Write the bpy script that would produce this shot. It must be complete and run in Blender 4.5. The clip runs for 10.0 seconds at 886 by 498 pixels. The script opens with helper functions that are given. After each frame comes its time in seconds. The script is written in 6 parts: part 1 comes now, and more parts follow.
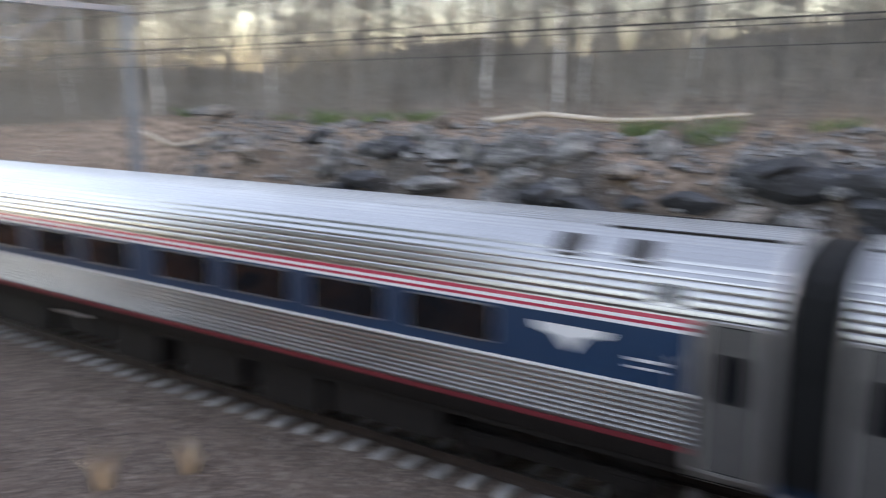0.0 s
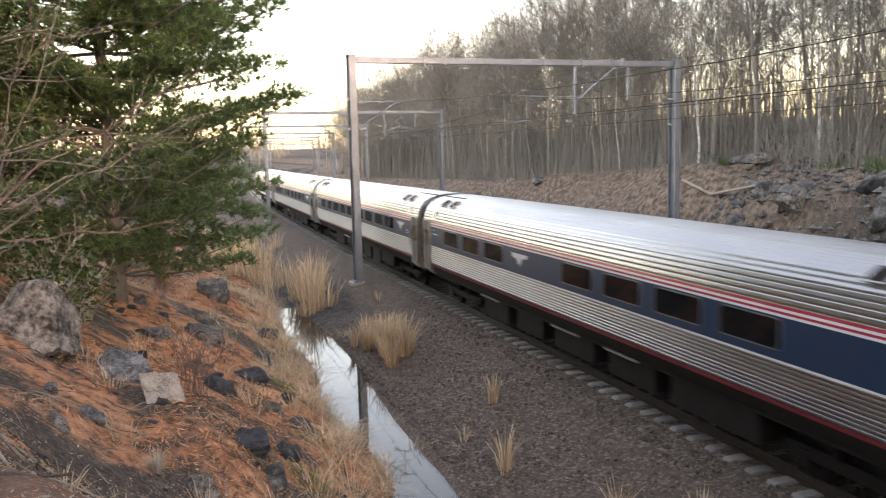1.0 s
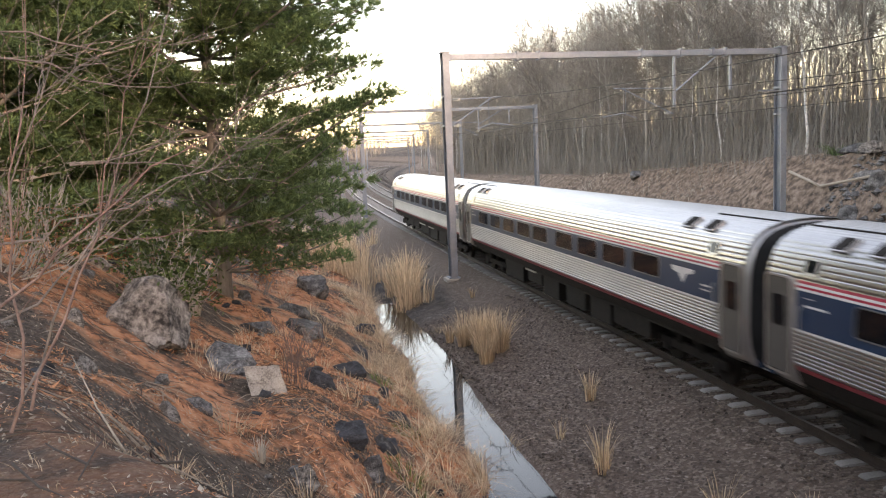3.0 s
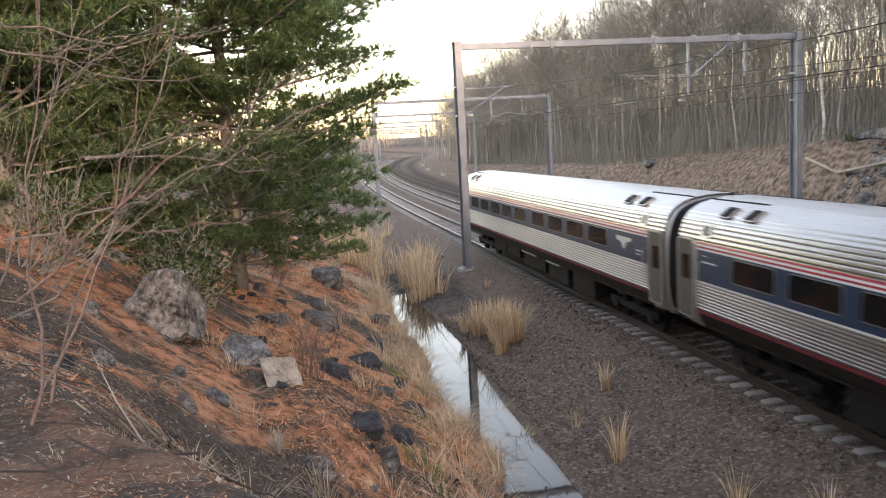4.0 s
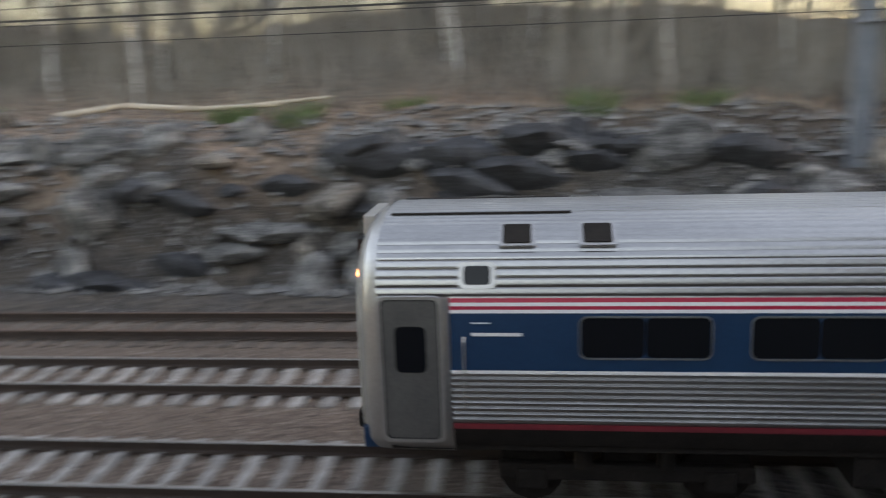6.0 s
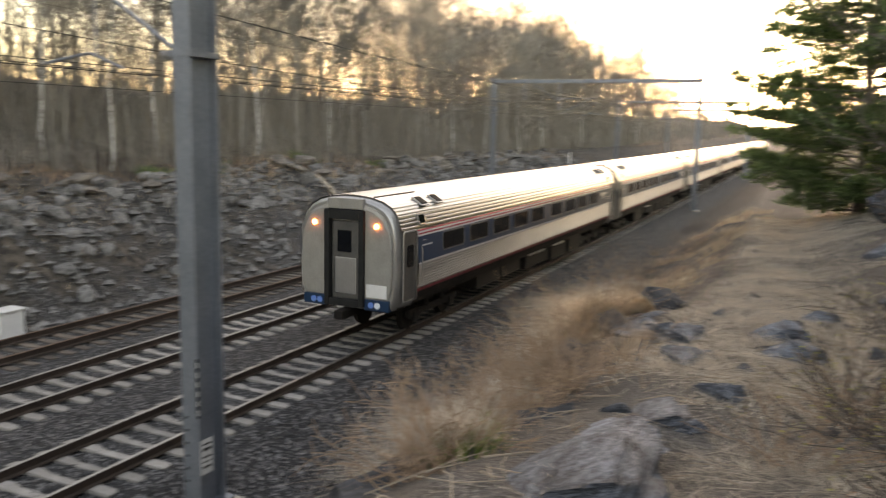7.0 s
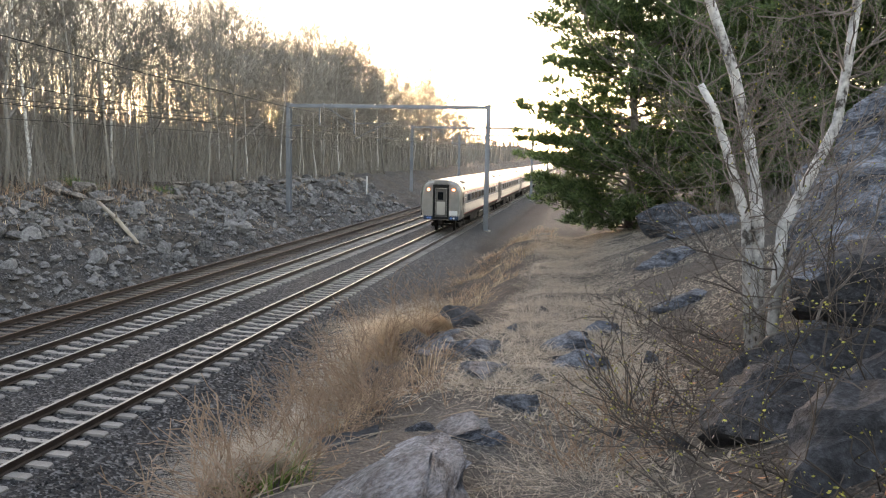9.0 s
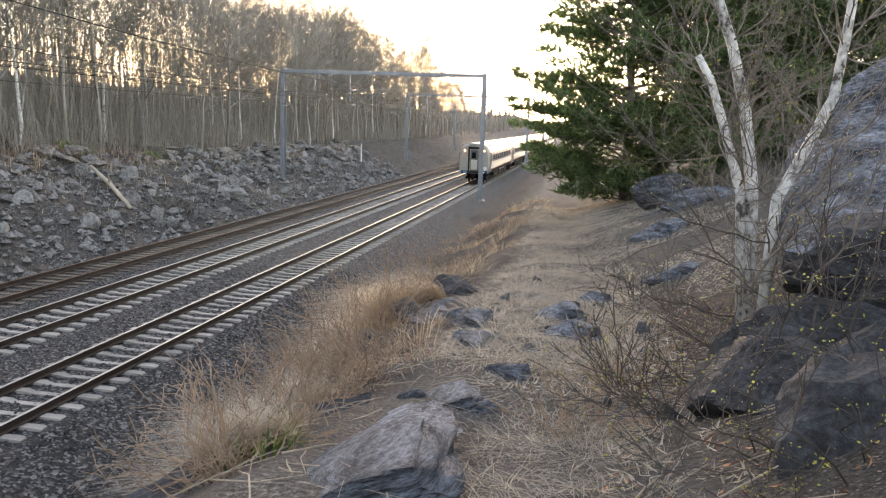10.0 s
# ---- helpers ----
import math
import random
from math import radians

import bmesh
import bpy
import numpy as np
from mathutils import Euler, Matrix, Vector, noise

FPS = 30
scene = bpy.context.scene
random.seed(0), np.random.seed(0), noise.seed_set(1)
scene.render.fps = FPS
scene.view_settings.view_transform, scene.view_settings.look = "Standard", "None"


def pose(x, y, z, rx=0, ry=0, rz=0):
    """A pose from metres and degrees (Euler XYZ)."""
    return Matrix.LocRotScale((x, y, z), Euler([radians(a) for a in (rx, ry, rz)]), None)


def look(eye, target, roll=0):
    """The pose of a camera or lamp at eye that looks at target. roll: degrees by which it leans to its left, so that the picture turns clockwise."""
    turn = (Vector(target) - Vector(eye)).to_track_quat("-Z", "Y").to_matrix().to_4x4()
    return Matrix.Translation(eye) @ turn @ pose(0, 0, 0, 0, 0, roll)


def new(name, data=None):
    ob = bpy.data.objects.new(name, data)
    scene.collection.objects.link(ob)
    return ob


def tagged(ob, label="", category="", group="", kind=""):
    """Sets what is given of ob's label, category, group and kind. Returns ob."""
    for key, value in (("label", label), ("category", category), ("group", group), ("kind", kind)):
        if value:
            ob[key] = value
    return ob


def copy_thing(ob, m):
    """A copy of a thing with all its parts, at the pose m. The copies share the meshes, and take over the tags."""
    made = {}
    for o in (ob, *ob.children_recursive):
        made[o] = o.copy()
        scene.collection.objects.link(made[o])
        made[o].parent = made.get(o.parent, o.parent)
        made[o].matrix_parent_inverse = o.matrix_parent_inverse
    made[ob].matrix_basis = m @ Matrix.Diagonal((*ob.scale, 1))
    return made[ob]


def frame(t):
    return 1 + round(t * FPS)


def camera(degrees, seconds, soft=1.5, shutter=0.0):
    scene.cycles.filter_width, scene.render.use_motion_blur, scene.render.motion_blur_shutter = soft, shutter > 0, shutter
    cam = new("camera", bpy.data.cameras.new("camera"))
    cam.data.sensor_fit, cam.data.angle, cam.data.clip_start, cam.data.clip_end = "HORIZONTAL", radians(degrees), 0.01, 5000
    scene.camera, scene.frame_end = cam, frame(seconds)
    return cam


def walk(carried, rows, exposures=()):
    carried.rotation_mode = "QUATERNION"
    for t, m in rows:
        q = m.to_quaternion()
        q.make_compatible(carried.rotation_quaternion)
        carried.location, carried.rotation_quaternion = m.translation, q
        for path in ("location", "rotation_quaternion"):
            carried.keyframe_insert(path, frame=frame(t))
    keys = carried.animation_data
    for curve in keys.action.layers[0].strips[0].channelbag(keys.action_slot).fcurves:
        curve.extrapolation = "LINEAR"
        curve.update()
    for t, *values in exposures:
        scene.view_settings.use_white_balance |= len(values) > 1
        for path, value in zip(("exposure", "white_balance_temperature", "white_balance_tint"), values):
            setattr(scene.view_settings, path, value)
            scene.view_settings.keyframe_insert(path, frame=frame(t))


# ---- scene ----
cam = camera(57.4, 10.0, soft=1.15, shutter=0.35)
EYE, LOW = 6.04, 5.85
# seconds, sideways shift, yaw, pitch, roll of a hand-held camera that pans with the train
PATH = [
    (0, pose(0, 0.0, LOW, 79.30, 0.03, 34.81)),
    (0.2, pose(0, 0.0, LOW, 80.69, 0.38, 50.02)),
    (0.5, pose(0, 0.0, LOW, 81.85, 1.28, 63.49)),
    (1, pose(0, 0.0, LOW, 83.13, 1.34, 71.33)),
    (1.5, pose(0, 0.0, LOW, 83.61, 1.45, 73.35)),
    (2, pose(0, 0.0, LOW, 83.54, 1.65, 75.02)),
    (2.5, pose(0, 0.0, LOW, 83.41, 1.99, 76.89)),
    (4, pose(0, 0.0, LOW, 82.44, 3.06, 78.86)),
    (4.2, pose(0, 0.0, LOW, 82.02, 3.24, 78.57)),
    (4.5, pose(0, 0.0, LOW, 81.81, 3.50, 76.49)),
    (4.8, pose(0, 0.0, LOW, 81.31, 3.87, 72.73)),
    (5, pose(0, 0.0, LOW, 81.01, 4.17, 66.93)),
    (5.5, pose(0, 0.0, LOW, 79.22, 4.62, 44.22)),
    (5.7, pose(0, 0.0, LOW, 78.31, 3.50, 30.63)),
    (6.8, pose(0, -0.39, EYE, 80.56, -0.37, -56.62)),
    (7, pose(0, -0.39, EYE, 81.31, -1.24, -65.05)),
    (7.2, pose(0, -0.39, EYE, 81.80, -1.61, -69.82)),
    (7.5, pose(0, -0.39, EYE, 82.93, -1.34, -73.53)),
    (8, pose(0, -0.39, EYE, 84.01, -1.30, -76.12)),
    (8.5, pose(0, -0.39, EYE, 84.02, -1.32, -78.00)),
    (9, pose(0, -0.39, EYE, 83.31, -1.22, -79.28)),
    (9.5, pose(0, -0.39, EYE, 82.29, -1.50, -79.79)),
    (10, pose(0, -0.39, EYE, 81.12, -2.00, -79.61)),
]
EXPOSURES = [(0.0, 3.5, 7000, 25), (0.5, 3.4, 7500, 26), (1.0, 3.1, 7800, 27), (5.2, 3.1, 7500, 24), (5.6, 3.1, 7100, 21), (6.8, 3.15, 9300, 22), (7.1, 2.9, 8800, 21), (7.5, 2.45, 8200, 20), (8.2, 2.75, 7900, 20), (10.0, 3.35, 7800, 22)]
walk(cam, PATH, EXPOSURES)

# ---- light: a low evening sun behind the woods, and the sky ----
SUN_AZ, SUN_EL = radians(77.2), radians(5.0)   # from +y towards +x
world = bpy.data.worlds.new("world")
scene.world = world
world.use_nodes = True
wn = world.node_tree.nodes
sky = wn.new("ShaderNodeTexSky")
sky.sky_type = "NISHITA"
sky.sun_disc = False
sky.sun_elevation, sky.sun_rotation = SUN_EL, SUN_AZ
sky.dust_density, sky.air_density, sky.ozone_density = 0.6, 1.0, 1.5
wn["Background"].inputs["Strength"].default_value = 0.15
# thin high haze takes some of the colour out of the sky
pale = wn.new("ShaderNodeHueSaturation")
pale.inputs["Saturation"].default_value = 0.72
world.node_tree.links.new(sky.outputs[0], pale.inputs["Color"])
world.node_tree.links.new(pale.outputs[0], wn["Background"].inputs["Color"])
sun_data = bpy.data.lights.new("sun", "SUN")
sun_data.energy, sun_data.angle, sun_data.color = 0.55, radians(4.0), (1.0, 0.78, 0.55)
sun = new("sun", sun_data)
to_sun = Vector((math.sin(SUN_AZ) * math.cos(SUN_EL), math.cos(SUN_AZ) * math.cos(SUN_EL), math.sin(SUN_EL)))
sun.matrix_world = look(to_sun * 300, (0, 0, 0))

# ---- materials ----
def material(name, rough=0.8, metal=0.0, color=(0.5, 0.5, 0.5)):
    m = bpy.data.materials.new(name)
    m.use_nodes = True
    b = m.node_tree.nodes["Principled BSDF"]
    b.inputs["Roughness"].default_value, b.inputs["Metallic"].default_value = rough, metal
    b.inputs["Base Color"].default_value = (*color, 1)
    m.diffuse_color = (*color, 1)
    return m


def node(m, kind, **inputs):
    n = m.node_tree.nodes.new(kind)
    for k, v in inputs.items():
        n.inputs[k.replace("_", " ")].default_value = v
    return n


def link(m, a, b):
    m.node_tree.links.new(a, b)


def bsdf(m):
    return m.node_tree.nodes["Principled BSDF"]


def coords(m, scale=(1, 1, 1), space="Object"):
    c = m.node_tree.nodes.new("ShaderNodeTexCoord")
    mp = m.node_tree.nodes.new("ShaderNodeMapping")
    mp.inputs["Scale"].default_value = scale
    link(m, c.outputs[space], mp.inputs["Vector"])
    return mp.outputs[0]


def noise_tex(m, vec, scale, detail=4.0, rough=0.6):
    n = node(m, "ShaderNodeTexNoise", Scale=scale, Detail=detail, Roughness=rough)
    link(m, vec, n.inputs["Vector"])
    return n.outputs["Fac"]


def ramp(m, fac, stops):
    r = m.node_tree.nodes.new("ShaderNodeValToRGB")
    els = r.color_ramp.elements
    while len(els) < len(stops):
        els.new(0.5)
    for e, (p, c) in zip(els, stops):
        e.position, e.color = p, (*c, 1) if len(c) == 3 else c
    link(m, fac, r.inputs["Fac"])
    return r.outputs["Color"]


def mix(m, fac, a, b, blend="MIX"):
    n = m.node_tree.nodes.new("ShaderNodeMix")
    n.data_type, n.blend_type = "RGBA", blend
    for sock, v in ((n.inputs[0], fac), (n.inputs[6], a), (n.inputs[7], b)):
        if isinstance(v, (int, float)):
            sock.default_value = v
        elif isinstance(v, tuple):
            sock.default_value = (*v, 1)
        else:
            link(m, v, sock)
    return n.outputs[2]


def bump(m, height, strength=0.5, distance=0.02):
    b = node(m, "ShaderNodeBump", Strength=strength, Distance=distance)
    link(m, height, b.inputs["Height"])
    link(m, b.outputs[0], bsdf(m).inputs["Normal"])


def mottled(name, stops, scale=3.0, fine=40.0, rough=0.85, metal=0.0, relief=0.5, depth=0.02, space="Object", squash=(1, 1, 1)):
    """Two scales of variation: broad patches and fine grain, with relief."""
    m = material(name, rough, metal, stops[len(stops) // 2][1])
    v = coords(m, squash, space)
    broad, grain = noise_tex(m, v, scale, 5), noise_tex(m, v, fine, 4, 0.7)
    mx = node(m, "ShaderNodeMath")
    mx.operation = "ADD"
    half = node(m, "ShaderNodeMath")
    half.operation = "MULTIPLY"
    half.inputs[1].default_value = 0.5
    link(m, broad, mx.inputs[0])
    link(m, grain, mx.inputs[1])
    link(m, mx.outputs[0], half.inputs[0])
    link(m, ramp(m, half.outputs[0], stops), bsdf(m).inputs["Base Color"])
    bump(m, half.outputs[0], relief, depth)
    return m


def tinted(m, spread=0.3):
    """Let each piece differ a little in brightness."""
    b = bsdf(m)
    src = b.inputs["Base Color"].links[0].from_socket if b.inputs["Base Color"].links else None
    info = m.node_tree.nodes.new("ShaderNodeObjectInfo")
    mr = node(m, "ShaderNodeMapRange")
    mr.inputs["To Min"].default_value, mr.inputs["To Max"].default_value = 1 - spread, 1 + spread
    link(m, info.outputs["Random"], mr.inputs["Value"])
    comb = m.node_tree.nodes.new("ShaderNodeCombineColor")
    for i in range(3):
        link(m, mr.outputs[0], comb.inputs[i])
    out = mix(m, 1.0, src if src else tuple(b.inputs["Base Color"].default_value)[:3], comb.outputs[0], "MULTIPLY")
    link(m, out, b.inputs["Base Color"])
    return m


M_STEEL = mottled("corrugated_stainless", [(0.3, (0.3, 0.3, 0.3)), (0.7, (0.47, 0.465, 0.46))], 1.2, 30, 0.31, 1.0, 0.08, 0.004, squash=(0.3, 1, 1))
M_STEELPLAIN = mottled("plain_stainless", [(0.3, (0.36, 0.355, 0.35)), (0.7, (0.52, 0.51, 0.5))], 1.5, 25, 0.38, 0.8, 0.06, 0.004)
M_ENDCAP = mottled("grey_end_paint", [(0.3, (0.22, 0.21, 0.195)), (0.7, (0.36, 0.345, 0.32))], 2, 25, 0.5, 0.2, 0.05, 0.004)
M_BLUE = mottled("blue_band_paint", [(0.3, (0.004, 0.024, 0.062)), (0.7, (0.007, 0.039, 0.093))], 1, 20, 0.35, 0.0, 0.05, 0.002)
M_RED = mottled("red_stripe", [(0.3, (0.34, 0.012, 0.04)), (0.7, (0.46, 0.025, 0.06))], 2, 20, 0.4, 0.0, 0.05, 0.002)
M_DARKRED = mottled("dull_red_stripe", [(0.3, (0.16, 0.02, 0.03)), (0.7, (0.25, 0.03, 0.04))], 2, 20, 0.5, 0.0, 0.05, 0.002)
M_WHITE = mottled("white_stripe", [(0.3, (0.62, 0.62, 0.62)), (0.7, (0.76, 0.76, 0.75))], 2, 20, 0.4, 0.0, 0.05, 0.002)
M_GLASS = material("dark_tinted_glass", 0.06, 0.0, (0.006, 0.007, 0.009))
bsdf(M_GLASS).inputs["Specular IOR Level"].default_value = 0.25
M_RUBBER = mottled("black_rubber", [(0.3, (0.012, 0.012, 0.012)), (0.7, (0.03, 0.03, 0.03))], 4, 30, 0.75)
M_UNDER = mottled("grimy_underframe", [(0.3, (0.008, 0.007, 0.007)), (0.7, (0.026, 0.022, 0.019))], 3, 30, 0.8)
for _m in (M_UNDER, M_RUBBER):
    bsdf(_m).inputs["Specular IOR Level"].default_value = 0.15
# grey door metal, darkened to carry the shade of a recess not modelled
M_DOORGREY = mottled("brushed_door", [(0.3, (0.07, 0.068, 0.067)), (0.7, (0.14, 0.135, 0.13))], 2, 30, 0.5, 0.4, 0.06, 0.004)
M_LAMPAMBER = material("marker_light", 0.3, 0.0, (0.9, 0.3, 0.1))
bsdf(M_LAMPAMBER).inputs["Emission Color"].default_value = (1.0, 0.28, 0.08, 1)
bsdf(M_LAMPAMBER).inputs["Emission Strength"].default_value = 6.0
M_LAMPCLEAR = material("clear_lamp", 0.2, 0.0, (0.75, 0.8, 0.85))
M_LAMPBLUE = material("blue_lamp", 0.2, 0.0, (0.12, 0.25, 0.6))
M_RAILTOP = mottled("worn_rail_steel", [(0.3, (0.33, 0.31, 0.29)), (0.7, (0.46, 0.44, 0.41))], 2, 50, 0.36, 1.0, 0.05, 0.002)
M_RAIL = mottled("rusty_rail", [(0.3, (0.022, 0.016, 0.013)), (0.7, (0.06, 0.039, 0.03))], 3, 40, 0.75, 0.2)
M_RAILRUST = mottled("rusted_rail_head", [(0.3, (0.09, 0.05, 0.035)), (0.7, (0.17, 0.1, 0.07))], 3, 40, 0.6, 0.4)
M_TIE = tinted(mottled("concrete_sleeper", [(0.3, (0.19, 0.178, 0.165)), (0.7, (0.38, 0.362, 0.34))], 3, 45, 0.85), 0.22)
M_TIEWOOD = tinted(mottled("weathered_timber_sleeper", [(0.3, (0.05, 0.04, 0.033)), (0.7, (0.15, 0.125, 0.105))], 3, 45, 0.9, squash=(1, 0.2, 1)), 0.3)
M_GALV = mottled("galvanised_steel", [(0.3, (0.17, 0.19, 0.22)), (0.55, (0.25, 0.275, 0.315)), (0.75, (0.35, 0.375, 0.42))], 1.3, 14, 0.5, 0.55, 0.1, 0.004)
M_WIRE = material("dark_cable", 0.6, 0.3, (0.03, 0.03, 0.032))
M_CONC = mottled("mast_foundation", [(0.3, (0.36, 0.33, 0.28)), (0.7, (0.55, 0.51, 0.45))], 3, 30, 0.9)
M_INSUL = material("insulator", 0.3, 0.0, (0.3, 0.3, 0.31))
M_ROCK = tinted(mottled("grey_gneiss", [(0.38, (0.02, 0.019, 0.018)), (0.49, (0.1, 0.098, 0.096)), (0.66, (0.34, 0.33, 0.32))], 2.2, 14, 0.9, 0, 0.9, 0.06), 0.35)
M_ROCKTAN = tinted(mottled("tan_lichen_rock", [(0.4, (0.025, 0.021, 0.018)), (0.49, (0.15, 0.132, 0.115)), (0.64, (0.42, 0.375, 0.33))], 2.6, 11, 0.9, 0, 0.9, 0.05), 0.25)
# dark stone, lowered further so its colour holds the shade under the bushes
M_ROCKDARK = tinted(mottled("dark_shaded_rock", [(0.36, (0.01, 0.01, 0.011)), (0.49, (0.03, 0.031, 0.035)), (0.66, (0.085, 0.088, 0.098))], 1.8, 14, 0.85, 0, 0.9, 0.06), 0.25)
M_ROCKBLUE = tinted(mottled("blue_grey_gneiss", [(0.4, (0.014, 0.016, 0.02)), (0.49, (0.075, 0.088, 0.11)), (0.62, (0.27, 0.305, 0.36))], 2.6, 17, 0.8, 0, 1.0, 0.08, squash=(1, 1, 3.5)), 0.3)
M_WATER = material("still_ditch_water", 0.03, 0.0, (0.012, 0.014, 0.014))
bsdf(M_WATER).inputs["IOR"].default_value = 1.42
_w = noise_tex(M_WATER, coords(M_WATER), 1.5, 2)
bump(M_WATER, _w, 0.04, 0.02)
M_BARK = tinted(mottled("grey_bark", [(0.3, (0.15, 0.14, 0.125)), (0.7, (0.42, 0.395, 0.36))], 2, 18, 0.95, 0, 0.8, 0.02, squash=(1, 1, 0.25)), 0.35)
M_TWIG = tinted(mottled("brown_twigs", [(0.3, (0.16, 0.146, 0.13)), (0.7, (0.35, 0.325, 0.29))], 2, 10, 0.95, 0, 0.2, 0.01), 0.35)
M_TWIGDARK = mottled("dark_twigs", [(0.3, (0.03, 0.024, 0.02)), (0.7, (0.1, 0.08, 0.066))], 3, 30, 0.85, 0, 0.2, 0.004)
M_TWIGGREY = mottled("pale_grey_twigs", [(0.3, (0.08, 0.067, 0.058)), (0.7, (0.33, 0.285, 0.25))], 3, 30, 0.85, 0, 0.2, 0.004)
M_BIRCH = mottled("white_birch_bark", [(0.4, (0.06, 0.052, 0.046)), (0.46, (0.42, 0.41, 0.4)), (0.56, (0.74, 0.73, 0.71))], 4, 14, 0.8, 0, 0.5, 0.01, squash=(0.8, 0.8, 0.7))
M_BRANCHRED = mottled("reddish_bare_branch", [(0.3, (0.07, 0.042, 0.035)), (0.7, (0.3, 0.2, 0.165))], 4, 40, 0.7, 0, 0.3, 0.004)
M_BUD = material("leaf_bud", 0.7, 0.0, (0.42, 0.3, 0.24))


def leafy(name, dark, light, trans=0.25):
    m = material(name, 0.65, 0.0, light)
    geo = m.node_tree.nodes.new("ShaderNodeNewGeometry")
    link(m, ramp(m, geo.outputs["Random Per Island"], [(0.0, tuple(v * 0.35 for v in dark)), (0.3, dark), (0.75, light), (1.0, tuple(min(0.9, v * 1.25) for v in light))]), bsdf(m).inputs["Base Color"])
    bsdf(m).inputs["Subsurface Weight"].default_value = 0.0
    tr = m.node_tree.nodes.new("ShaderNodeBsdfTranslucent")
    tr.inputs["Color"].default_value = (*light, 1)
    sh = m.node_tree.nodes.new("ShaderNodeMixShader")
    sh.inputs[0].default_value = trans
    out = m.node_tree.nodes["Material Output"]
    link(m, bsdf(m).outputs[0], sh.inputs[1])
    link(m, tr.outputs[0], sh.inputs[2])
    link(m, sh.outputs[0], out.inputs["Surface"])
    return m


M_NEEDLE = leafy("pine_needles", (0.036, 0.076, 0.036), (0.185, 0.265, 0.105), 0.42)
M_LEAF = leafy("broad_green_leaves", (0.03, 0.06, 0.015), (0.12, 0.17, 0.05))
M_LEAFYOUNG = leafy("young_yellow_leaves", (0.28, 0.26, 0.05), (0.48, 0.46, 0.1), 0.4)
M_GRASS = leafy("dry_straw_grass", (0.36, 0.24, 0.15), (0.8, 0.61, 0.41), 0.35)
M_GRASSPALE = leafy("pale_bleached_grass", (0.3, 0.255, 0.21), (0.7, 0.62, 0.52), 0.52)
M_GRASSRUST = leafy("rusty_dead_fern", (0.2, 0.115, 0.07), (0.6, 0.4, 0.26), 0.3)
M_DEADLEAF = leafy("dead_leaf_litter", (0.2, 0.075, 0.036), (0.76, 0.37, 0.19), 0.2)
M_GREENGRASS = leafy("green_grass", (0.06, 0.1, 0.02), (0.18, 0.25, 0.06), 0.3)

# ---- the lie of the land ----
TRACK_Y = (11.215, 15.243, 18.685)     # centre lines of the three tracks
_tab = np.random.RandomState(5).rand(256, 256)


def vnoise(x, y, scale):
    """Smooth value noise, -1 to 1."""
    x, y = np.asarray(x, float) / scale + 1000.37, np.asarray(y, float) / scale + 1000.71
    xi, yi = np.floor(x).astype(int), np.floor(y).astype(int)
    u, v = x - xi, y - yi
    u, v = u * u * (3 - 2 * u), v * v * (3 - 2 * v)
    a, b = _tab[xi % 256, yi % 256], _tab[(xi + 1) % 256, yi % 256]
    c, d = _tab[xi % 256, (yi + 1) % 256], _tab[(xi + 1) % 256, (yi + 1) % 256]
    return 2 * (a * (1 - u) * (1 - v) + b * u * (1 - v) + c * (1 - u) * v + d * u * v) - 1


def bend(x):
    """How far the line has curved away at x."""
    x = np.asarray(x, float)
    l, r = np.minimum(x + 58.9, 0), np.maximum(x - 28.6, 0)
    return 0.000415 * l * l + 0.000034 * r * r


def heading(x):
    x = np.asarray(x, float)
    return np.arctan(0.00083 * np.minimum(x + 58.9, 0) + 0.000068 * np.maximum(x - 28.6, 0))


def step(a, b, x):
    t = np.clip((x - a) / (b - a), 0, 1)
    return t * t * (3 - 2 * t)


XS = [-400, -80, -40, -25, -15, -9, -4, 0, 6, 12, 20, 40, 60, 90, 400]
TOE = [3, 3.4, 4.2, 4.2, 3.9, 3.7, 4.2, 5.2, 6.6, 7.2, 7.4, 7.6, 8.2, 8.3, 8.3]           # foot of the near bank
CREST = [-9, -9, -8, -6, -5, -4, -1, 1.3, 1.2, 1.2, 1.0, 2.0, 3.4, 3, 3]                # its upper edge
TOP = [2, 3.2, 4.2, 4.4, 4.4, 4.35, 4.3, 4.4, 3.6, 3.0, 2.4, 1.6, 1.3, 1.5, 2]          # height of that edge
FX = [-400, -140, -80, -55, -40, -28, -21, 0, 15, 30, 60, 100, 400]
FOOT = [24, 28.5, 29, 29.5, 29.6, 27.5, 26.2, 25, 24, 22.4, 22.4, 22.8, 24]           # foot of the far bank
FCREST = [27, 31, 33, 34.5, 34, 31.5, 30.5, 30, 30.5, 31, 32, 33, 34]
FTOP = [0.5, 1.2, 2.6, 4.0, 4.5, 4.5, 4.4, 4.7, 3.9, 3.2, 2.8, 2.8, 2.5]


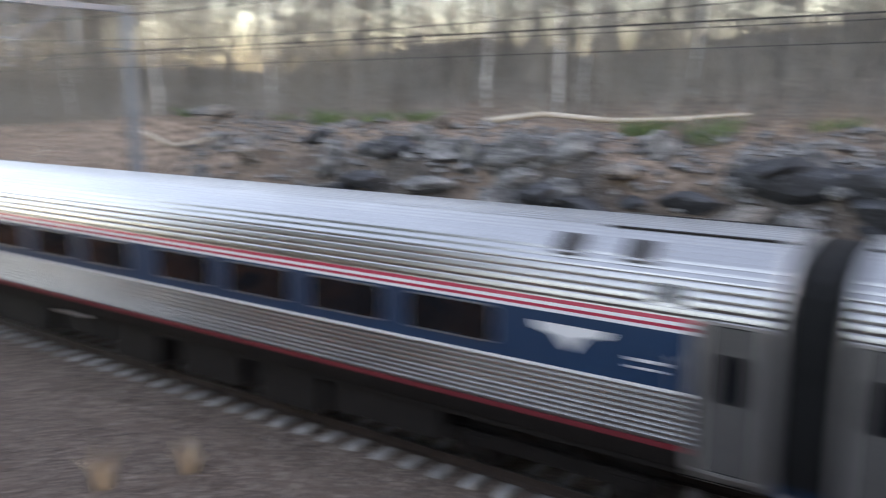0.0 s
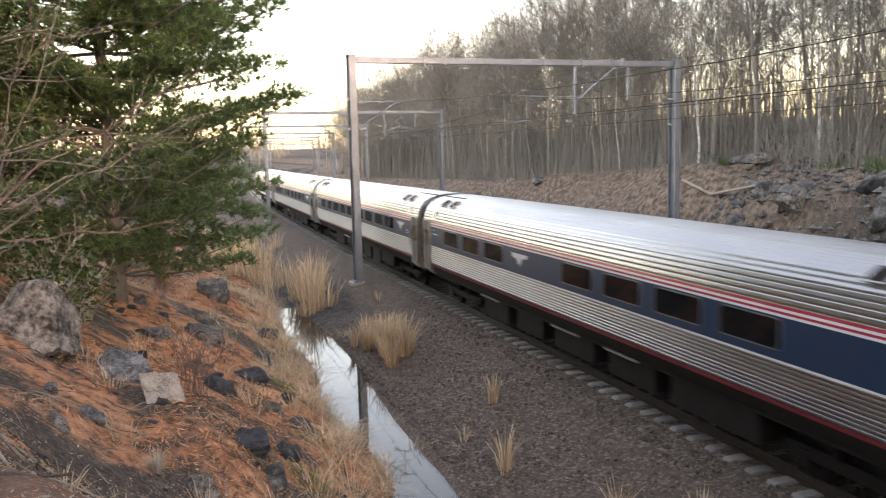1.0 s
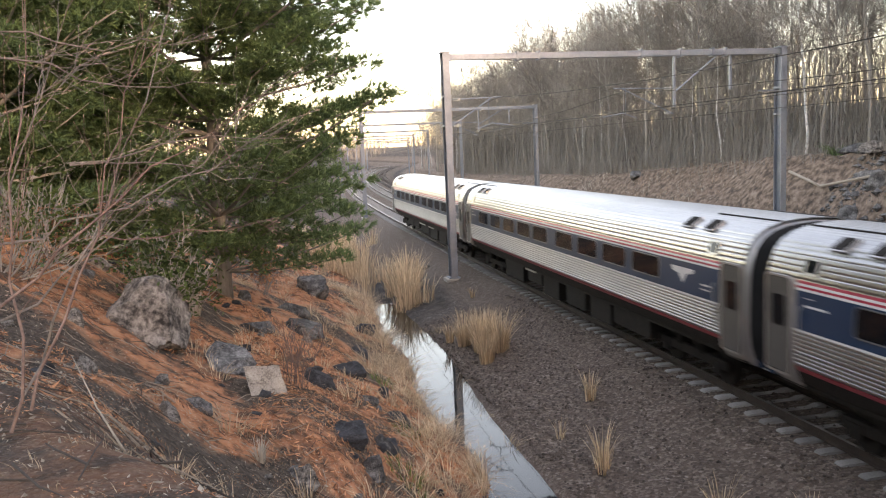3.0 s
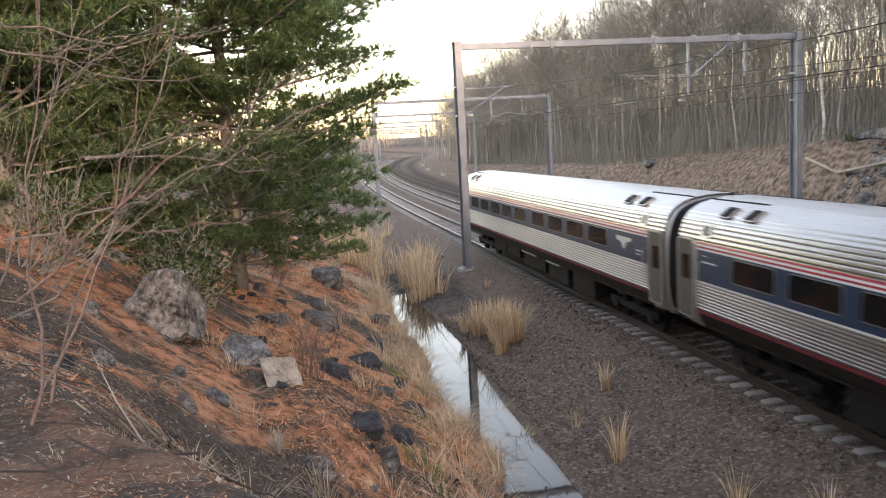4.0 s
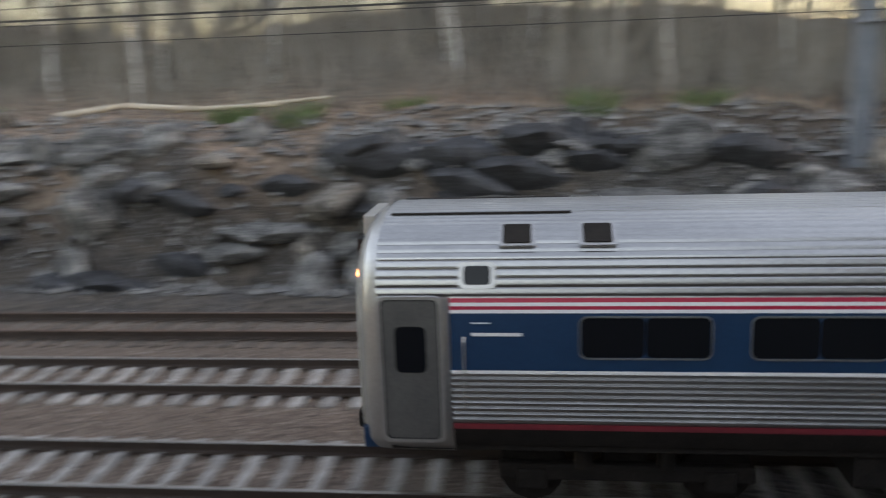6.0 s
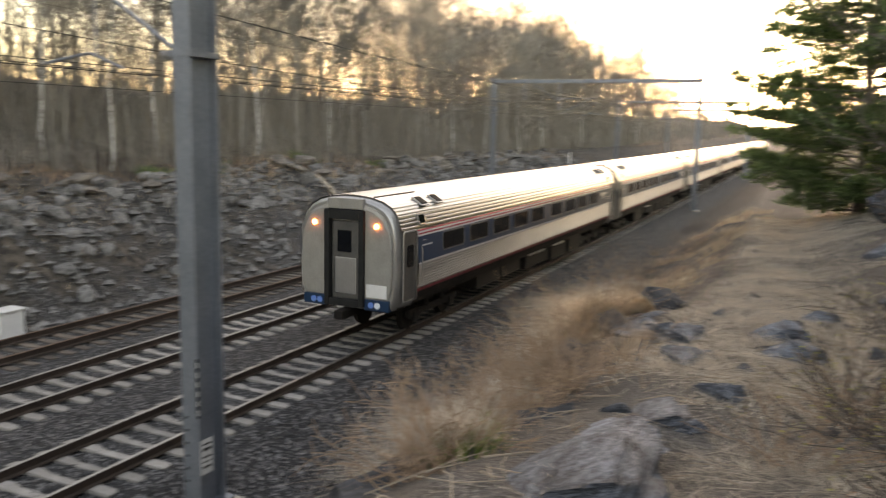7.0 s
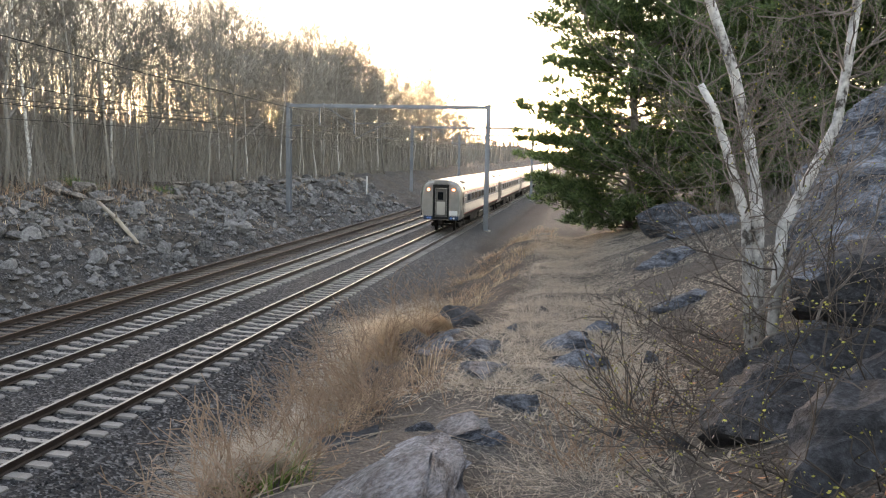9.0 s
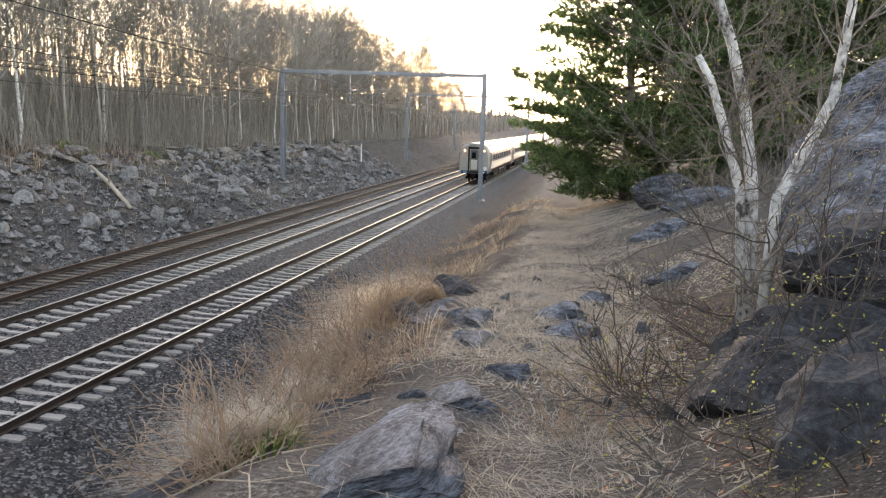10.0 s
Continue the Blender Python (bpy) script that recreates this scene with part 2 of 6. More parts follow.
def land(x, y, rough=True):
    """Ground height."""
    x, y = np.asarray(x, float), np.asarray(y, float)
    yp = y - bend(x)
    toe, crest, top = np.interp(x, XS, TOE), np.interp(x, XS, CREST), np.interp(x, XS, TOP)
    wob = 0.5 * vnoise(x, y, 3.1) + 0.25 * vnoise(x, y, 1.2)
    f = np.clip((toe + wob - yp) / (toe - crest), 0, 1)
    ledge = np.interp(x, [-12, -3, 5, 30, 60], [0, 0.5, 0.55, 0.6, 0.2])
    steep = np.where(f < 0.5, f * f * 2, 1 - 2 * (1 - f) ** 2)
    near = -1.05 + (top + 1.05) * (f * (1 - ledge) + steep * ledge)
    beyond = np.clip(crest - yp, 0, None)
    hill = np.interp(x, [-60, -20, -6, 2, 6, 12, 30, 60], [0.12, 0.16, 0.12, 0.25, 0.55, 0.6, 0.35, 0.15])
    start = np.interp(x, [-20, 0, 6, 12, 20, 30, 60], [0, 2.0, 2.4, 3.2, 2.2, 1.2, 2.5])
    near = near + np.clip(np.clip(beyond - start, 0, 14) * hill, 0, 5)
    near = near + (0.16 * vnoise(x, y, 2.3) + 0.09 * vnoise(x, y, 0.9)) * np.clip(f * 3, 0, 1) * (1 - 0.7 * step(4, 9, x) * step(0.8, 1.0, f))
    # the ditch, the ballast bed
    wig = np.interp(x, [-38, -31, -27, -20, -12], [0.0, 0.35, 0.4, 0.05, 0.0]) * (yp < 7)
    bed = np.interp(yp - wig, [3.2, 3.9, 4.8, 5.4, 7.0, 8.7, 9.25, 20.1, 21.2, 22.2], [-1.2, -1.7, -1.6, -1.08, -0.85, -0.5, -0.24, -0.26, -0.9, -1.05])
    ditch = np.interp(x, [-90, -60, -44, -36, 2, 8], [0, 0, 0, 1, 1, 0])
    bed = np.where((yp < 7) & (bed < -0.9), -0.95 + (bed + 0.95) * ditch, bed)
    foot, fcrest, ftop = np.interp(x, FX, FOOT), np.interp(x, FX, FCREST), np.interp(x, FX, FTOP)
    g = np.clip((yp - foot - 0.8 * vnoise(x, y, 4)) / (fcrest - foot), 0, 1)
    face = np.interp(x, [-75, -45, -30, 8, 25], [0.1, 0.35, 0.85, 0.85, 0.15])
    bluff = np.clip(g * 2.6, 0, 1) * 0.72 + 0.28 * g
    far = -1.25 + (ftop + 1.25) * (g * (1 - face) + bluff * face)
    far = far + np.clip(yp - fcrest - 3, 0, 28) * 0.2 * (1 + 0.45 * vnoise(x, y, 19.0))
    far = far + (0.3 * vnoise(x, y, 3.3) + (0.16 + 0.16 * (x > 12)) * vnoise(x, y, 1.1)) * np.clip(g * 4, 0, 1)
    z = np.where(yp < 9, np.where(f > 0.001, np.maximum(near, bed), bed), np.where(yp > 21, np.maximum(far, bed), bed))
    if rough:
        z = z + 0.025 * vnoise(x, y, 0.5) * ((yp < 9) | (yp > 21))
    return z


def ground_z(x, y):
    return float(land(x, y))


def grid_lines(parts):
    out = []
    for a, b, s in parts:
        out += list(np.arange(a, b, s))
    return np.array(out + [parts[-1][1]])


def smooth(me, on=True):
    me.polygons.foreach_set("use_smooth", [on] * len(me.polygons))
    return me


def make_ground():
    gx = grid_lines([(-1600, -400, 120), (-400, -150, 12), (-150, -60, 2.5), (-60, -30, 0.8), (-30, 30, 0.4), (30, 60, 0.7), (60, 150, 2.5), (150, 400, 12), (400, 1600, 120)])
    gy = grid_lines([(-1600, -200, 140), (-200, -40, 14), (-40, -14, 1.6), (-14, 9, 0.36), (9, 21, 0.8), (21, 36, 0.45), (36, 80, 3), (80, 300, 18), (300, 1600, 130)])
    X, Y = np.meshgrid(gx, gy, indexing="ij")
    shift = bend(X) * (np.abs(Y) < 120)
    shift = shift * (X > -420)
    Y = Y + np.clip(shift, 0, 60)
    Z = land(X, Y)
    Z = Z + np.clip((np.hypot(X, Y) - 350) / 900, 0, 1) * 11 * (1 + 0.4 * vnoise(X, Y, 160))
    n, k = X.shape
    verts = np.stack([X, Y, Z], -1).reshape(-1, 3)
    i, j = np.meshgrid(np.arange(n - 1), np.arange(k - 1), indexing="ij")
    a = (i * k + j).ravel()
    faces = np.stack([a, a + k, a + k + 1, a + 1], -1)
    me = bpy.data.meshes.new("ground")
    me.from_pydata(verts.tolist(), [], faces.tolist())
    yp = (Y - bend(X)).ravel()
    x = X.ravel()
    toe = np.interp(x, XS, TOE)
    gravel = step(-0.9, 0.5, yp - toe - 0.5 * vnoise(x, yp, 1.7)) * (1 - step(21.0, 23.0, yp + 0.6 * vnoise(x, yp, 2)))
    foot, fcrest = np.interp(x, FX, FOOT), np.interp(x, FX, FCREST)
    up = (yp - foot) / (fcrest - foot) + 0.25 * vnoise(x, yp, 2.5)
    gravel = np.maximum(gravel, (yp > 20) * step(-36, -24, x) * np.where(x > 12, 0.9 * (1 - step(0.9, 1.15, up)), 0.8 * (1 - step(0.35, 0.6, up))))
    needles = step(3, -5, x) * step(-70, -45, x) * (yp < 9) * (1 - 0.75 * step(-11, -7, x))
    straw = step(-3, 5, x) * (yp < 9) * np.maximum(step(-2.0, -0.9, yp + 0.5 * vnoise(x, yp, 1.3)), step(12, 20, x)) * (1 - 0.8 * step(0.1, 0.9, yp - np.interp(x, XS, CREST) + 0.3 * vnoise(x, yp, 1.1)))
    bench = step(23, 27, yp) * step(8, -14, x) * step(44, 35, yp)
    col = me.color_attributes.new("zone", "FLOAT_COLOR", "POINT")
    rgba = np.stack([gravel, needles, straw, bench], -1).astype(np.float32)
    col.data.foreach_set("color", rgba.ravel())
    slope = (yp > 20) * step(-34, -22, x) * np.where(x > 12, 1 - step(0.9, 1.15, up), 0.85 * (1 - step(0.3, 0.6, up))) * step(21.5, 22.6, yp)
    # grey wet gravel beside the reeds
    slope = np.maximum(slope, 0.9 * step(-54, -46, x) * step(-30, -35, x) * step(4.3, 5.0, yp) * step(8.3, 7.4, yp + 0.5 * vnoise(x, yp, 1.5)))
    col2 = me.color_attributes.new("slope", "FLOAT_COLOR", "POINT")
    col2.data.foreach_set("color", np.stack([slope, slope, slope, slope * 0 + 1], -1).astype(np.float32).ravel())
    smooth(me)
    me.materials.append(M_GROUND)
    return tagged(new("ground", me), "brown ballast bed between littered rocky banks and leafless woodland floor", "ground", kind="structure")


def ground_material():
    m = material("ground_cover", 0.95, 0.0, (0.1, 0.08, 0.06))
    v = coords(m)
    att = m.node_tree.nodes.new("ShaderNodeAttribute")
    att.attribute_name = "zone"
    sep = m.node_tree.nodes.new("ShaderNodeSeparateColor")
    link(m, att.outputs["Color"], sep.inputs[0])
    big, mid, fine = noise_tex(m, v, 0.45, 5), noise_tex(m, v, 2.6, 5), noise_tex(m, v, 28, 3, 0.7)
    vor = node(m, "ShaderNodeTexVoronoi", Scale=16.0)
    link(m, v, vor.inputs["Vector"])
    stone = ramp(m, vor.outputs["Color"], [(0.0, (0.035, 0.028, 0.024)), (0.55, (0.14, 0.102, 0.079)), (1.0, (0.42, 0.355, 0.31))])
    stone = mix(m, mid, stone, (0.132, 0.094, 0.071), "MIX")
    forest = ramp(m, mid, [(0.3, (0.018, 0.015, 0.013)), (0.55, (0.058, 0.048, 0.04)), (0.75, (0.16, 0.134, 0.11))])
    crumb = node(m, "ShaderNodeTexVoronoi", Scale=55.0)
    link(m, v, crumb.inputs["Vector"])
    forest = mix(m, 0.55, forest, ramp(m, crumb.outputs["Color"], [(0.0, (0.004, 0.003, 0.003)), (0.5, (0.035, 0.026, 0.02)), (0.8, (0.16, 0.115, 0.085)), (1.0, (0.6, 0.5, 0.4))]))
    needle = ramp(m, mid, [(0.28, (0.04, 0.03, 0.022)), (0.4, (0.16, 0.075, 0.04)), (0.5, (0.54, 0.225, 0.11)), (0.72, (0.7, 0.385, 0.225))])
    bare = mix(m, 0.5, ramp(m, fine, [(0.35, (0.018, 0.014, 0.011)), (0.65, (0.16, 0.115, 0.082))]), ramp(m, vor.outputs["Color"], [(0.2, (0.015, 0.012, 0.01)), (0.9, (0.22, 0.17, 0.13))]))
    needle = mix(m, ramp(m, big, [(0.46, (0, 0, 0)), (0.54, (1, 1, 1))]), bare, needle)
    straw = ramp(m, fine, [(0.3, (0.03, 0.027, 0.024)), (0.5, (0.075, 0.067, 0.06)), (0.7, (0.25, 0.228, 0.205))])
    straw = mix(m, ramp(m, mid, [(0.35, (0, 0, 0)), (0.55, (1, 1, 1))]), ramp(m, fine, [(0.3, (0.03, 0.026, 0.022)), (0.7, (0.12, 0.105, 0.09))]), straw)
    bench = ramp(m, mid, [(0.3, (0.05, 0.042, 0.035)), (0.45, (0.16, 0.115, 0.085)), (0.6, (0.32, 0.235, 0.18)), (0.8, (0.42, 0.34, 0.28))])
    c = mix(m, sep.outputs[1], forest, needle)
    c = mix(m, sep.outputs[2], c, straw)
    c = mix(m, att.outputs["Alpha"], c, bench)
    # crushed stone coloured greyer and darker up the line, for its backlit look
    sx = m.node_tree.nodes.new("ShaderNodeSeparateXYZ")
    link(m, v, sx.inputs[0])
    backlit = node(m, "ShaderNodeMapRange")
    backlit.inputs["From Min"].default_value, backlit.inputs["From Max"].default_value = -3.0, 7.0
    link(m, sx.outputs[0], backlit.inputs["Value"])
    stone = mix(m, backlit.outputs[0], stone, ramp(m, vor.outputs["Color"], [(0.0, (0.009, 0.0092, 0.01)), (0.55, (0.03, 0.0305, 0.033)), (1.0, (0.24, 0.24, 0.245))]))
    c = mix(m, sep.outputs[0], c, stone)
    att2 = m.node_tree.nodes.new("ShaderNodeAttribute")
    att2.attribute_name = "slope"
    debris = ramp(m, vor.outputs["Color"], [(0.0, (0.01, 0.01, 0.0105)), (0.55, (0.04, 0.039, 0.039)), (0.85, (0.15, 0.148, 0.147)), (1.0, (0.45, 0.445, 0.44))])
    debris = mix(m, ramp(m, big, [(0.4, (0, 0, 0)), (0.6, (1, 1, 1))]), debris, ramp(m, mid, [(0.4, (0.012, 0.011, 0.01)), (0.62, (0.12, 0.1, 0.08))]))
    c = mix(m, att2.outputs["Fac"], c, debris)
    link(m, c, bsdf(m).inputs["Base Color"])
    add = node(m, "ShaderNodeMath")
    link(m, vor.outputs["Distance"], add.inputs[0])
    link(m, fine, add.inputs[1])
    bump(m, add.outputs[0], 0.8, 0.05)
    return m


M_GROUND = ground_material()
make_ground()

# ---- helpers for things ----
def thing(name, label, category, m=None, group="", kind=""):
    ob = new(name)
    ob.empty_display_size = 0.3
    if m is not None:
        ob.matrix_world = m
    return tagged(ob, label, category, group, kind)


def mesh_of(name, bm, mat, shade=False):
    me = bpy.data.meshes.new(name)
    bm.normal_update()
    bm.to_mesh(me)
    bm.free()
    for x in (mat if isinstance(mat, (list, tuple)) else [mat]):
        me.materials.append(x)
    if shade:
        smooth(me)
    return me


def part(name, bm, mat, parent, label="", shade=False):
    """Link a bmesh (or a ready mesh) as one mesh object under a thing or a part."""
    me = bm if isinstance(bm, bpy.types.Mesh) else mesh_of(name, bm, mat, shade)
    ob = new(name, me)
    ob.parent = parent
    if label:
        tagged(ob, label)
    return ob


def box(bm, x0, x1, y0, y1, z0, z1, bevel=0.0):
    r = bmesh.ops.create_cube(bm, size=1.0, matrix=Matrix.Translation(((x0 + x1) / 2, (y0 + y1) / 2, (z0 + z1) / 2)) @ Matrix.Diagonal((x1 - x0, y1 - y0, z1 - z0, 1)))
    if bevel:
        es = list({e for v in r["verts"] for e in v.link_edges})
        bmesh.ops.bevel(bm, geom=es, offset=bevel, segments=2, affect="EDGES", profile=0.6)
    return bm


def slab(*a, bevel=0.0):
    return box(bmesh.new(), *a, bevel=bevel)


def tube(bm, points, radii, sides=6, cap=True):
    """A tapered tube along points."""
    pts = [Vector(p) for p in points]
    rings = []
    side = None
    for i, p in enumerate(pts):
        d = (pts[min(i + 1, len(pts) - 1)] - pts[max(i - 1, 0)])
        d = d.normalized() if d.length > 1e-9 else Vector((0, 0, 1))
        if side is None:
            side = d.orthogonal().normalized()
        side = (side - d * side.dot(d))
        side = side.normalized() if side.length > 1e-6 else d.orthogonal().normalized()
        up = d.cross(side)
        r = radii[i] if isinstance(radii, (list, tuple)) else radii
        rings.append([bm.verts.new(p + (side * math.cos(a) + up * math.sin(a)) * r) for a in (2 * math.pi * k / sides for k in range(sides))])
    for a, b in zip(rings, rings[1:]):
        for k in range(sides):
            bm.faces.new((a[k], a[(k + 1) % sides], b[(k + 1) % sides], b[k]))
    if cap and sides > 2:
        bm.faces.new(rings[0][::-1])
        bm.faces.new(rings[-1])
    return bm


def cyl(bm, a, b, r, sides=12):
    return tube(bm, [a, b], [r, r], sides)


def loft(bm, sections, closed=True, cap=True):
    """Skin a run of cross-sections, each a list of points of one length."""
    rings = [[bm.verts.new(p) for p in s] for s in sections]
    n = len(rings[0])
    for a, b in zip(rings, rings[1:]):
        for k in range(n if closed else n - 1):
            bm.faces.new((a[k], a[(k + 1) % n], b[(k + 1) % n], b[k]))
    if cap:
        bm.faces.new(rings[0][::-1])
        bm.faces.new(rings[-1])
    bmesh.ops.recalc_face_normals(bm, faces=bm.faces)
    return bm

# ---- railway tracks ----
def rail_mesh(name, off, head):
    """One rail, swept along the line; off: sideways from the middle of track one."""
    prof = [(-0.075, -0.19), (0.075, -0.19), (0.075, -0.175), (0.014, -0.15), (0.014, -0.045), (0.037, -0.035), (0.037, -0.006), (0.028, 0.0), (-0.028, 0.0), (-0.037, -0.006), (-0.037, -0.035), (-0.014, -0.045), (-0.014, -0.15), (-0.075, -0.175)]
    xs = list(np.arange(-420, -60, 4.0)) + [-60.0, -30.0, 0.0, 28.0] + list(np.arange(40, 400, 10.0))
    bm = bmesh.new()
    loft(bm, [[(x, off + float(bend(x)) + p[0], p[1]) for p in prof] for x in xs])
    for f in bm.faces:
        c = f.calc_center_median()
        f.material_index = 1 if c.z > -0.02 and f.normal.z > 0.3 else 0
    return mesh_of(name, bm, [M_RAIL, head])


def sleeper_mesh(wood):
    bm = bmesh.new()
    if wood:
        box(bm, -0.12, 0.12, -1.3, 1.3, -0.36, -0.2, 0.012)
        return mesh_of("sleeper", bm, M_TIEWOOD)
    secs = []
    for y, w, z in ((-1.29, 0.12, -0.21), (-1.22, 0.135, -0.185), (-0.5, 0.135, -0.185), (-0.3, 0.11, -0.225), (0.3, 0.11, -0.225), (0.5, 0.135, -0.185), (1.22, 0.135, -0.185), (1.29, 0.12, -0.21)):
        secs.append([(-w, y, -0.4), (w, y, -0.4), (w - 0.02, y, z), (-w + 0.02, y, z)])
    loft(bm, secs)
    return mesh_of("sleeper", bm, M_TIE)


def make_tracks():
    data = [("first main track with shiny rails on concrete sleepers", False, M_RAILTOP, 0.61, (-62, 88)),
            ("second main track with worn rails on concrete sleepers", False, M_RAILTOP, 0.61, (-62, 72)),
            ("rusty siding on old timber sleepers sunk in ballast", True, M_RAILRUST, 0.56, (-50, 60))]
    meshes = {w: sleeper_mesh(w) for w in (False, True)}
    fm = bmesh.new()
    for s in (-0.755, 0.755):
        for d in (-0.1, 0.1):
            box(fm, -0.05, 0.05, s + d - 0.035, s + d + 0.035, -0.19, -0.15)
    clip_mesh = mesh_of("rail_clip", fm, M_RAIL)
    rnd = random.Random(3)
    for yc, (label, wood, head, pitch, (x0, x1)) in zip(TRACK_Y, data):
        tr = thing("railway_track", label, "railway track", kind="structure")
        for s in (-0.755, 0.755):
            part("rail", rail_mesh("rail", yc + s, head), None, tr, "steel rail")
        x = x0
        while x < x1:
            dz = rnd.uniform(-0.012, 0.008) - (0.015 if wood else 0)
            ob = part("sleeper", meshes[wood], None, tr)
            ob.matrix_world = pose(x, yc + float(bend(x)) + rnd.uniform(-0.02, 0.02), dz, 0, 0, math.degrees(float(heading(x))) + rnd.uniform(-0.6, 0.6) * (2 if wood else 1))
            x += pitch
        # the rest of the sleepers, far off
        bm = bmesh.new()
        for xx in list(np.arange(x0 - pitch, -330, -pitch)) + list(np.arange(x, 260, pitch)):
            h, y = float(heading(xx)), yc + float(bend(xx))
            m = pose(xx, y, -0.29, 0, 0, math.degrees(h)) @ Matrix.Diagonal((0.25, 2.58, 0.2, 1))
            c = [m @ Vector(p) for p in ((-.5, -.5, -.5), (.5, -.5, -.5), (.5, .5, -.5), (-.5, .5, -.5), (-.5, -.5, .5), (.5, -.5, .5), (.5, .5, .5), (-.5, .5, .5))]
            vs = [bm.verts.new(p) for p in c]
            for q in ((4, 5, 6, 7), (0, 1, 5, 4), (1, 2, 6, 5), (2, 3, 7, 6), (3, 0, 4, 7)):
                bm.faces.new([vs[i] for i in q])
        tagged(part("far_sleepers", bm, M_TIEWOOD if wood else M_TIE, tr), kind="stuff")


make_tracks()

# ---- the train: stainless coaches ----
CAR, SPEED, REAR0 = 25.53, 21.13, -129.25       # pitch of the coaches, metres a second, tail at the start
SIDE = [(1.40, 1.0), (1.50, 1.18), (1.575, 1.42), (1.62, 1.8), (1.625, 2.19), (1.6, 2.94), (1.59, 3.08), (1.53, 3.36), (1.43, 3.62), (1.27, 3.81), (1.02, 3.95), (0.7, 4.04), (0.35, 4.085), (0.0, 4.1)]


def side_at(z):
    zs, ys = [p[1] for p in SIDE], [p[0] for p in SIDE]
    return float(np.interp(z, zs, ys))


def resample(pts, n):
    pts = [Vector(p) for p in pts]
    d = [0.0]
    for a, b in zip(pts, pts[1:]):
        d.append(d[-1] + (b - a).length)
    out = []
    for i in range(n + 1):
        s = d[-1] * i / n
        k = max(j for j in range(len(d) - 1) if d[j] <= s + 1e-9)
        f = (s - d[k]) / (d[k + 1] - d[k])
        p = pts[k].lerp(pts[k + 1], f)
        t = (pts[k + 1] - pts[k]).normalized()
        out.append((p, Vector((t.y, -t.x))))
    return out


def ribbed(pts, ribs, amp=0.011):
    """A corrugated run of the cross-section: rounded ribs standing proud."""
    out = []
    for i, (p, nrm) in enumerate(resample(pts, ribs * 6)):
        k = i % 6
        out.append(p + nrm * (amp * (0.0, 0.55, 1.0, 1.05, 1.0, 0.95)[k] if i < ribs * 6 else 0))
    return out


def strip(bm, prof, x0, x1, flip, mat=0):
    """Extrude an open cross-section (half width, height) along the coach on one side."""
    s = 1 if flip else -1
    a = [bm.verts.new((x0, s * p[0], p[1])) for p in prof]
    b = [bm.verts.new((x1, s * p[0], p[1])) for p in prof]
    for k in range(len(prof) - 1):
        f = bm.faces.new((a[k], a[k + 1], b[k + 1], b[k]) if not flip else (a[k], b[k], b[k + 1], a[k + 1]))
        f.material_index = mat
        f.smooth = len(prof) < 12
    return bm


def between(z0, z1, grow=0.0):
    pts = [(side_at(z0) + grow, z0)] + [(y + grow, z) for y, z in SIDE if z0 < z < z1] + [(side_at(z1) + grow, z1)]
    return pts


def both(f):
    bm = bmesh.new()
    for flip in (False, True):
        f(bm, flip)
    return bm


def rounded_rect(w, h, r, n=4):
    out = []
    for cx, cz, a0 in ((w / 2 - r, h / 2 - r, 0), (-w / 2 + r, h / 2 - r, 90), (-w / 2 + r, -h / 2 + r, 180), (w / 2 - r, -h / 2 + r, 270)):
        for i in range(n + 1):
            a = radians(a0 + 90 * i / n)
            out.append((cx + r * math.cos(a), cz + r * math.sin(a)))
    return out


def plate(bm, outline, depth, hole=None):
    """A flat plate in x-z, facing -y, with a bevelled rim; hole: an inner outline of the same count."""
    n = len(outline)
    back = [bm.verts.new((x, 0.0, z)) for x, z in outline]
    front = [bm.verts.new((x * 0.995, -depth, z * 0.99)) for x, z in outline]
    for k in range(n):
        bm.faces.new((back[k], back[(k + 1) % n], front[(k + 1) % n], front[k]))
    if hole:
        inner = [bm.verts.new((x, -depth, z)) for x, z in hole]
        deep = [bm.verts.new((x, 0.0, z)) for x, z in hole]
        for k in range(n):
            bm.faces.new((front[k], front[(k + 1) % n], inner[(k + 1) % n], inner[k]))
            bm.faces.new((inner[k], inner[(k + 1) % n], deep[(k + 1) % n], deep[k]))
    else:
        bm.faces.new(front)
    bmesh.ops.recalc_face_normals(bm, faces=bm.faces)
    return bm


WZ0, WZ1 = 2.36, 2.92
M_WINFRAME = mottled("window_frame_metal", [(0.3, (0.14, 0.145, 0.15)), (0.7, (0.3, 0.3, 0.3))], 2, 20, 0.4, 0.7)


def window_meshes():
    w, h = 1.62, WZ1 - WZ0
    frame_bm = plate(bmesh.new(), rounded_rect(w, h, 0.11), 0.022, rounded_rect(w - 0.04, h - 0.045, 0.095))
    pane_bm = plate(bmesh.new(), rounded_rect((w - 0.075) / 2, h - 0.055, 0.07), 0.008)
    return mesh_of("window_frame", frame_bm, M_WINFRAME), mesh_of("pane", pane_bm, M_GLASS)


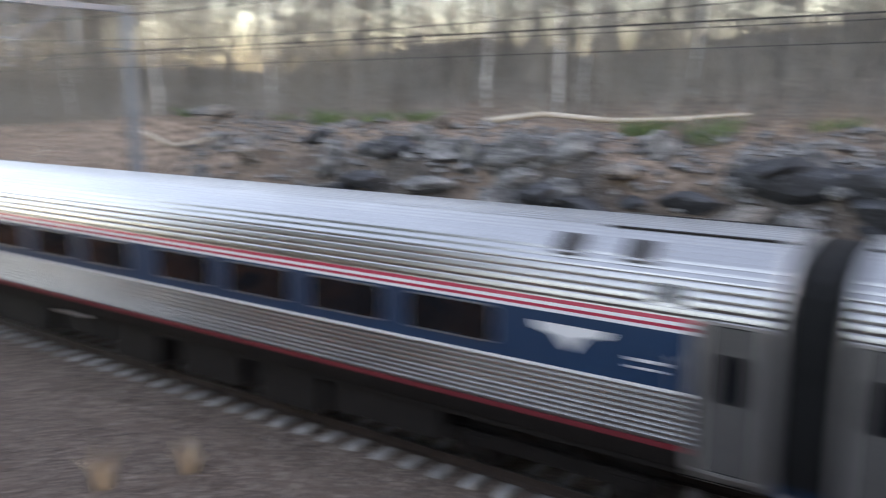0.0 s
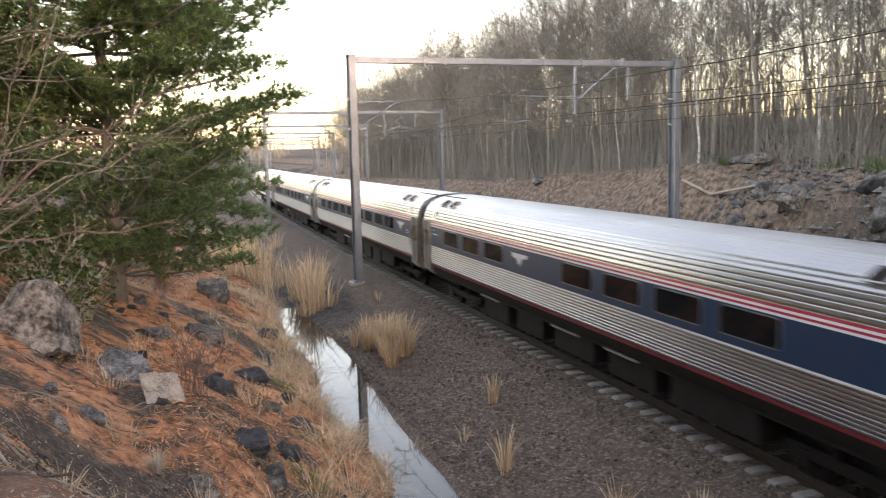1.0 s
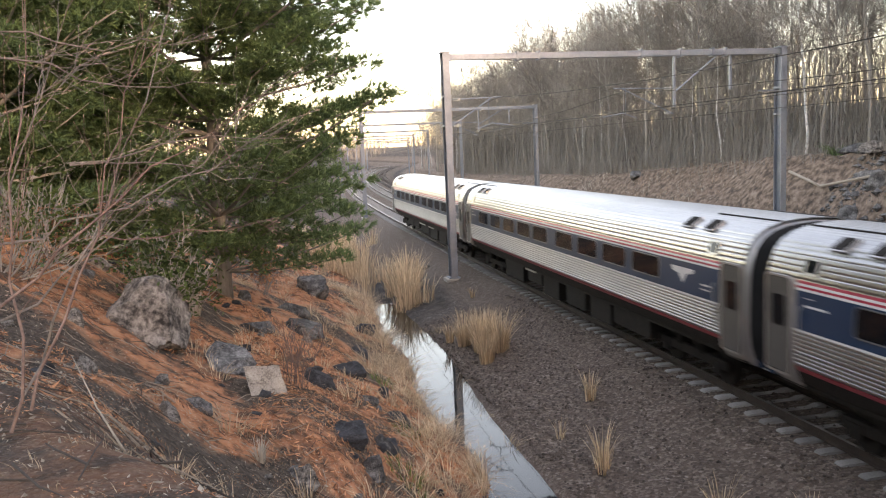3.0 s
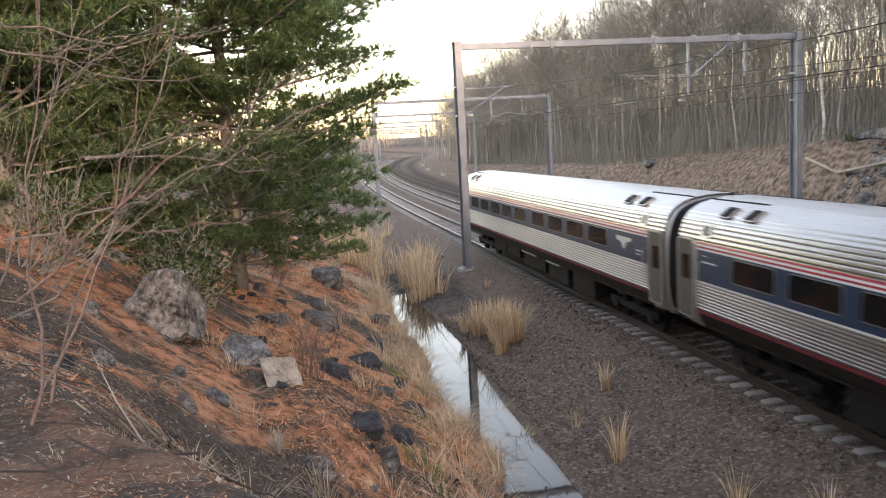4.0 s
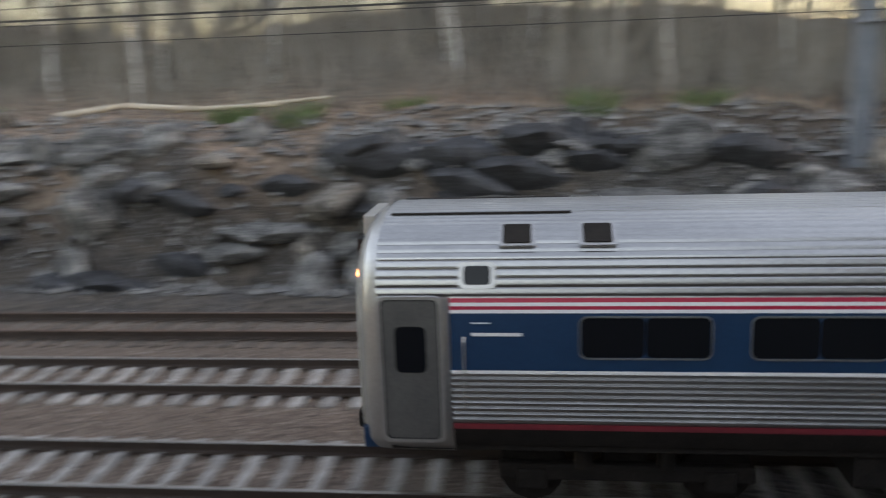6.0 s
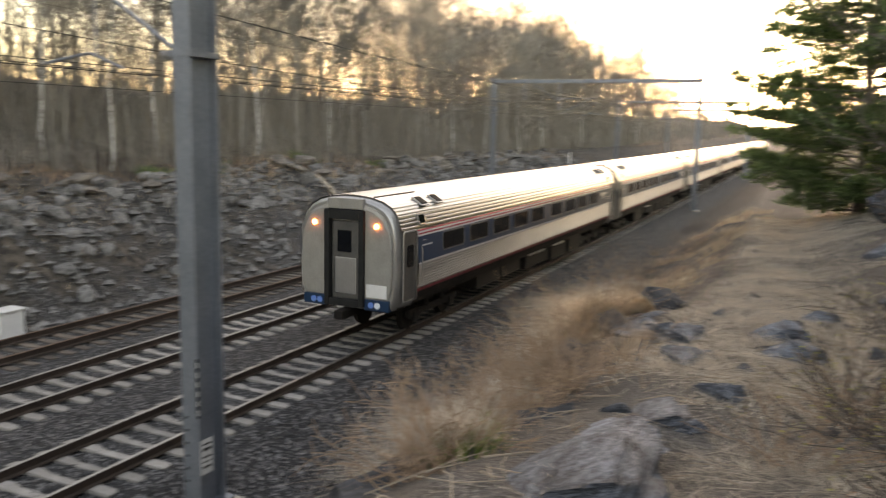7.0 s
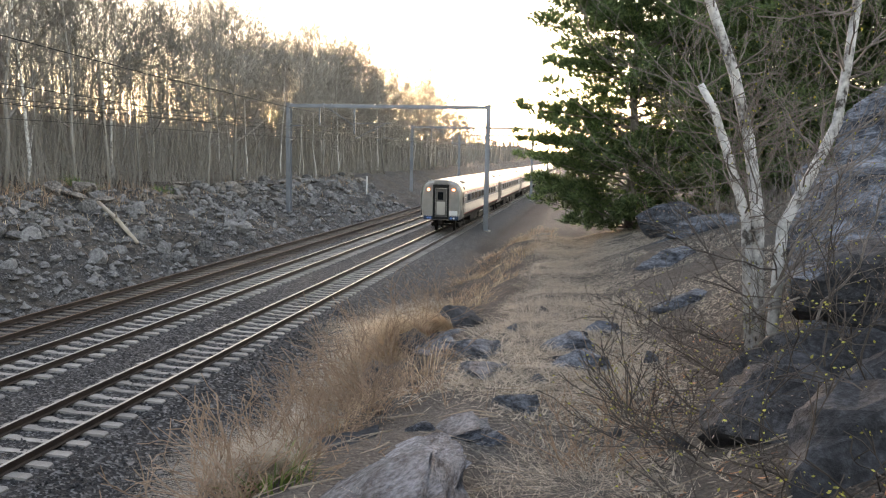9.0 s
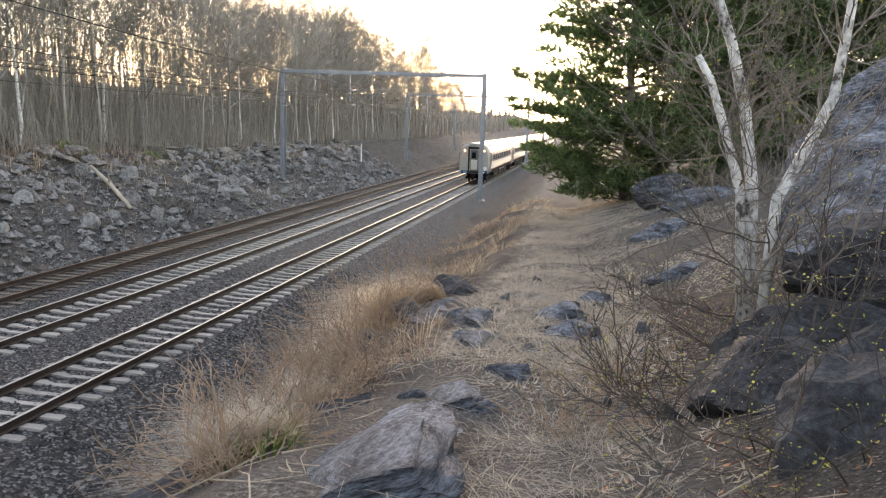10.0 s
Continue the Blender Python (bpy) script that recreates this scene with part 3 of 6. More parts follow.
def bogie(parent, x):
    bg = part("bogie", slab(x - 0.3, x + 0.3, -0.92, 0.92, 0.5, 0.8, bevel=0.04), M_UNDER, parent, "grimy black steel bogie")
    for s in (-1, 1):
        part("side_frame", slab(x - 1.7, x + 1.7, s - 0.08, s + 0.08, 0.42, 0.66, bevel=0.04), M_UNDER, bg)
    for dx in (-1.25, 1.25):
        for s in (-1, 1):
            bm = bmesh.new()
            cyl(bm, (x + dx, s * 0.69, 0.455), (x + dx, s * 0.82, 0.455), 0.455, 24)
            cyl(bm, (x + dx, s * 0.66, 0.455), (x + dx, s * 0.70, 0.455), 0.485, 24)
            part("wheel", bm, M_UNDER, bg, "worn steel wheel")
            bm = slab(x + dx - 0.2, x + dx + 0.2, s * 1.0 - 0.12, s * 1.0 + 0.12, 0.3, 0.6, bevel=0.04)
            part("axle_box", bm, M_UNDER, bg)
        bm = bmesh.new()
        cyl(bm, (x + dx, -0.7, 0.455), (x + dx, 0.7, 0.455), 0.08, 10)
        part("axle", bm, M_UNDER, bg)
    for dx in (-0.55, 0.55):
        for s in (-1, 1):
            bm = bmesh.new()
            cyl(bm, (x + dx, s * 1.02, 0.62), (x + dx, s * 1.02, 0.98), 0.13, 12)
            part("spring", bm, M_UNDER, bg)
    return bg


def build_coach(windows, logo, label, tail):
    E0, E1 = 0.2, CAR - 0.2              # the ends
    V0, V1 = 1.35, CAR - 1.35            # where the corrugated sides begin and end
    car = thing("railway_coach", label, "train coach", group="coaches of the train")
    # roof: ribbed from above the stripes to the crown
    roof_prof = ribbed(between(3.16, 4.1), 18, 0.012)
    part("roof", both(lambda bm, fl: strip(bm, roof_prof, 0.42, CAR - 0.42, fl)), M_STEEL, car, "corrugated stainless roof and upper side")
    low_prof = ribbed(between(1.47, 2.19), 9, 0.02)
    part("lower_side", both(lambda bm, fl: strip(bm, low_prof, V0, V1, fl)), M_STEEL, car, "corrugated stainless lower side")
    part("blue_band", both(lambda bm, fl: strip(bm, between(2.19, 2.96, 0.004), V0, V1, fl)), M_BLUE, car, "dark blue painted window band")
    part("white_line", both(lambda bm, fl: strip(bm, between(2.17, 2.215, 0.02), V0, V1, fl)), M_WHITE, car)
    for name, z0, z1, mt in (("white_stripe", 2.955, 3.0, M_WHITE), ("red_stripe", 3.0, 3.045, M_RED), ("white_stripe", 3.045, 3.09, M_WHITE), ("red_stripe", 3.09, 3.145, M_RED), ("rain_ledge", 3.145, 3.165, M_STEELPLAIN)):
        part(name, both(lambda bm, fl: strip(bm, between(z0, z1, 0.008), V0, V1, fl)), mt, car)
    part("sill_stripe", both(lambda bm, fl: strip(bm, between(1.385, 1.47, 0.006), V0, V1, fl)), M_DARKRED, car, "dull red sill stripe")
    part("skirt", both(lambda bm, fl: strip(bm, between(1.12, 1.385), V0, V1, fl)), M_UNDER, car, "dark sill skirt")
    part("underfloor", slab(0.5, CAR - 0.5, -1.42, 1.42, 1.02, 1.2), M_UNDER, car)
    # plain ends with doors
    for end in (0, 1):
        fx = (lambda x: x) if end == 0 else (lambda x: CAR - x)
        secs = []
        full = between(1.0, 4.1)
        ring = [p for p in full] + [(-p[0], p[1]) for p in full[::-1][1:]]
        for x, k, top in ((V0, 1.0, 0.0), (0.75, 0.997, 0.0), (0.45, 0.985, -0.02), (0.27, 0.955, -0.07), (E0, 0.92, -0.13)) if tail and end == 0 else ((V0, 1.0, 0.0), (0.75, 0.997, 0.0), (0.5, 0.985, -0.02), (0.4, 0.955, -0.06), (0.34, 0.91, -0.12)):
            secs.append([(fx(x), y * k, 1.0 + (z - 1.0) * (3.1 + top) / 3.1) for y, z in ring])
        bm = bmesh.new()
        loft(bm, secs)
        v = part("vestibule", bm, M_STEELPLAIN, car, "plain stainless vestibule end", True)
        v.data.polygons.foreach_set("use_smooth", [len(p.vertices) == 4 for p in v.data.polygons])
        for s in (-1, 1):
            yy = side_at(2.3)
            # roof over the vestibule keeps its ribs away; side door flush in its frame, recess shade in its colour
            d = part("side_door", plate(bmesh.new(), rounded_rect(0.7, 1.86, 0.08), 0.012, None), M_DOORGREY, v, "grey stainless side door, darkened like a shaded recess")
            rot = pose(fx(0.84), s * (yy + 0.0), 2.2, 0, 0, 0 if s < 0 else 180)
            d.matrix_world = rot
            fr = part("door_frame", plate(bmesh.new(), rounded_rect(0.84, 1.98, 0.1), 0.022, rounded_rect(0.73, 1.88, 0.08)), M_STEELPLAIN, v)
            fr.matrix_world = rot
            sh = part("door_gap", plate(bmesh.new(), rounded_rect(0.75, 1.9, 0.08), 0.008), M_RUBBER, v)
            sh.matrix_world = rot
            pw = part("pane", plate(bmesh.new(), rounded_rect(0.4, 0.62, 0.08), 0.018), M_GLASS, d, "dark door window")
            pw.matrix_world = rot @ pose(0, 0, 0.28)
            # grab-rail, sign window above the band
            g = bmesh.new()
            tube(g, [(fx(1.52), s * (yy + 0.01), 1.7), (fx(1.52), s * (yy + 0.05), 1.75), (fx(1.52), s * (yy + 0.05), 2.6), (fx(1.52), s * (yy + 0.01), 2.65)], 0.014, 6)
            part("grab_rail", g, M_STEELPLAIN, v)
            sw = part("sign_window", plate(bmesh.new(), rounded_rect(0.34, 0.24, 0.05), 0.03), M_GLASS, car, "small dark sign window")
            sw.matrix_world = pose(fx(1.7), s * (side_at(3.4) - 0.0), 3.42, -17 if s < 0 else 17, 0, 0 if s < 0 else 180)
            swf = part("sign_frame", plate(bmesh.new(), rounded_rect(0.46, 0.34, 0.06), 0.025, rounded_rect(0.34, 0.24, 0.05)), M_STEELPLAIN, car)
            swf.matrix_world = sw.matrix_world.copy()
            # roof vents on the shoulder
            for vx in (2.2, 3.2):
                vent = part("roof_vent", plate(bmesh.new(), rounded_rect(0.36, 0.34, 0.03), 0.05), M_UNDER, car, "square dark roof vent")
                vent.matrix_world = pose(fx(vx), s * (1.19 + 0.03), 3.86, -58 if s < 0 else 58, 0, 0 if s < 0 else 180)
                vf = part("vent_frame", plate(bmesh.new(), rounded_rect(0.45, 0.43, 0.03), 0.035, rounded_rect(0.36, 0.34, 0.03)), M_STEELPLAIN, car)
                vf.matrix_world = vent.matrix_world.copy()
            b = bmesh.new()
            box(b, min(fx(0.5), fx(2.9)), max(fx(0.5), fx(2.9)), s * 0.66 - 0.04, s * 0.66 + 0.04, 4.0, 4.075, 0.012)
            part("roof_rail", b, M_UNDER, car, "low dark roof rail")
        # end wall
        out = -1 if end == 0 else 1
        xe = fx(E0)
        def lying(a, b, y0, y1, z0, z1, bev=0.02):
            xa, xb = sorted((xe + out * a, xe + out * b))
            return slab(xa, xb, y0, y1, z0, z1, bevel=bev)
        for s in (-1, 1):
            bm = bmesh.new()
            pr = [(0.56, 1.32), (1.33, 1.32), (1.42, 1.6), (1.45, 2.2), (1.43, 2.8), (1.36, 3.2), (1.18, 3.55), (0.9, 3.76), (0.56, 3.86)]
            loft(bm, [[(xe + out * dx, s * (0.56 + (y - 0.56) * k), 1.32 + (z - 1.32) * k) for y, z in pr] for dx, k in ((-0.05, 1.0), (0.05, 1.0), (0.085, 0.965))])
            ew = part("end_panel", bm, M_ENDCAP, car, "grey painted end panel")
            part("corner_sill", lying(-0.1, 0.09, min(s * 0.6, s * 1.36), max(s * 0.6, s * 1.36), 1.0, 1.3), M_BLUE, car, "dark blue corner sill")
            part("tread_panel", lying(0.07, 0.1, min(s * 0.66, s * 1.3), max(s * 0.66, s * 1.3), 1.36, 1.72), M_WHITE if s < 0 else M_ENDCAP, ew)
            if tail and end == 0:
                bm = bmesh.new()
                cyl(bm, (xe - 0.07, s * 0.98, 3.32), (xe - 0.13, s * 0.98, 3.32), 0.065, 14)
                part("marker_lamp", bm, M_LAMPAMBER, ew, "lit orange-red marker lamp")
                for yy, mt in ((0.82, M_LAMPBLUE), (1.02, M_LAMPCLEAR)):
                    bm = bmesh.new()
                    cyl(bm, (xe - 0.07, s * yy, 1.15), (xe - 0.12, s * yy, 1.15), 0.085, 14)
                    part("tail_lamp", bm, mt if s < 0 else M_LAMPBLUE, ew)
        if not (tail and end == 0):
            bm = bmesh.new()
            loft(bm, [[(xe + out * dx, y * k, 1.05 + (z - 1.0) * k2) for y, z in ring] for dx, k, k2 in ((-0.16, 0.9, 0.945), (-0.12, 0.93, 0.96), (-0.08, 0.9, 0.945), (-0.02, 0.94, 0.965), (0.04, 0.9, 0.945), (0.1, 0.935, 0.96), (0.15, 0.89, 0.94), (0.19, 0.92, 0.955))])
            part("outer_bellows", bm, M_RUBBER, car, "black pleated outer bellows")
        # gangway: rubber frame, door in its recess
        bm = lying(-0.05, 0.2, -0.62, -0.47, 1.05, 3.72)
        gw = part("gangway", bm, M_RUBBER, car, "black rubber gangway frame")
        part("gangway_post", lying(-0.05, 0.2, 0.47, 0.62, 1.05, 3.72), M_RUBBER, gw)
        part("gangway_head", lying(-0.05, 0.2, -0.47, 0.47, 3.46, 3.72), M_RUBBER, gw)
        part("gangway_foot", lying(-0.05, 0.2, -0.47, 0.47, 1.05, 1.25), M_RUBBER, gw)
        if tail and end == 0:
            part("head_panel", lying(-0.05, 0.12, -0.55, 0.55, 3.74, 4.03), M_ENDCAP, car, "curved grey panel above the gangway")
        ed = part("end_door", lying(-0.02, 0.06, -0.42, 0.42, 1.25, 3.4), M_DOORGREY, gw, "dark grey end door")
        part("pane", lying(0.055, 0.07, -0.18, 0.26, 2.55, 3.15), M_GLASS, ed)
        part("kick_panel", lying(0.055, 0.072, -0.33, 0.33, 1.4, 2.4), M_STEELPLAIN, ed)
        part("coupler", slab(min(fx(-0.25), fx(0.6)), max(fx(-0.25), fx(0.6)), -0.14, 0.14, 0.72, 0.98, bevel=0.04), M_UNDER, car, "dark steel coupler")
    # windows along both sides
    frame_me, pane_me = WINDOWS
    for x in windows:
        for s in (-1, 1):
            m = pose(x + 0.81, s * (side_at((WZ0 + WZ1) / 2) + 0.0), (WZ0 + WZ1) / 2, -1.8 if s < 0 else 1.8, 0, 0 if s < 0 else 180)
            w = part("window", frame_me, None, car, "dark double window in a metal frame")
            w.matrix_world = m
            for dx in (-0.392, 0.392):
                p = part("pane", pane_me, None, w)
                p.matrix_world = m @ pose(dx, -0.004, 0)
    # lettering as bars, and a pale arrow-like emblem
    def side_bar(x0, x1, z0, z1, mt=M_WHITE):
        zc = (z0 + z1) / 2
        for s in (-1, 1):
            y = side_at(zc) + 0.006
            part("lettering_bar", slab(x0, x1, min(s * y, s * (y + 0.006)), max(s * y, s * (y + 0.006)), z0, z1), mt, car)
    side_bar(1.62, 1.86, 2.82, 2.835)
    side_bar(1.62, 2.25, 2.66, 2.7)
    side_bar(CAR - 2.1, CAR - 1.7, 2.5, 2.54)
    side_bar(CAR - 2.1, CAR - 1.75, 2.4, 2.43)
    for s in (-1, 1):
        bm = bmesh.new()
        o = [(-0.55, 0.17), (0.55, 0.17), (0.5, 0.08), (0.18, 0.02), (0.0, -0.2), (-0.2, 0.0), (-0.5, 0.06)]
        y = side_at(2.62) + 0.006
        loft(bm, [[(logo + px, s * (y + d), 2.64 + pz) for px, pz in o] for d in (0.0, 0.006)])
        part("emblem", bm, M_WHITE, car, "pale swept emblem")
    # underfloor boxes and running gear
    rnd = random.Random(int(logo * 10))
    x = 6.4
    while x < CAR - 7.2:
        ln = rnd.uniform(1.4, 3.0)
        for s in (-1, 1):
            part("equipment_box", slab(x, x + ln, min(s * 0.55, s * 1.36), max(s * 0.55, s * 1.36), rnd.uniform(0.3, 0.6), 1.04, bevel=0.03), M_UNDER, car)
        if rnd.random() < 0.5:
            part("step_bar", slab(x, x + ln * 0.7, -1.47, -1.4, 1.0, 1.05), M_STEELPLAIN, car, "bright metal edge below the sill")
        x += ln + rnd.uniform(0.15, 0.8)
    for bx in (3.6, CAR - 3.6):
        bogie(car, bx)
    return car


WINDOWS = window_meshes()
STANDARD = [2.95, 5.0, 7.05, 9.1, 11.1, 13.6, 15.65, 17.7, 19.75]
CAFE = [2.95, 5.0, 7.05, 12.6, 14.75, 16.9, 19.05]
ident = Matrix.Identity(4)
tail_coach = build_coach(STANDARD, 22.6, "last stainless coach with dark blue window band and lit marker lamps", True)
mid_coach = build_coach(STANDARD, 22.55, "corrugated stainless coach with blue window band and red stripes", False)
cafe_coach = build_coach(CAFE, 9.9, "stainless cafe coach with a long blank blue panel", False)
COACHES = [tail_coach, mid_coach, copy_thing(mid_coach, ident), cafe_coach, copy_thing(mid_coach, ident), copy_thing(mid_coach, ident), copy_thing(mid_coach, ident)]


def on_line(x):
    return Vector((x, TRACK_Y[0] + float(bend(x)), 0.0))


def coach_rows(k):
    rows = []
    for i in range(21):
        t = i * 0.5
        x = REAR0 + SPEED * t + k * CAR
        a, b = on_line(x + 3.6), on_line(x + CAR - 3.6)
        yaw = math.degrees(math.atan2(b.y - a.y, b.x - a.x))
        d = (b - a).normalized()
        p = a - d * 3.6
        rows.append((t, pose(p.x, p.y, p.z, 0, 0, yaw)))
    return rows


def motions():
    for k, car in enumerate(COACHES):
        walk(car, coach_rows(k))

# ---- overhead line: portals, brackets, wires ----
def h_column(bm, x, y, z0, z1, a=0.6, b=0.34, t=0.035):
    """A wide-flange column: flanges across the line, web along it."""
    for s in (-1, 1):
        box(bm, x + s * a / 2 - t / 2, x + s * a / 2 + t / 2, y - b / 2, y + b / 2, z0, z1, 0.006)
    box(bm, x - a / 2 + t / 2, x + a / 2 - t / 2, y - 0.02, y + 0.02, z0, z1)
    return bm


PORTALS = [(-39.0, 8.6, 26.8, 10.53, -0.45), (-80.2, 8.8, 26.6, 10.1, -0.4), (10.1, 8.6, 27.0, 10.35, -0.4), (69.3, 8.8, 26.7, 10.25, -0.45)]
PORTALS += [(x, 8.7, 26.8, 10.2, -0.4) for x in (-121, -162, -203, -244, -285, -326, 120, 165)]


def bracket(parent, x, y0, side, contact_y, z):
    """A cantilever from y0 towards the wire at contact_y."""
    d = 1 if contact_y > y0 else -1
    tip = contact_y + 0.15 * d
    for name, pts, r in (("top_tube", [(x, y0, z + 1.55), (x, tip, z + 1.62)], 0.03), ("strut", [(x, y0, z + 0.25), (x, tip - 0.5 * d, z + 1.58)], 0.035),
                         ("steady_arm", [(x, contact_y - 1.1 * d, z + 0.1), (x, contact_y - 0.35 * d, z + 0.36), (x, contact_y + 0.75 * d, z + 0.2)], 0.028),
                         ("hanger", [(x, contact_y - 0.5 * d, z + 0.3), (x, contact_y - 0.5 * d, z + 1.55)], 0.018)):
        part(name, tube(bmesh.new(), pts, r, 6), M_GALV, parent)
    for zz in (0.25, 1.55):
        bm = bmesh.new()
        for i in range(5):
            yy = y0 + d * (0.15 + 0.07 * i)
            cyl(bm, (x, yy, z + zz + (0.05 if zz < 1 else 0)), (x, yy + 0.03 * d, z + zz + (0.05 if zz < 1 else 0)), 0.075, 10)
        part("insulator", bm, M_INSUL, parent, "ribbed grey insulator")


def make_portal(x, ya, yb, top, base, near):
    dy = float(bend(x))
    p = thing("overhead_line_portal", "galvanised steel catenary portal on concrete foundations", "catenary portal", group="catenary portals", m=pose(x, dy, 0, 0, 0, math.degrees(float(heading(x)))))
    for y in (ya, yb):
        col = part("mast", h_column(bmesh.new(), 0, y, base, top), M_GALV, p, "wide-flange galvanised mast")
        gz = ground_z(x, y + dy)
        part("foundation", slab(-0.5, 0.5, y - 0.42, y + 0.42, min(gz - 0.3, -1.3), base, bevel=0.04), M_CONC, p, "pale concrete mast foundation")
        part("base_plate", slab(-0.42, 0.42, y - 0.28, y + 0.28, base, base + 0.04), M_GALV, col)
        part("cap", slab(-0.36, 0.36, y - 0.24, y + 0.24, top - 0.02, top + 0.03), M_GALV, col)
        for zz in (7.0, 8.4):
            part("collar", slab(-0.335, 0.335, y - 0.2, y + 0.2, zz, zz + 0.09), M_GALV, col)
        if near:
            for i in range(6):
                part("bolt", slab(-0.335, -0.315, y + 0.06, y + 0.1, base + 0.5 + i * 0.22, base + 0.54 + i * 0.22), M_RUBBER, col)
    part("beam", slab(-0.16, 0.16, ya, yb, top - 0.36, top - 0.06, bevel=0.02), M_GALV, p, "galvanised box beam across the tracks")
    for f in (0.2, 0.26, 0.56, 0.68, 0.78, 0.82):
        y = ya + (yb - ya) * f
        part("beam_clamp", slab(-0.2, 0.2, y - 0.05, y + 0.05, top - 0.42, top + 0.02), M_GALV, p)
    # one bracket from the near mast, one from a dropper between the far tracks
    bracket(p, 0, ya + 0.2, 1, TRACK_Y[0], 6.75)
    yd = TRACK_Y[1] + 5.4
    for y, z in ((yd, 7.6), (yd + 3.2, 8.4)):
        part("dropper", slab(-0.06, 0.06, y - 0.06, y + 0.06, z, top - 0.36), M_GALV, p)
    part("dropper_stay", tube(bmesh.new(), [(0, yd + 0.1, 8.4), (0, yd + 2.4, top - 0.4)], 0.045, 6), M_GALV, p)
    bracket(p, 0, yd - 0.06, -1, TRACK_Y[1] + 2.2, 7.0)
    for y in (yb - 0.32,):
        for zz in (8.15,):
            part("feeder_arm", slab(-0.05, 0.05, y - 1.0, y + 0.2, zz + 0.1, zz + 0.18), M_GALV, p)
    return p


for i, pt in enumerate(PORTALS):
    make_portal(*pt, i in (0, 2, 3))

# paper notice and a scrawl on the nearest mast
sign = thing("mast_notice", "peeling white notice with dark bars stuck on the mast", "notice", m=pose(9.93, 8.413, 0.55))
part("sheet", slab(-0.14, 0.14, -0.008, 0.0, -0.3, 0.3), M_WHITE, sign)
for z, h in ((0.2, 0.03), (0.1, 0.05), (-0.02, 0.03), (-0.1, 0.02), (-0.2, 0.04)):
    part("lettering_bar", slab(-0.1, 0.1, -0.012, -0.008, z, z + h), M_RUBBER, sign)
strip_sign = thing("mast_number_strip", "upright dark strip of pale bars on the mast", "number plate strip", m=pose(9.75, 8.413, 1.75))
part("strip", slab(-0.03, 0.03, -0.008, 0.0, -0.5, 0.5), M_RUBBER, strip_sign)
for k in range(6):
    part("lettering_bar", slab(-0.018, 0.018, -0.012, -0.008, -0.45 + k * 0.16, -0.36 + k * 0.16), M_WHITE, strip_sign)


def make_wire(name, label, y, z, sag, r):
    xs = sorted(p[0] for p in PORTALS)
    pts = []
    for a, b in zip(xs, xs[1:]):
        n = 6
        for k in range(n):
            f = k / n
            x = a + (b - a) * f
            pts.append((x, y + float(bend(x)), z - sag * 4 * f * (1 - f)))
    w = new(name, mesh_of(name, tube(bmesh.new(), pts, r, 4), M_WIRE))
    return tagged(w, label, "cable", "overhead wires")


for y in (TRACK_Y[0], TRACK_Y[1] + 2.2):
    make_wire("contact_wire", "taut dark contact wire over a track", y, 6.85, 0.02, 0.012)
    make_wire("messenger_wire", "sagging dark messenger wire over a track", y, 8.35, 0.75, 0.014)
for z, r in ((8.2, 0.022), (8.02, 0.018)):
    make_wire("feeder_cable", "thick dark feeder cable along the far masts", 26.5, z, 0.05, r)
make_wire("ground_wire", "thin aerial wire over the portal tops", 26.9, 10.6, 0.5, 0.01)

# ---- bare woods ----
def grow(rnd, bm, p, d, length, r, depth, sides, up=0.25, wander=0.25, fork=(2, 3), tips=None, shrink=0.62, least=0.011):
    """A limb and its branches as tapered tubes."""
    n = 3 if depth > 2 else 2
    pts, rad = [p.copy()], [r]
    for i in range(n):
        d = (d + Vector((rnd.uniform(-1, 1), rnd.uniform(-1, 1), rnd.uniform(-1, 1))) * wander + Vector((0, 0, up * 0.3))).normalized()
        p = p + d * length / n
        pts.append(p.copy())
        rad.append(max(r * (1 - 0.5 * (i + 1) / n), least))
    tube(bm, pts, rad, sides, False)
    if tips is not None:
        tips.append((p.copy(), d.copy()))
    if depth:
        for _ in range(rnd.randint(*fork)):
            q = pts[rnd.randint(1, n)]
            nd = (d + Vector((rnd.uniform(-1, 1), rnd.uniform(-1, 1), rnd.uniform(-0.3, 1) + up)) * 0.75).normalized()
            grow(rnd, bm, q.copy(), nd, length * rnd.uniform(shrink - 0.1, shrink + 0.12), max(rad[-1] * rnd.uniform(0.6, 0.9), least), depth - 1, max(3, sides - 1), up, wander, fork, tips, shrink, least)


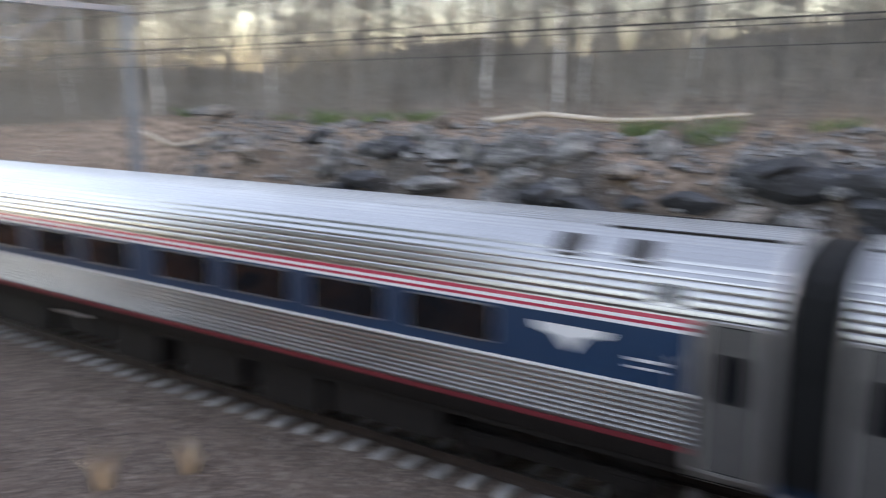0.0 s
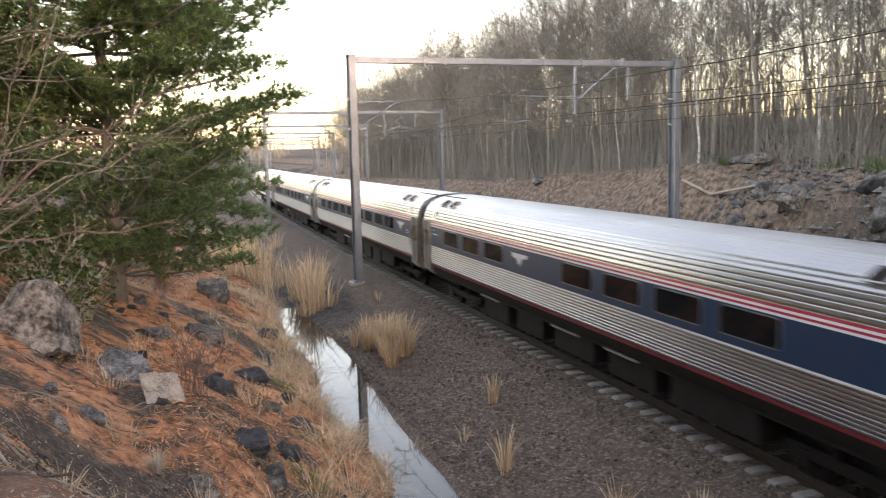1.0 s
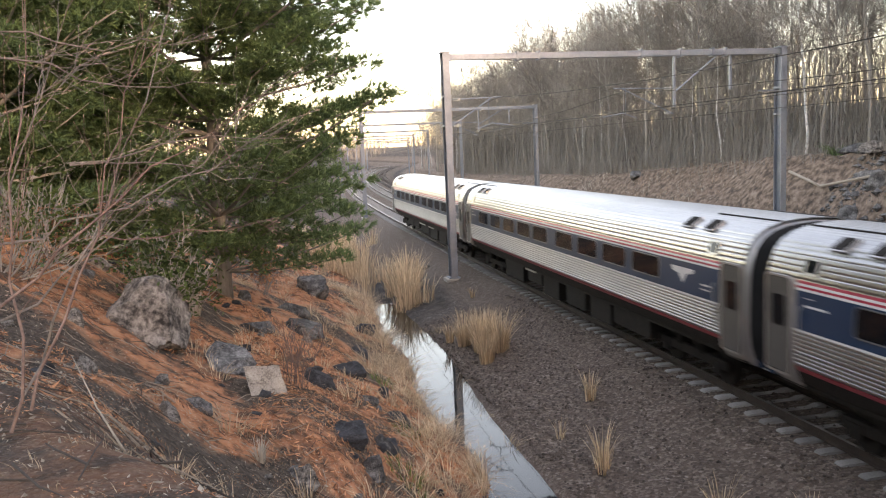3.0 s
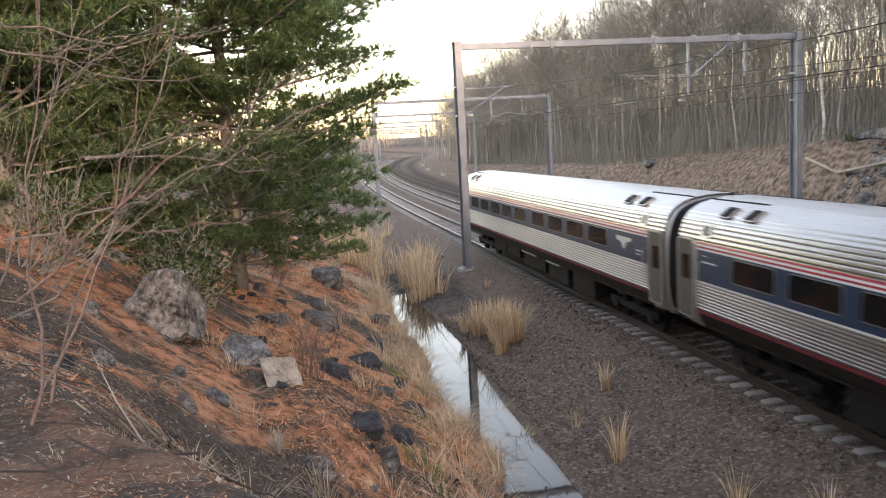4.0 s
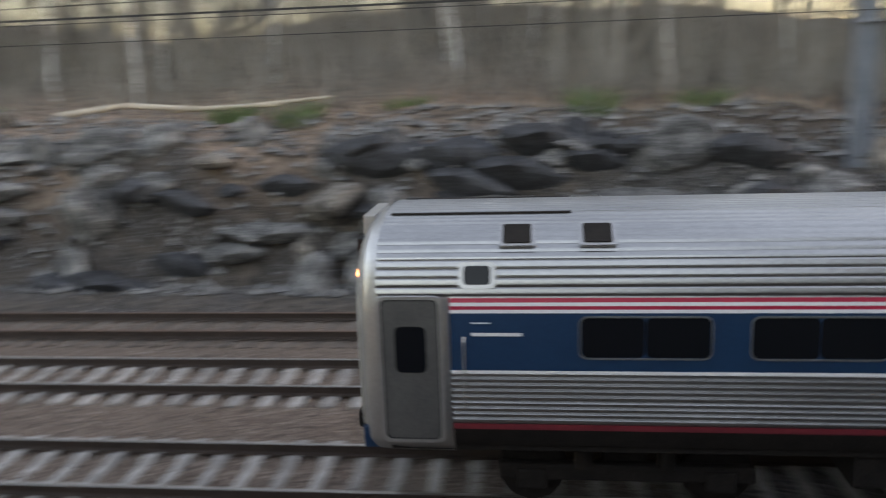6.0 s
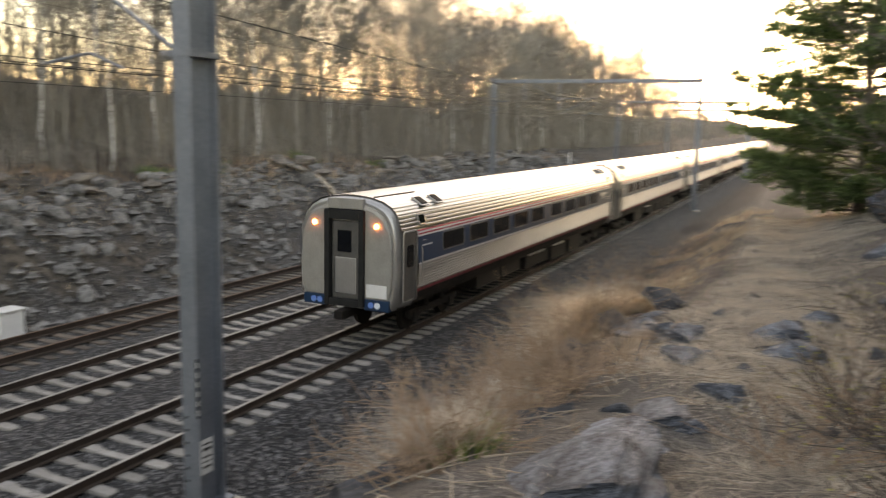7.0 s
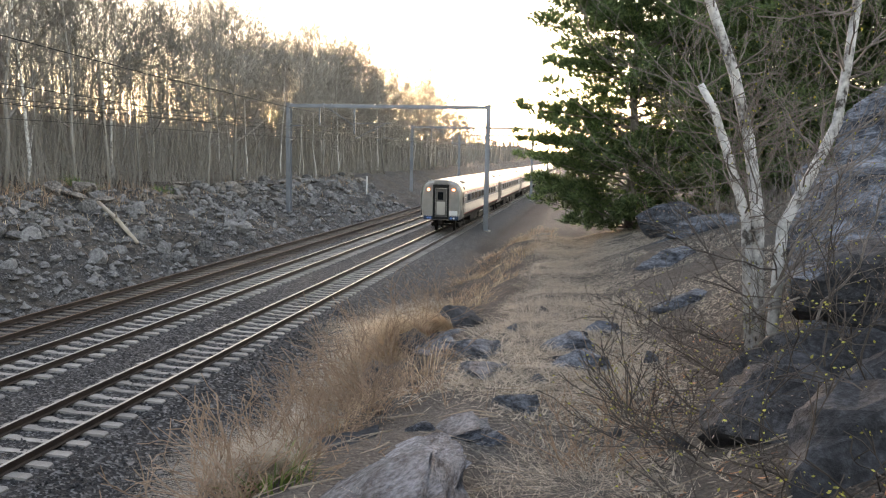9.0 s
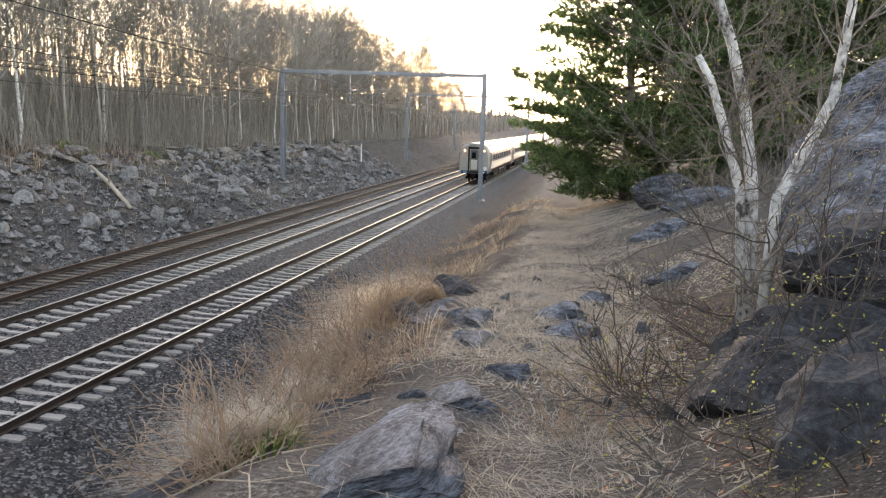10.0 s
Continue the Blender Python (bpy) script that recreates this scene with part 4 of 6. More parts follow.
def twig_crown(rs, P, D, L, R, levels, least):
    """Limbs that fork level by level; thick ones three-sided, fine ones as slivers."""
    V, F = [], []
    count = 0
    for lev in range(levels):
        n = len(P)
        mid = P + (D + rs.normal(0, 0.13, (n, 3))) * (L * 0.5)[:, None]
        D2 = D + rs.normal(0, 0.2, (n, 3)) + [0, 0, 0.12]
        D2 /= np.linalg.norm(D2, axis=1)[:, None]
        end = mid + D2 * (L * 0.5)[:, None]
        side = np.cross(D, rs.normal(0, 1, (n, 3)))
        side /= np.linalg.norm(side, axis=1)[:, None]
        up = np.cross(D, side)
        up /= np.linalg.norm(up, axis=1)[:, None]
        fat = lev < 2
        offs = [side, -0.5 * side + 0.87 * up, -0.5 * side - 0.87 * up] if fat else [side, -side]
        k = len(offs)
        rings = []
        cuts = [(P, R), (mid, np.maximum(R * 0.75, least)), (end, np.maximum(R * 0.45, least * 0.6))]
        cuts = cuts if fat else [cuts[0], cuts[2]]
        for p, w in cuts:
            rings += [p + o * w[:, None] for o in offs]
        V.append(np.stack(rings, 1).reshape(-1, 3))
        o = (np.arange(n) * len(cuts) * k + count)[:, None]
        for r in range(len(cuts) - 1):
            for c in range(k if fat else 1):
                F.append(o + [r * k + c, r * k + (c + 1) % k, (r + 1) * k + (c + 1) % k, (r + 1) * k + c])
        count += n * len(cuts) * k
        kids = (3, 4, 3)[min(lev, 2)]
        rep = np.repeat(np.arange(n), kids)
        f = rs.uniform(0.25, 1.0, len(rep))[:, None]
        a, m, e = P[rep], mid[rep], end[rep]
        P = np.where(f < 0.5, a + (m - a) * f * 2, m + (e - m) * (f * 2 - 1))
        D = D2[rep] + rs.normal(0, 0.55, (len(rep), 3)) + [0, 0, 0.25]
        D /= np.linalg.norm(D, axis=1)[:, None]
        L = L[rep] * rs.uniform(0.55, 0.95, len(rep))
        R = np.maximum(R[rep] * 0.5, least)
    me = bpy.data.meshes.new("crown")
    me.from_pydata(np.concatenate(V).tolist(), [], np.concatenate(F).tolist())
    me.materials.append(M_TWIG)
    return me


def bare_tree_meshes(seed, height, levels=4, bare=0.3):
    rnd, rs = random.Random(seed), np.random.RandomState(seed)
    tb = bmesh.new()
    pts, rad, p = [], [], Vector((0, 0, -0.3))
    r0 = height * rnd.uniform(0.006, 0.0095)
    n = 9
    for i in range(n + 1):
        pts.append(p.copy())
        rad.append(max(r0 * (1 - 0.85 * i / n), 0.015))
        p = p + Vector((rnd.uniform(-0.12, 0.12), rnd.uniform(-0.12, 0.12), 1)).normalized() * height * 0.93 / n
    tube(tb, pts, rad, 7)
    P, D, L, R = [], [], [], []
    for i in range(int(n * bare), n + 1):
        for _ in range(rnd.randint(2, 4) if i > 3 else 1):
            a = rnd.uniform(0, 6.283)
            q = pts[i].lerp(pts[min(i + 1, n)], rnd.random())
            P.append(tuple(q))
            D.append(tuple(Vector((math.cos(a), math.sin(a), rnd.uniform(0.35, 1.3))).normalized()))
            L.append(height * rnd.uniform(0.14, 0.28) * (1.15 - 0.5 * i / n))
            R.append(max(rad[i] * 0.5, 0.03))
    return mesh_of("trunk", tb, M_BARK, True), twig_crown(rs, np.array(P), np.array(D), np.array(L), np.array(R), levels, 0.017)


def make_woods():
    kinds = [bare_tree_meshes(40 + k, h) for k, h in enumerate((15, 17, 19, 16, 13, 20, 18))]
    for k in (1, 4):
        pale = kinds[k][0].copy()
        pale.materials[0] = M_BIRCH
        kinds.append((pale, kinds[k][1]))
    rnd = random.Random(9)
    spots = []
    def scatter(n, x0, x1, y0, y1, gap):
        tries = 0
        while n > 0 and tries < 9000:
            tries += 1
            x, y = rnd.uniform(x0, x1), rnd.uniform(y0, y1)
            yy = y + float(bend(x))
            if all((x - a) ** 2 + (yy - b) ** 2 > gap * gap for a, b in spots):
                spots.append((x, yy))
                n -= 1
    scatter(105, -75, 60, 34.5, 46, 1.7)
    scatter(60, -160, -70, 33, 50, 2.2)
    scatter(45, -270, -150, 30, 46, 3.0)
    scatter(85, 50, 170, 33, 48, 2.0)
    scatter(40, 90, 230, 33.5, 40, 2.0)
    for x, y in spots:
        k = rnd.randrange(len(kinds))
        t = thing("bare_tree", "tall leafless grey-brown woodland tree" if k < 7 else "pale-barked leafless tree at the wood edge", "tree", group="bare woods beyond the tracks")
        for nm, me in zip(("trunk", "crown"), kinds[k]):
            part(nm, me, None, t)
        s = rnd.uniform(0.8, 1.1)
        t.matrix_world = Matrix.Translation((x, y, ground_z(x, y) - 0.1)) @ Matrix.Rotation(rnd.uniform(0, 6.28), 4, "Z") @ Matrix.Rotation(rnd.uniform(-0.05, 0.05), 4, "X") @ Matrix.Diagonal((s, s, s, 1))


make_woods()


# ---- blades, needles and litter, many at once ----
def blades_mesh(name, base, az, height, lean, width, mat, rs):
    """Grass blades or stems: bent, tapering, two-sided strips from arrays of base points, headings, heights, leans and widths."""
    base = np.asarray(base, float)
    n = len(base)
    out = np.stack([np.cos(az), np.sin(az), np.zeros(n)], -1)
    side = np.stack([-np.sin(az), np.cos(az), np.zeros(n)], -1)
    twist = rs.uniform(-1, 1, n)[:, None]
    side = side + out * twist
    side /= np.linalg.norm(side, axis=1)[:, None]
    rows = []
    for f, w in ((0.0, 1.0), (0.45, 0.85), (0.8, 0.6), (1.0, 0.0)):
        p = base + out * (height * lean * f * f)[:, None]
        p[:, 2] += height * f * (1 - 0.35 * lean * f)
        hw = side * (width * 0.5 * w)[:, None]
        rows += [p - hw, p + hw] if w else [p]
    v = np.stack(rows, 1).reshape(-1, 3)
    o = (np.arange(n) * 7)[:, None]
    quads = np.concatenate([o + [0, 1, 3, 2], o + [2, 3, 5, 4]]).tolist()
    tris = (o + [4, 5, 6]).tolist()
    me = bpy.data.meshes.new(name)
    me.from_pydata(v.tolist(), [], quads + tris)
    me.materials.append(mat)
    return me


def tufts_points(rs, centres, count, radius):
    c = np.repeat(np.asarray(centres, float), count, 0)
    n = len(c)
    a, r = rs.uniform(0, 6.283, n), radius * np.sqrt(rs.rand(n))
    x, y = c[:, 0] + np.cos(a) * r, c[:, 1] + np.sin(a) * r
    return np.stack([x, y, land(x, y) - 0.03], -1), a


def grass_field(name, label, centres, count, radius, h, lean, width, mat, seed, category="dry grass", wind=None):
    rs = np.random.RandomState(seed)
    b, a = tufts_points(rs, centres, count, radius)
    n = len(b)
    if wind is not None:
        a = wind + rs.normal(0, 0.4, n)
    patch = np.repeat(rs.uniform(0.6, 1.2, len(centres)), count)
    me = blades_mesh(name, b, a, h * patch * rs.uniform(0.55, 1.15, n), rs.uniform(lean[0], lean[1], n), width * rs.uniform(0.6, 1.3, n), mat, rs)
    return tagged(new(name, me), label, category, kind="stuff")


def litter(name, label, x0, x1, y0, y1, n, size, mat, seed, keep=None, thin=1.0):
    rs = np.random.RandomState(seed)
    x, y = rs.uniform(x0, x1, n), rs.uniform(y0, y1, n)
    if keep is not None:
        k = keep(x, y)
        x, y = x[k], y[k]
        n = len(x)
    z = land(x, y) + 0.012
    e = 0.15
    nx, ny = -(land(x + e, y) - land(x - e, y)) / (2 * e), -(land(x, y + e) - land(x, y - e)) / (2 * e)
    nrm = np.stack([nx, ny, np.ones(n)], -1) + rs.normal(0, 0.35, (n, 3))
    nrm /= np.linalg.norm(nrm, axis=1)[:, None]
    t = rs.normal(0, 1, (n, 3))
    t -= nrm * (t * nrm).sum(1)[:, None]
    t /= np.linalg.norm(t, axis=1)[:, None]
    b = np.cross(nrm, t)
    L, W = (size * rs.uniform(0.5, 1.3, n))[:, None], (size * thin * rs.uniform(0.18, 0.5, n))[:, None]
    c = np.stack([x, y, z], -1)
    v = np.stack([c - t * L, c + b * W, c + t * L + nrm * L * 0.3, c - b * W], 1).reshape(-1, 3)
    me = bpy.data.meshes.new(name)
    me.from_pydata(v.tolist(), [], (np.arange(n)[:, None] * 4 + [0, 1, 2, 3]).tolist())
    me.materials.append(mat)
    return tagged(new(name, me), label, "litter", kind="stuff")


# ---- pines ----
def pine_meshes(seed, height, reach, tufts, needle, start, taper=0.45, per=14, wide=0.017, crowd=20, broad=6):
    rs, rnd = np.random.RandomState(seed), random.Random(seed)
    tb = bmesh.new()
    pts = [Vector((rnd.uniform(-0.05, 0.05) * i, rnd.uniform(-0.05, 0.05) * i, height * i / 8 - 0.3)) for i in range(9)]
    tube(tb, pts, [height * 0.0145 * (1 - 0.1 * i) for i in range(9)], 9)
    spots, dirs = [], []
    z = start
    while z < height * 0.98:
        f = (z - start) / (height - start)
        L0 = reach * (0.8 + 0.35 * math.sin(min(f * 3.2, 1.57))) * (1 - f) ** taper
        for _ in range(rnd.randint(6, 9)):
            a = rnd.uniform(0, 6.283)
            L = L0 * rnd.uniform(0.65, 1.15)
            rise = rnd.uniform(-0.12, 0.3)
            p0 = Vector((0, 0, z))
            line = []
            for k in range(6):
                g = k / 5
                line.append(p0 + Vector((math.cos(a) * L * g, math.sin(a) * L * g, L * (rise * g + 0.14 * g * g))))
            tube(tb, line, [max(0.012 * L * (1 - 0.8 * k / 5), 0.008) for k in range(6)], 4, False)
            steps = max(2, int(L * tufts))
            for k in range(steps):
                g = 0.3 + 0.72 * (k + rnd.random()) / steps
                q = p0 + Vector((math.cos(a) * L * g, math.sin(a) * L * g, L * (rise * g + 0.14 * g * g)))
                wide_c = 0.36 + 0.12 * L * (1.25 - g)
                for m in range(crowd):
                    u = Vector((rnd.gauss(0, 1), rnd.gauss(0, 1), rnd.gauss(0, 1))).normalized()
                    c = Vector((u.x * wide_c, u.y * wide_c, abs(u.z) * wide_c * 0.55 - 0.05)) * rnd.uniform(0.6, 1.1)
                    spots.append(tuple(q + c))
                    dirs.append((u.x + 0.7 * math.cos(a), u.y + 0.7 * math.sin(a), 0.5 * u.z + 0.5))
        z += rnd.uniform(0.34, 0.5)
    # every spot is a brush: fine needles sweeping forward round a short shoot, over a few broad dark ones
    S0, D0 = np.array(spots), np.array(dirs)
    D0 = D0 + rs.normal(0, 0.35, D0.shape) + [0, 0, 0.25]
    D0 /= np.linalg.norm(D0, axis=1)[:, None]
    V = []
    for count, w, ln, along, splay in ((per, wide, needle, needle * 1.0, 0.5), (broad, wide * 2.8, needle * 1.15, 0.05, 0.7)):
        S, D = np.repeat(S0, count, 0), np.repeat(D0, count, 0)
        n = len(S)
        S = S + D * (along * rs.rand(n))[:, None]
        way = D + rs.normal(0, splay, (n, 3))
        way /= np.linalg.norm(way, axis=1)[:, None]
        side = np.cross(way, rs.normal(0, 1, (n, 3)))
        side /= np.linalg.norm(side, axis=1)[:, None]
        L = (ln * rs.uniform(0.7, 1.3, n))[:, None]
        V.append(np.stack([S - side * w, S + side * w, S + way * L], 1).reshape(-1, 3))
    v = np.concatenate(V)
    me = bpy.data.meshes.new("crown")
    me.from_pydata(v.tolist(), [], (np.arange(len(v) // 3)[:, None] * 3 + [0, 1, 2]).tolist())
    me.materials.append(M_NEEDLE)
    return mesh_of("trunk", tb, M_BARK, True), me


def place_tree(meshes, name, label, x, y, turn, s=1.0, group="", tilt=0.0, sink=0.1):
    t = thing(name, label, "tree", group=group)
    for nm, me in zip(("trunk", "crown"), meshes):
        part(nm, me, None, t)
    t.matrix_world = Matrix.Translation((x, y, ground_z(x, y) - sink)) @ Matrix.Rotation(turn, 4, "Z") @ Matrix.Rotation(tilt, 4, "X") @ Matrix.Diagonal((s, s, s, 1))
    return t


PINE_A = pine_meshes(3, 16.0, 5.2, 1.6, 0.17, 0.8, 0.38, 8, 0.007, 20, 8)
PINE_B = pine_meshes(8, 17.0, 5.2, 1.7, 0.26, 0.1, 0.42, 3, 0.015, 13, 5)
place_tree(PINE_A, "pine_tree", "dense green white pine on the needle-covered bank", -24.0, -1.5, 0.4)
place_tree(PINE_A, "pine_tree", "shaded green white pine behind bare branches", -20.5, -6.4, 2.6, 0.95)
place_tree(PINE_B, "pine_tree", "shaded green white pine behind bare branches", -29.0, -8.6, 1.1, 1.0)
for x, y, a, k in ((46.0, -2.3, 1.0, 1.2), (36.0, -8.5, 3.0, 1.0), (29.0, -11.0, 4.2, 1.0), (22.0, -12.5, 5.2, 0.9), (50.0, -9.5, 2.2, 1.1)):
    place_tree(PINE_B, "pine_tree", "tall dark pine beside the rocky path" if k == 1.2 else "dark pine on the wooded hillside", x, y, a, k)


def near_woods():
    kinds = [bare_tree_meshes(70 + k, h) for k, h in enumerate((11, 13, 14))]
    rnd = random.Random(21)
    for i in range(34):
        x = rnd.uniform(10, 60)
        y = -rnd.uniform(5.5, 12) - x * rnd.uniform(0.15, 0.5)
        t = place_tree(kinds[i % 3], "bare_tree", "slender leafless hillside tree", x, y, rnd.uniform(0, 6.28), rnd.uniform(0.75, 1.1), "bare trees on the near hillside", rnd.uniform(-0.06, 0.06))
    for i in range(12):
        x, y = rnd.uniform(-45, -14), rnd.uniform(-22, -11)
        place_tree(kinds[i % 3], "bare_tree", "slender leafless hillside tree", x, y, rnd.uniform(0, 6.28), rnd.uniform(0.75, 1.1), "bare trees on the near hillside", rnd.uniform(-0.06, 0.06))


near_woods()


def far_woods():
    """Brush under the trees and woods too far to count."""
    rs = np.random.RandomState(31)
    def stems(name, label, n, fx, fy, h, w, lean, mat, power=1.3):
        x = fx(n)
        y = fy(n) + np.minimum(bend(x), 80)
        z = land(x, y) + np.clip((np.hypot(x, y) - 350) / 900, 0, 1) * 20 - 0.2
        me = blades_mesh(name, np.stack([x, y, z], -1), rs.uniform(0, 6.283, n), h * rs.uniform(0.25, 1.12, n) ** power * (1 + 0.75 * vnoise(x, y, 7.0)), rs.uniform(0, lean, n), w * rs.uniform(0.5, 1.4, n), mat, rs)
        tagged(new(name, me), label, "undergrowth", kind="stuff")
    stems("undergrowth", "grey-brown tangle of leafless brush under the trees", 34000, lambda n: rs.uniform(-170, 160, n), lambda n: 33.5 + np.abs(rs.normal(0, 9, n)), 3.2, 0.035, 0.9, M_TWIG)
    stems("saplings", "crowd of thin leafless saplings deep in the woods", 10000, lambda n: rs.uniform(-220, 200, n), lambda n: 38 + np.abs(rs.normal(0, 22, n)), 14.0, 0.085, 0.4, M_BARK, 1.6)
    stems("thicket", "dense grey-brown thicket of young leafless trees", 30000, lambda n: rs.uniform(-190, 200, n), lambda n: 36 + np.abs(rs.normal(0, 16, n)), 14.5, 0.045, 0.8, M_TWIG, 2.2)
    stems("far_bank_scrub", "rusty dead stems and scrub on the crest of the cutting", 9000, lambda n: rs.uniform(-75, 100, n), lambda n: 30.0 + np.abs(rs.normal(0, 2.6, n)), 0.8, 0.02, 1.3, M_GRASSRUST)
    stems("bench_grass", "short bleached grass on the bench of the cutting", 16000, lambda n: rs.uniform(-85, 12, n), lambda n: 29.6 + np.abs(rs.normal(0, 3.2, n)), 0.42, 0.03, 1.4, M_GRASSPALE)
    stems("slope_scrub", "tufts of dead grass and stems on the rubble slope", 5000, lambda n: rs.uniform(16, 100, n), lambda n: 23.5 + 8 * rs.rand(n) ** 0.7, 0.6, 0.022, 1.6, M_GRASS)
    stems("distant_woods", "hazy leafless woods along the line in the distance", 9000, lambda n: np.concatenate([rs.uniform(-700, -130, n // 2), rs.uniform(140, 600, n - n // 2)]), lambda n: np.where(rs.rand(n) < 0.62, 36 + np.abs(rs.normal(0, 40, n)), -6 - np.abs(rs.normal(0, 40, n))), 13.0, 0.3, 0.3, M_TWIG)
    stems("hillside_brush", "leafless brush on the near hillside", 6000, lambda n: rs.uniform(8, 70, n), lambda n: -5.5 - np.abs(rs.normal(0, 9, n)), 2.6, 0.03, 0.8, M_TWIG)


far_woods()


def deep_woods():
    """Bare trees behind the first rows, joined: nobody could count them."""
    rs = np.random.RandomState(55)
    src = [bare_tree_meshes(90 + k, h, 3, 0.25) for k, h in enumerate((15, 17, 19))]
    data = []
    for tr_me, cr_me in src:
        for me in (tr_me, cr_me):
            v = np.empty(len(me.vertices) * 3)
            me.vertices.foreach_get("co", v)
            data.append((v.reshape(-1, 3), [tuple(p.vertices) for p in me.polygons]))
    for kind, mat, nm, lab in ((0, M_BARK, "deep_wood_trunks", "grey trunks deep in the leafless woods"), (1, M_TWIG, "deep_wood_crowns", "massed bare crowns deep in the woods")):
        rk = np.random.RandomState(56)
        V, F, o = [], [], 0
        for i in range(300):
            x = rk.uniform(-210, 190)
            y = 43 + abs(rk.normal(0, 17)) + float(bend(x))
            k, a, s = rk.randint(3), rk.uniform(0, 6.28), rk.uniform(0.85, 1.2)
            v, f = data[k * 2 + kind]
            c, sn = math.cos(a) * s, math.sin(a) * s
            z = ground_z(x, y)
            V.append(np.stack([v[:, 0] * c - v[:, 1] * sn + x, v[:, 0] * sn + v[:, 1] * c + y, v[:, 2] * s + z], -1))
            F += [tuple(q + o for q in t) for t in f]
            o += len(v)
        me = bpy.data.meshes.new(nm)
        me.from_pydata(np.concatenate(V).tolist(), [], F)
        me.materials.append(mat)
        tagged(new(nm, me), lab, "woods", kind="stuff")


deep_woods()

# ---- grass, ferns and litter ----
M_LOGPALE = mottled("pale_twig_wood", [(0.3, (0.2, 0.15, 0.11)), (0.7, (0.5, 0.42, 0.33))], 2, 20, 0.9)

_rs = np.random.RandomState(77)


def strewn(n, x0, x1, f, spread):
    x = _rs.uniform(x0, x1, n)
    return np.stack([x, f(x) + _rs.normal(0, spread, n)], -1)


grass_field("reeds", "pale dry reeds along the ditch", np.concatenate([strewn(40, -60, -39, lambda x: 3.8 + 0 * x, 1.1), strewn(12, -40, -35, lambda x: 6.0 + 0 * x, 0.4)]), 60, 0.55, 2.0, (0.05, 0.5), 0.032, M_GRASS, 1, "reeds")
grass_field("ditch_grass", "pale straw grass hanging over the ditch edge", strewn(150, -38, -7, lambda x: np.interp(x, XS, TOE) - 0.5, 0.6), 60, 0.32, 0.7, (0.5, 1.9), 0.014, M_GRASS, 2)
grass_field("bank_grass", "bleached grass on the pine-needle bank", strewn(70, -45, -7, lambda x: np.interp(x, XS, TOE) - 2.5, 1.6), 40, 0.3, 0.45, (0.3, 1.3), 0.014, M_GRASS, 3)
grass_field("toe_grass", "long wind-bent straw grass at the foot of the ledge", strewn(110, 15, 48, lambda x: np.interp(x, XS, TOE) - 2.4, 0.8), 26, 0.2, 0.6, (0.8, 2.4), 0.012, M_GRASSRUST, 4)
for _i, (_x, _y, _n, _h) in enumerate(((6.7, 2.4, 4, 0.75), (7.5, 2.7, 4, 0.75), (6.0, 2.1, 3, 0.45), (9.2, 2.6, 3, 0.4), (11.8, 3.7, 4, 0.7), (12.8, 4.0, 5, 0.75), (13.8, 3.7, 3, 0.6), (14.4, 3.0, 5, 0.9), (15.4, 2.8, 6, 1.0), (16.6, 3.0, 5, 1.0), (17.4, 4.4, 4, 0.9), (20.5, 4.6, 5, 1.0), (24.0, 5.0, 5, 1.0), (29.0, 5.2, 6, 1.0))):
    _c = np.stack([_rs.normal(_x, 0.3, _n), _rs.normal(_y, 0.22, _n)], -1)
    grass_field("plume_grass", "feathery arching straw grass clump on the slope below the ledge", _c, 330, 0.12, _h, (0.7, 2.3), 0.0042 if _x < 10 else 0.0075, M_GRASS if 13.9 < _x < 17 else M_GRASSPALE, 300 + _i, "grass clump", wind=2.1)
grass_field("slab_grass", "rusty arching grass beside the sloping slab", np.stack([_rs.uniform(5.5, 13, 26), _rs.uniform(1.8, 3.4, 26)], -1), 50, 0.25, 0.4, (0.8, 2.2), 0.008, M_GRASSRUST, 10)
grass_field("ledge_brush", "tangle of dead brown stems on the ledge", strewn(60, 8, 50, lambda x: np.interp(x, XS, TOE) - 3.8, 0.9), 50, 0.5, 0.6, (0.3, 1.5), 0.014, M_GRASS, 6)
_px = _rs.uniform(2.5, 45, 460)
_py = -1.3 + (np.interp(_px, XS, CREST) + 0.2 - 1.05 * (_px < 9.5) + 1.3) * _rs.rand(460)
grass_field("path_grass", "trampled straw grass on the rocky path", np.stack([_px, _py], -1), 64, 0.5, 0.2, (1.4, 3.2), 0.005, M_GRASSPALE, 7)
_qx = _rs.uniform(9, 46, 520)
_qy = -1.6 + (np.interp(_qx, XS, CREST) + 1.9) * _rs.rand(520)
grass_field("matted_grass", "matted pale straw grass along the rocky path", np.stack([_qx, _qy], -1), 46, 0.55, 0.26, (0.9, 2.6), 0.013, M_GRASSPALE, 27)
grass_field("camera_side_grass", "short straw grass and stalks near the top of the bank", np.stack([_rs.uniform(-9, -2.9, 70), _rs.uniform(-5, 0.5, 70)], -1), 22, 0.3, 0.13, (0.6, 2.0), 0.0035, M_GRASS, 8)
grass_field("crest_evergreens", "low dark evergreen scrub on the crest of the cutting", np.array([(x, np.interp(x, FX, FCREST) + dy) for x, dy in ((-45, 1), (-36, 2.2), (-30, 0.5), (-26.5, 1.0), (-24, 1.8), (-12, 1.0), (-9, 0.2), (-5, 1.5), (2, 0.5), (6, 1.0), (33, 0.8), (37, 0.3), (48, 1.2), (57, 0.4))]), 150, 0.9, 0.9, (0.3, 1.4), 0.05, M_NEEDLE, 19, "evergreen scrub")
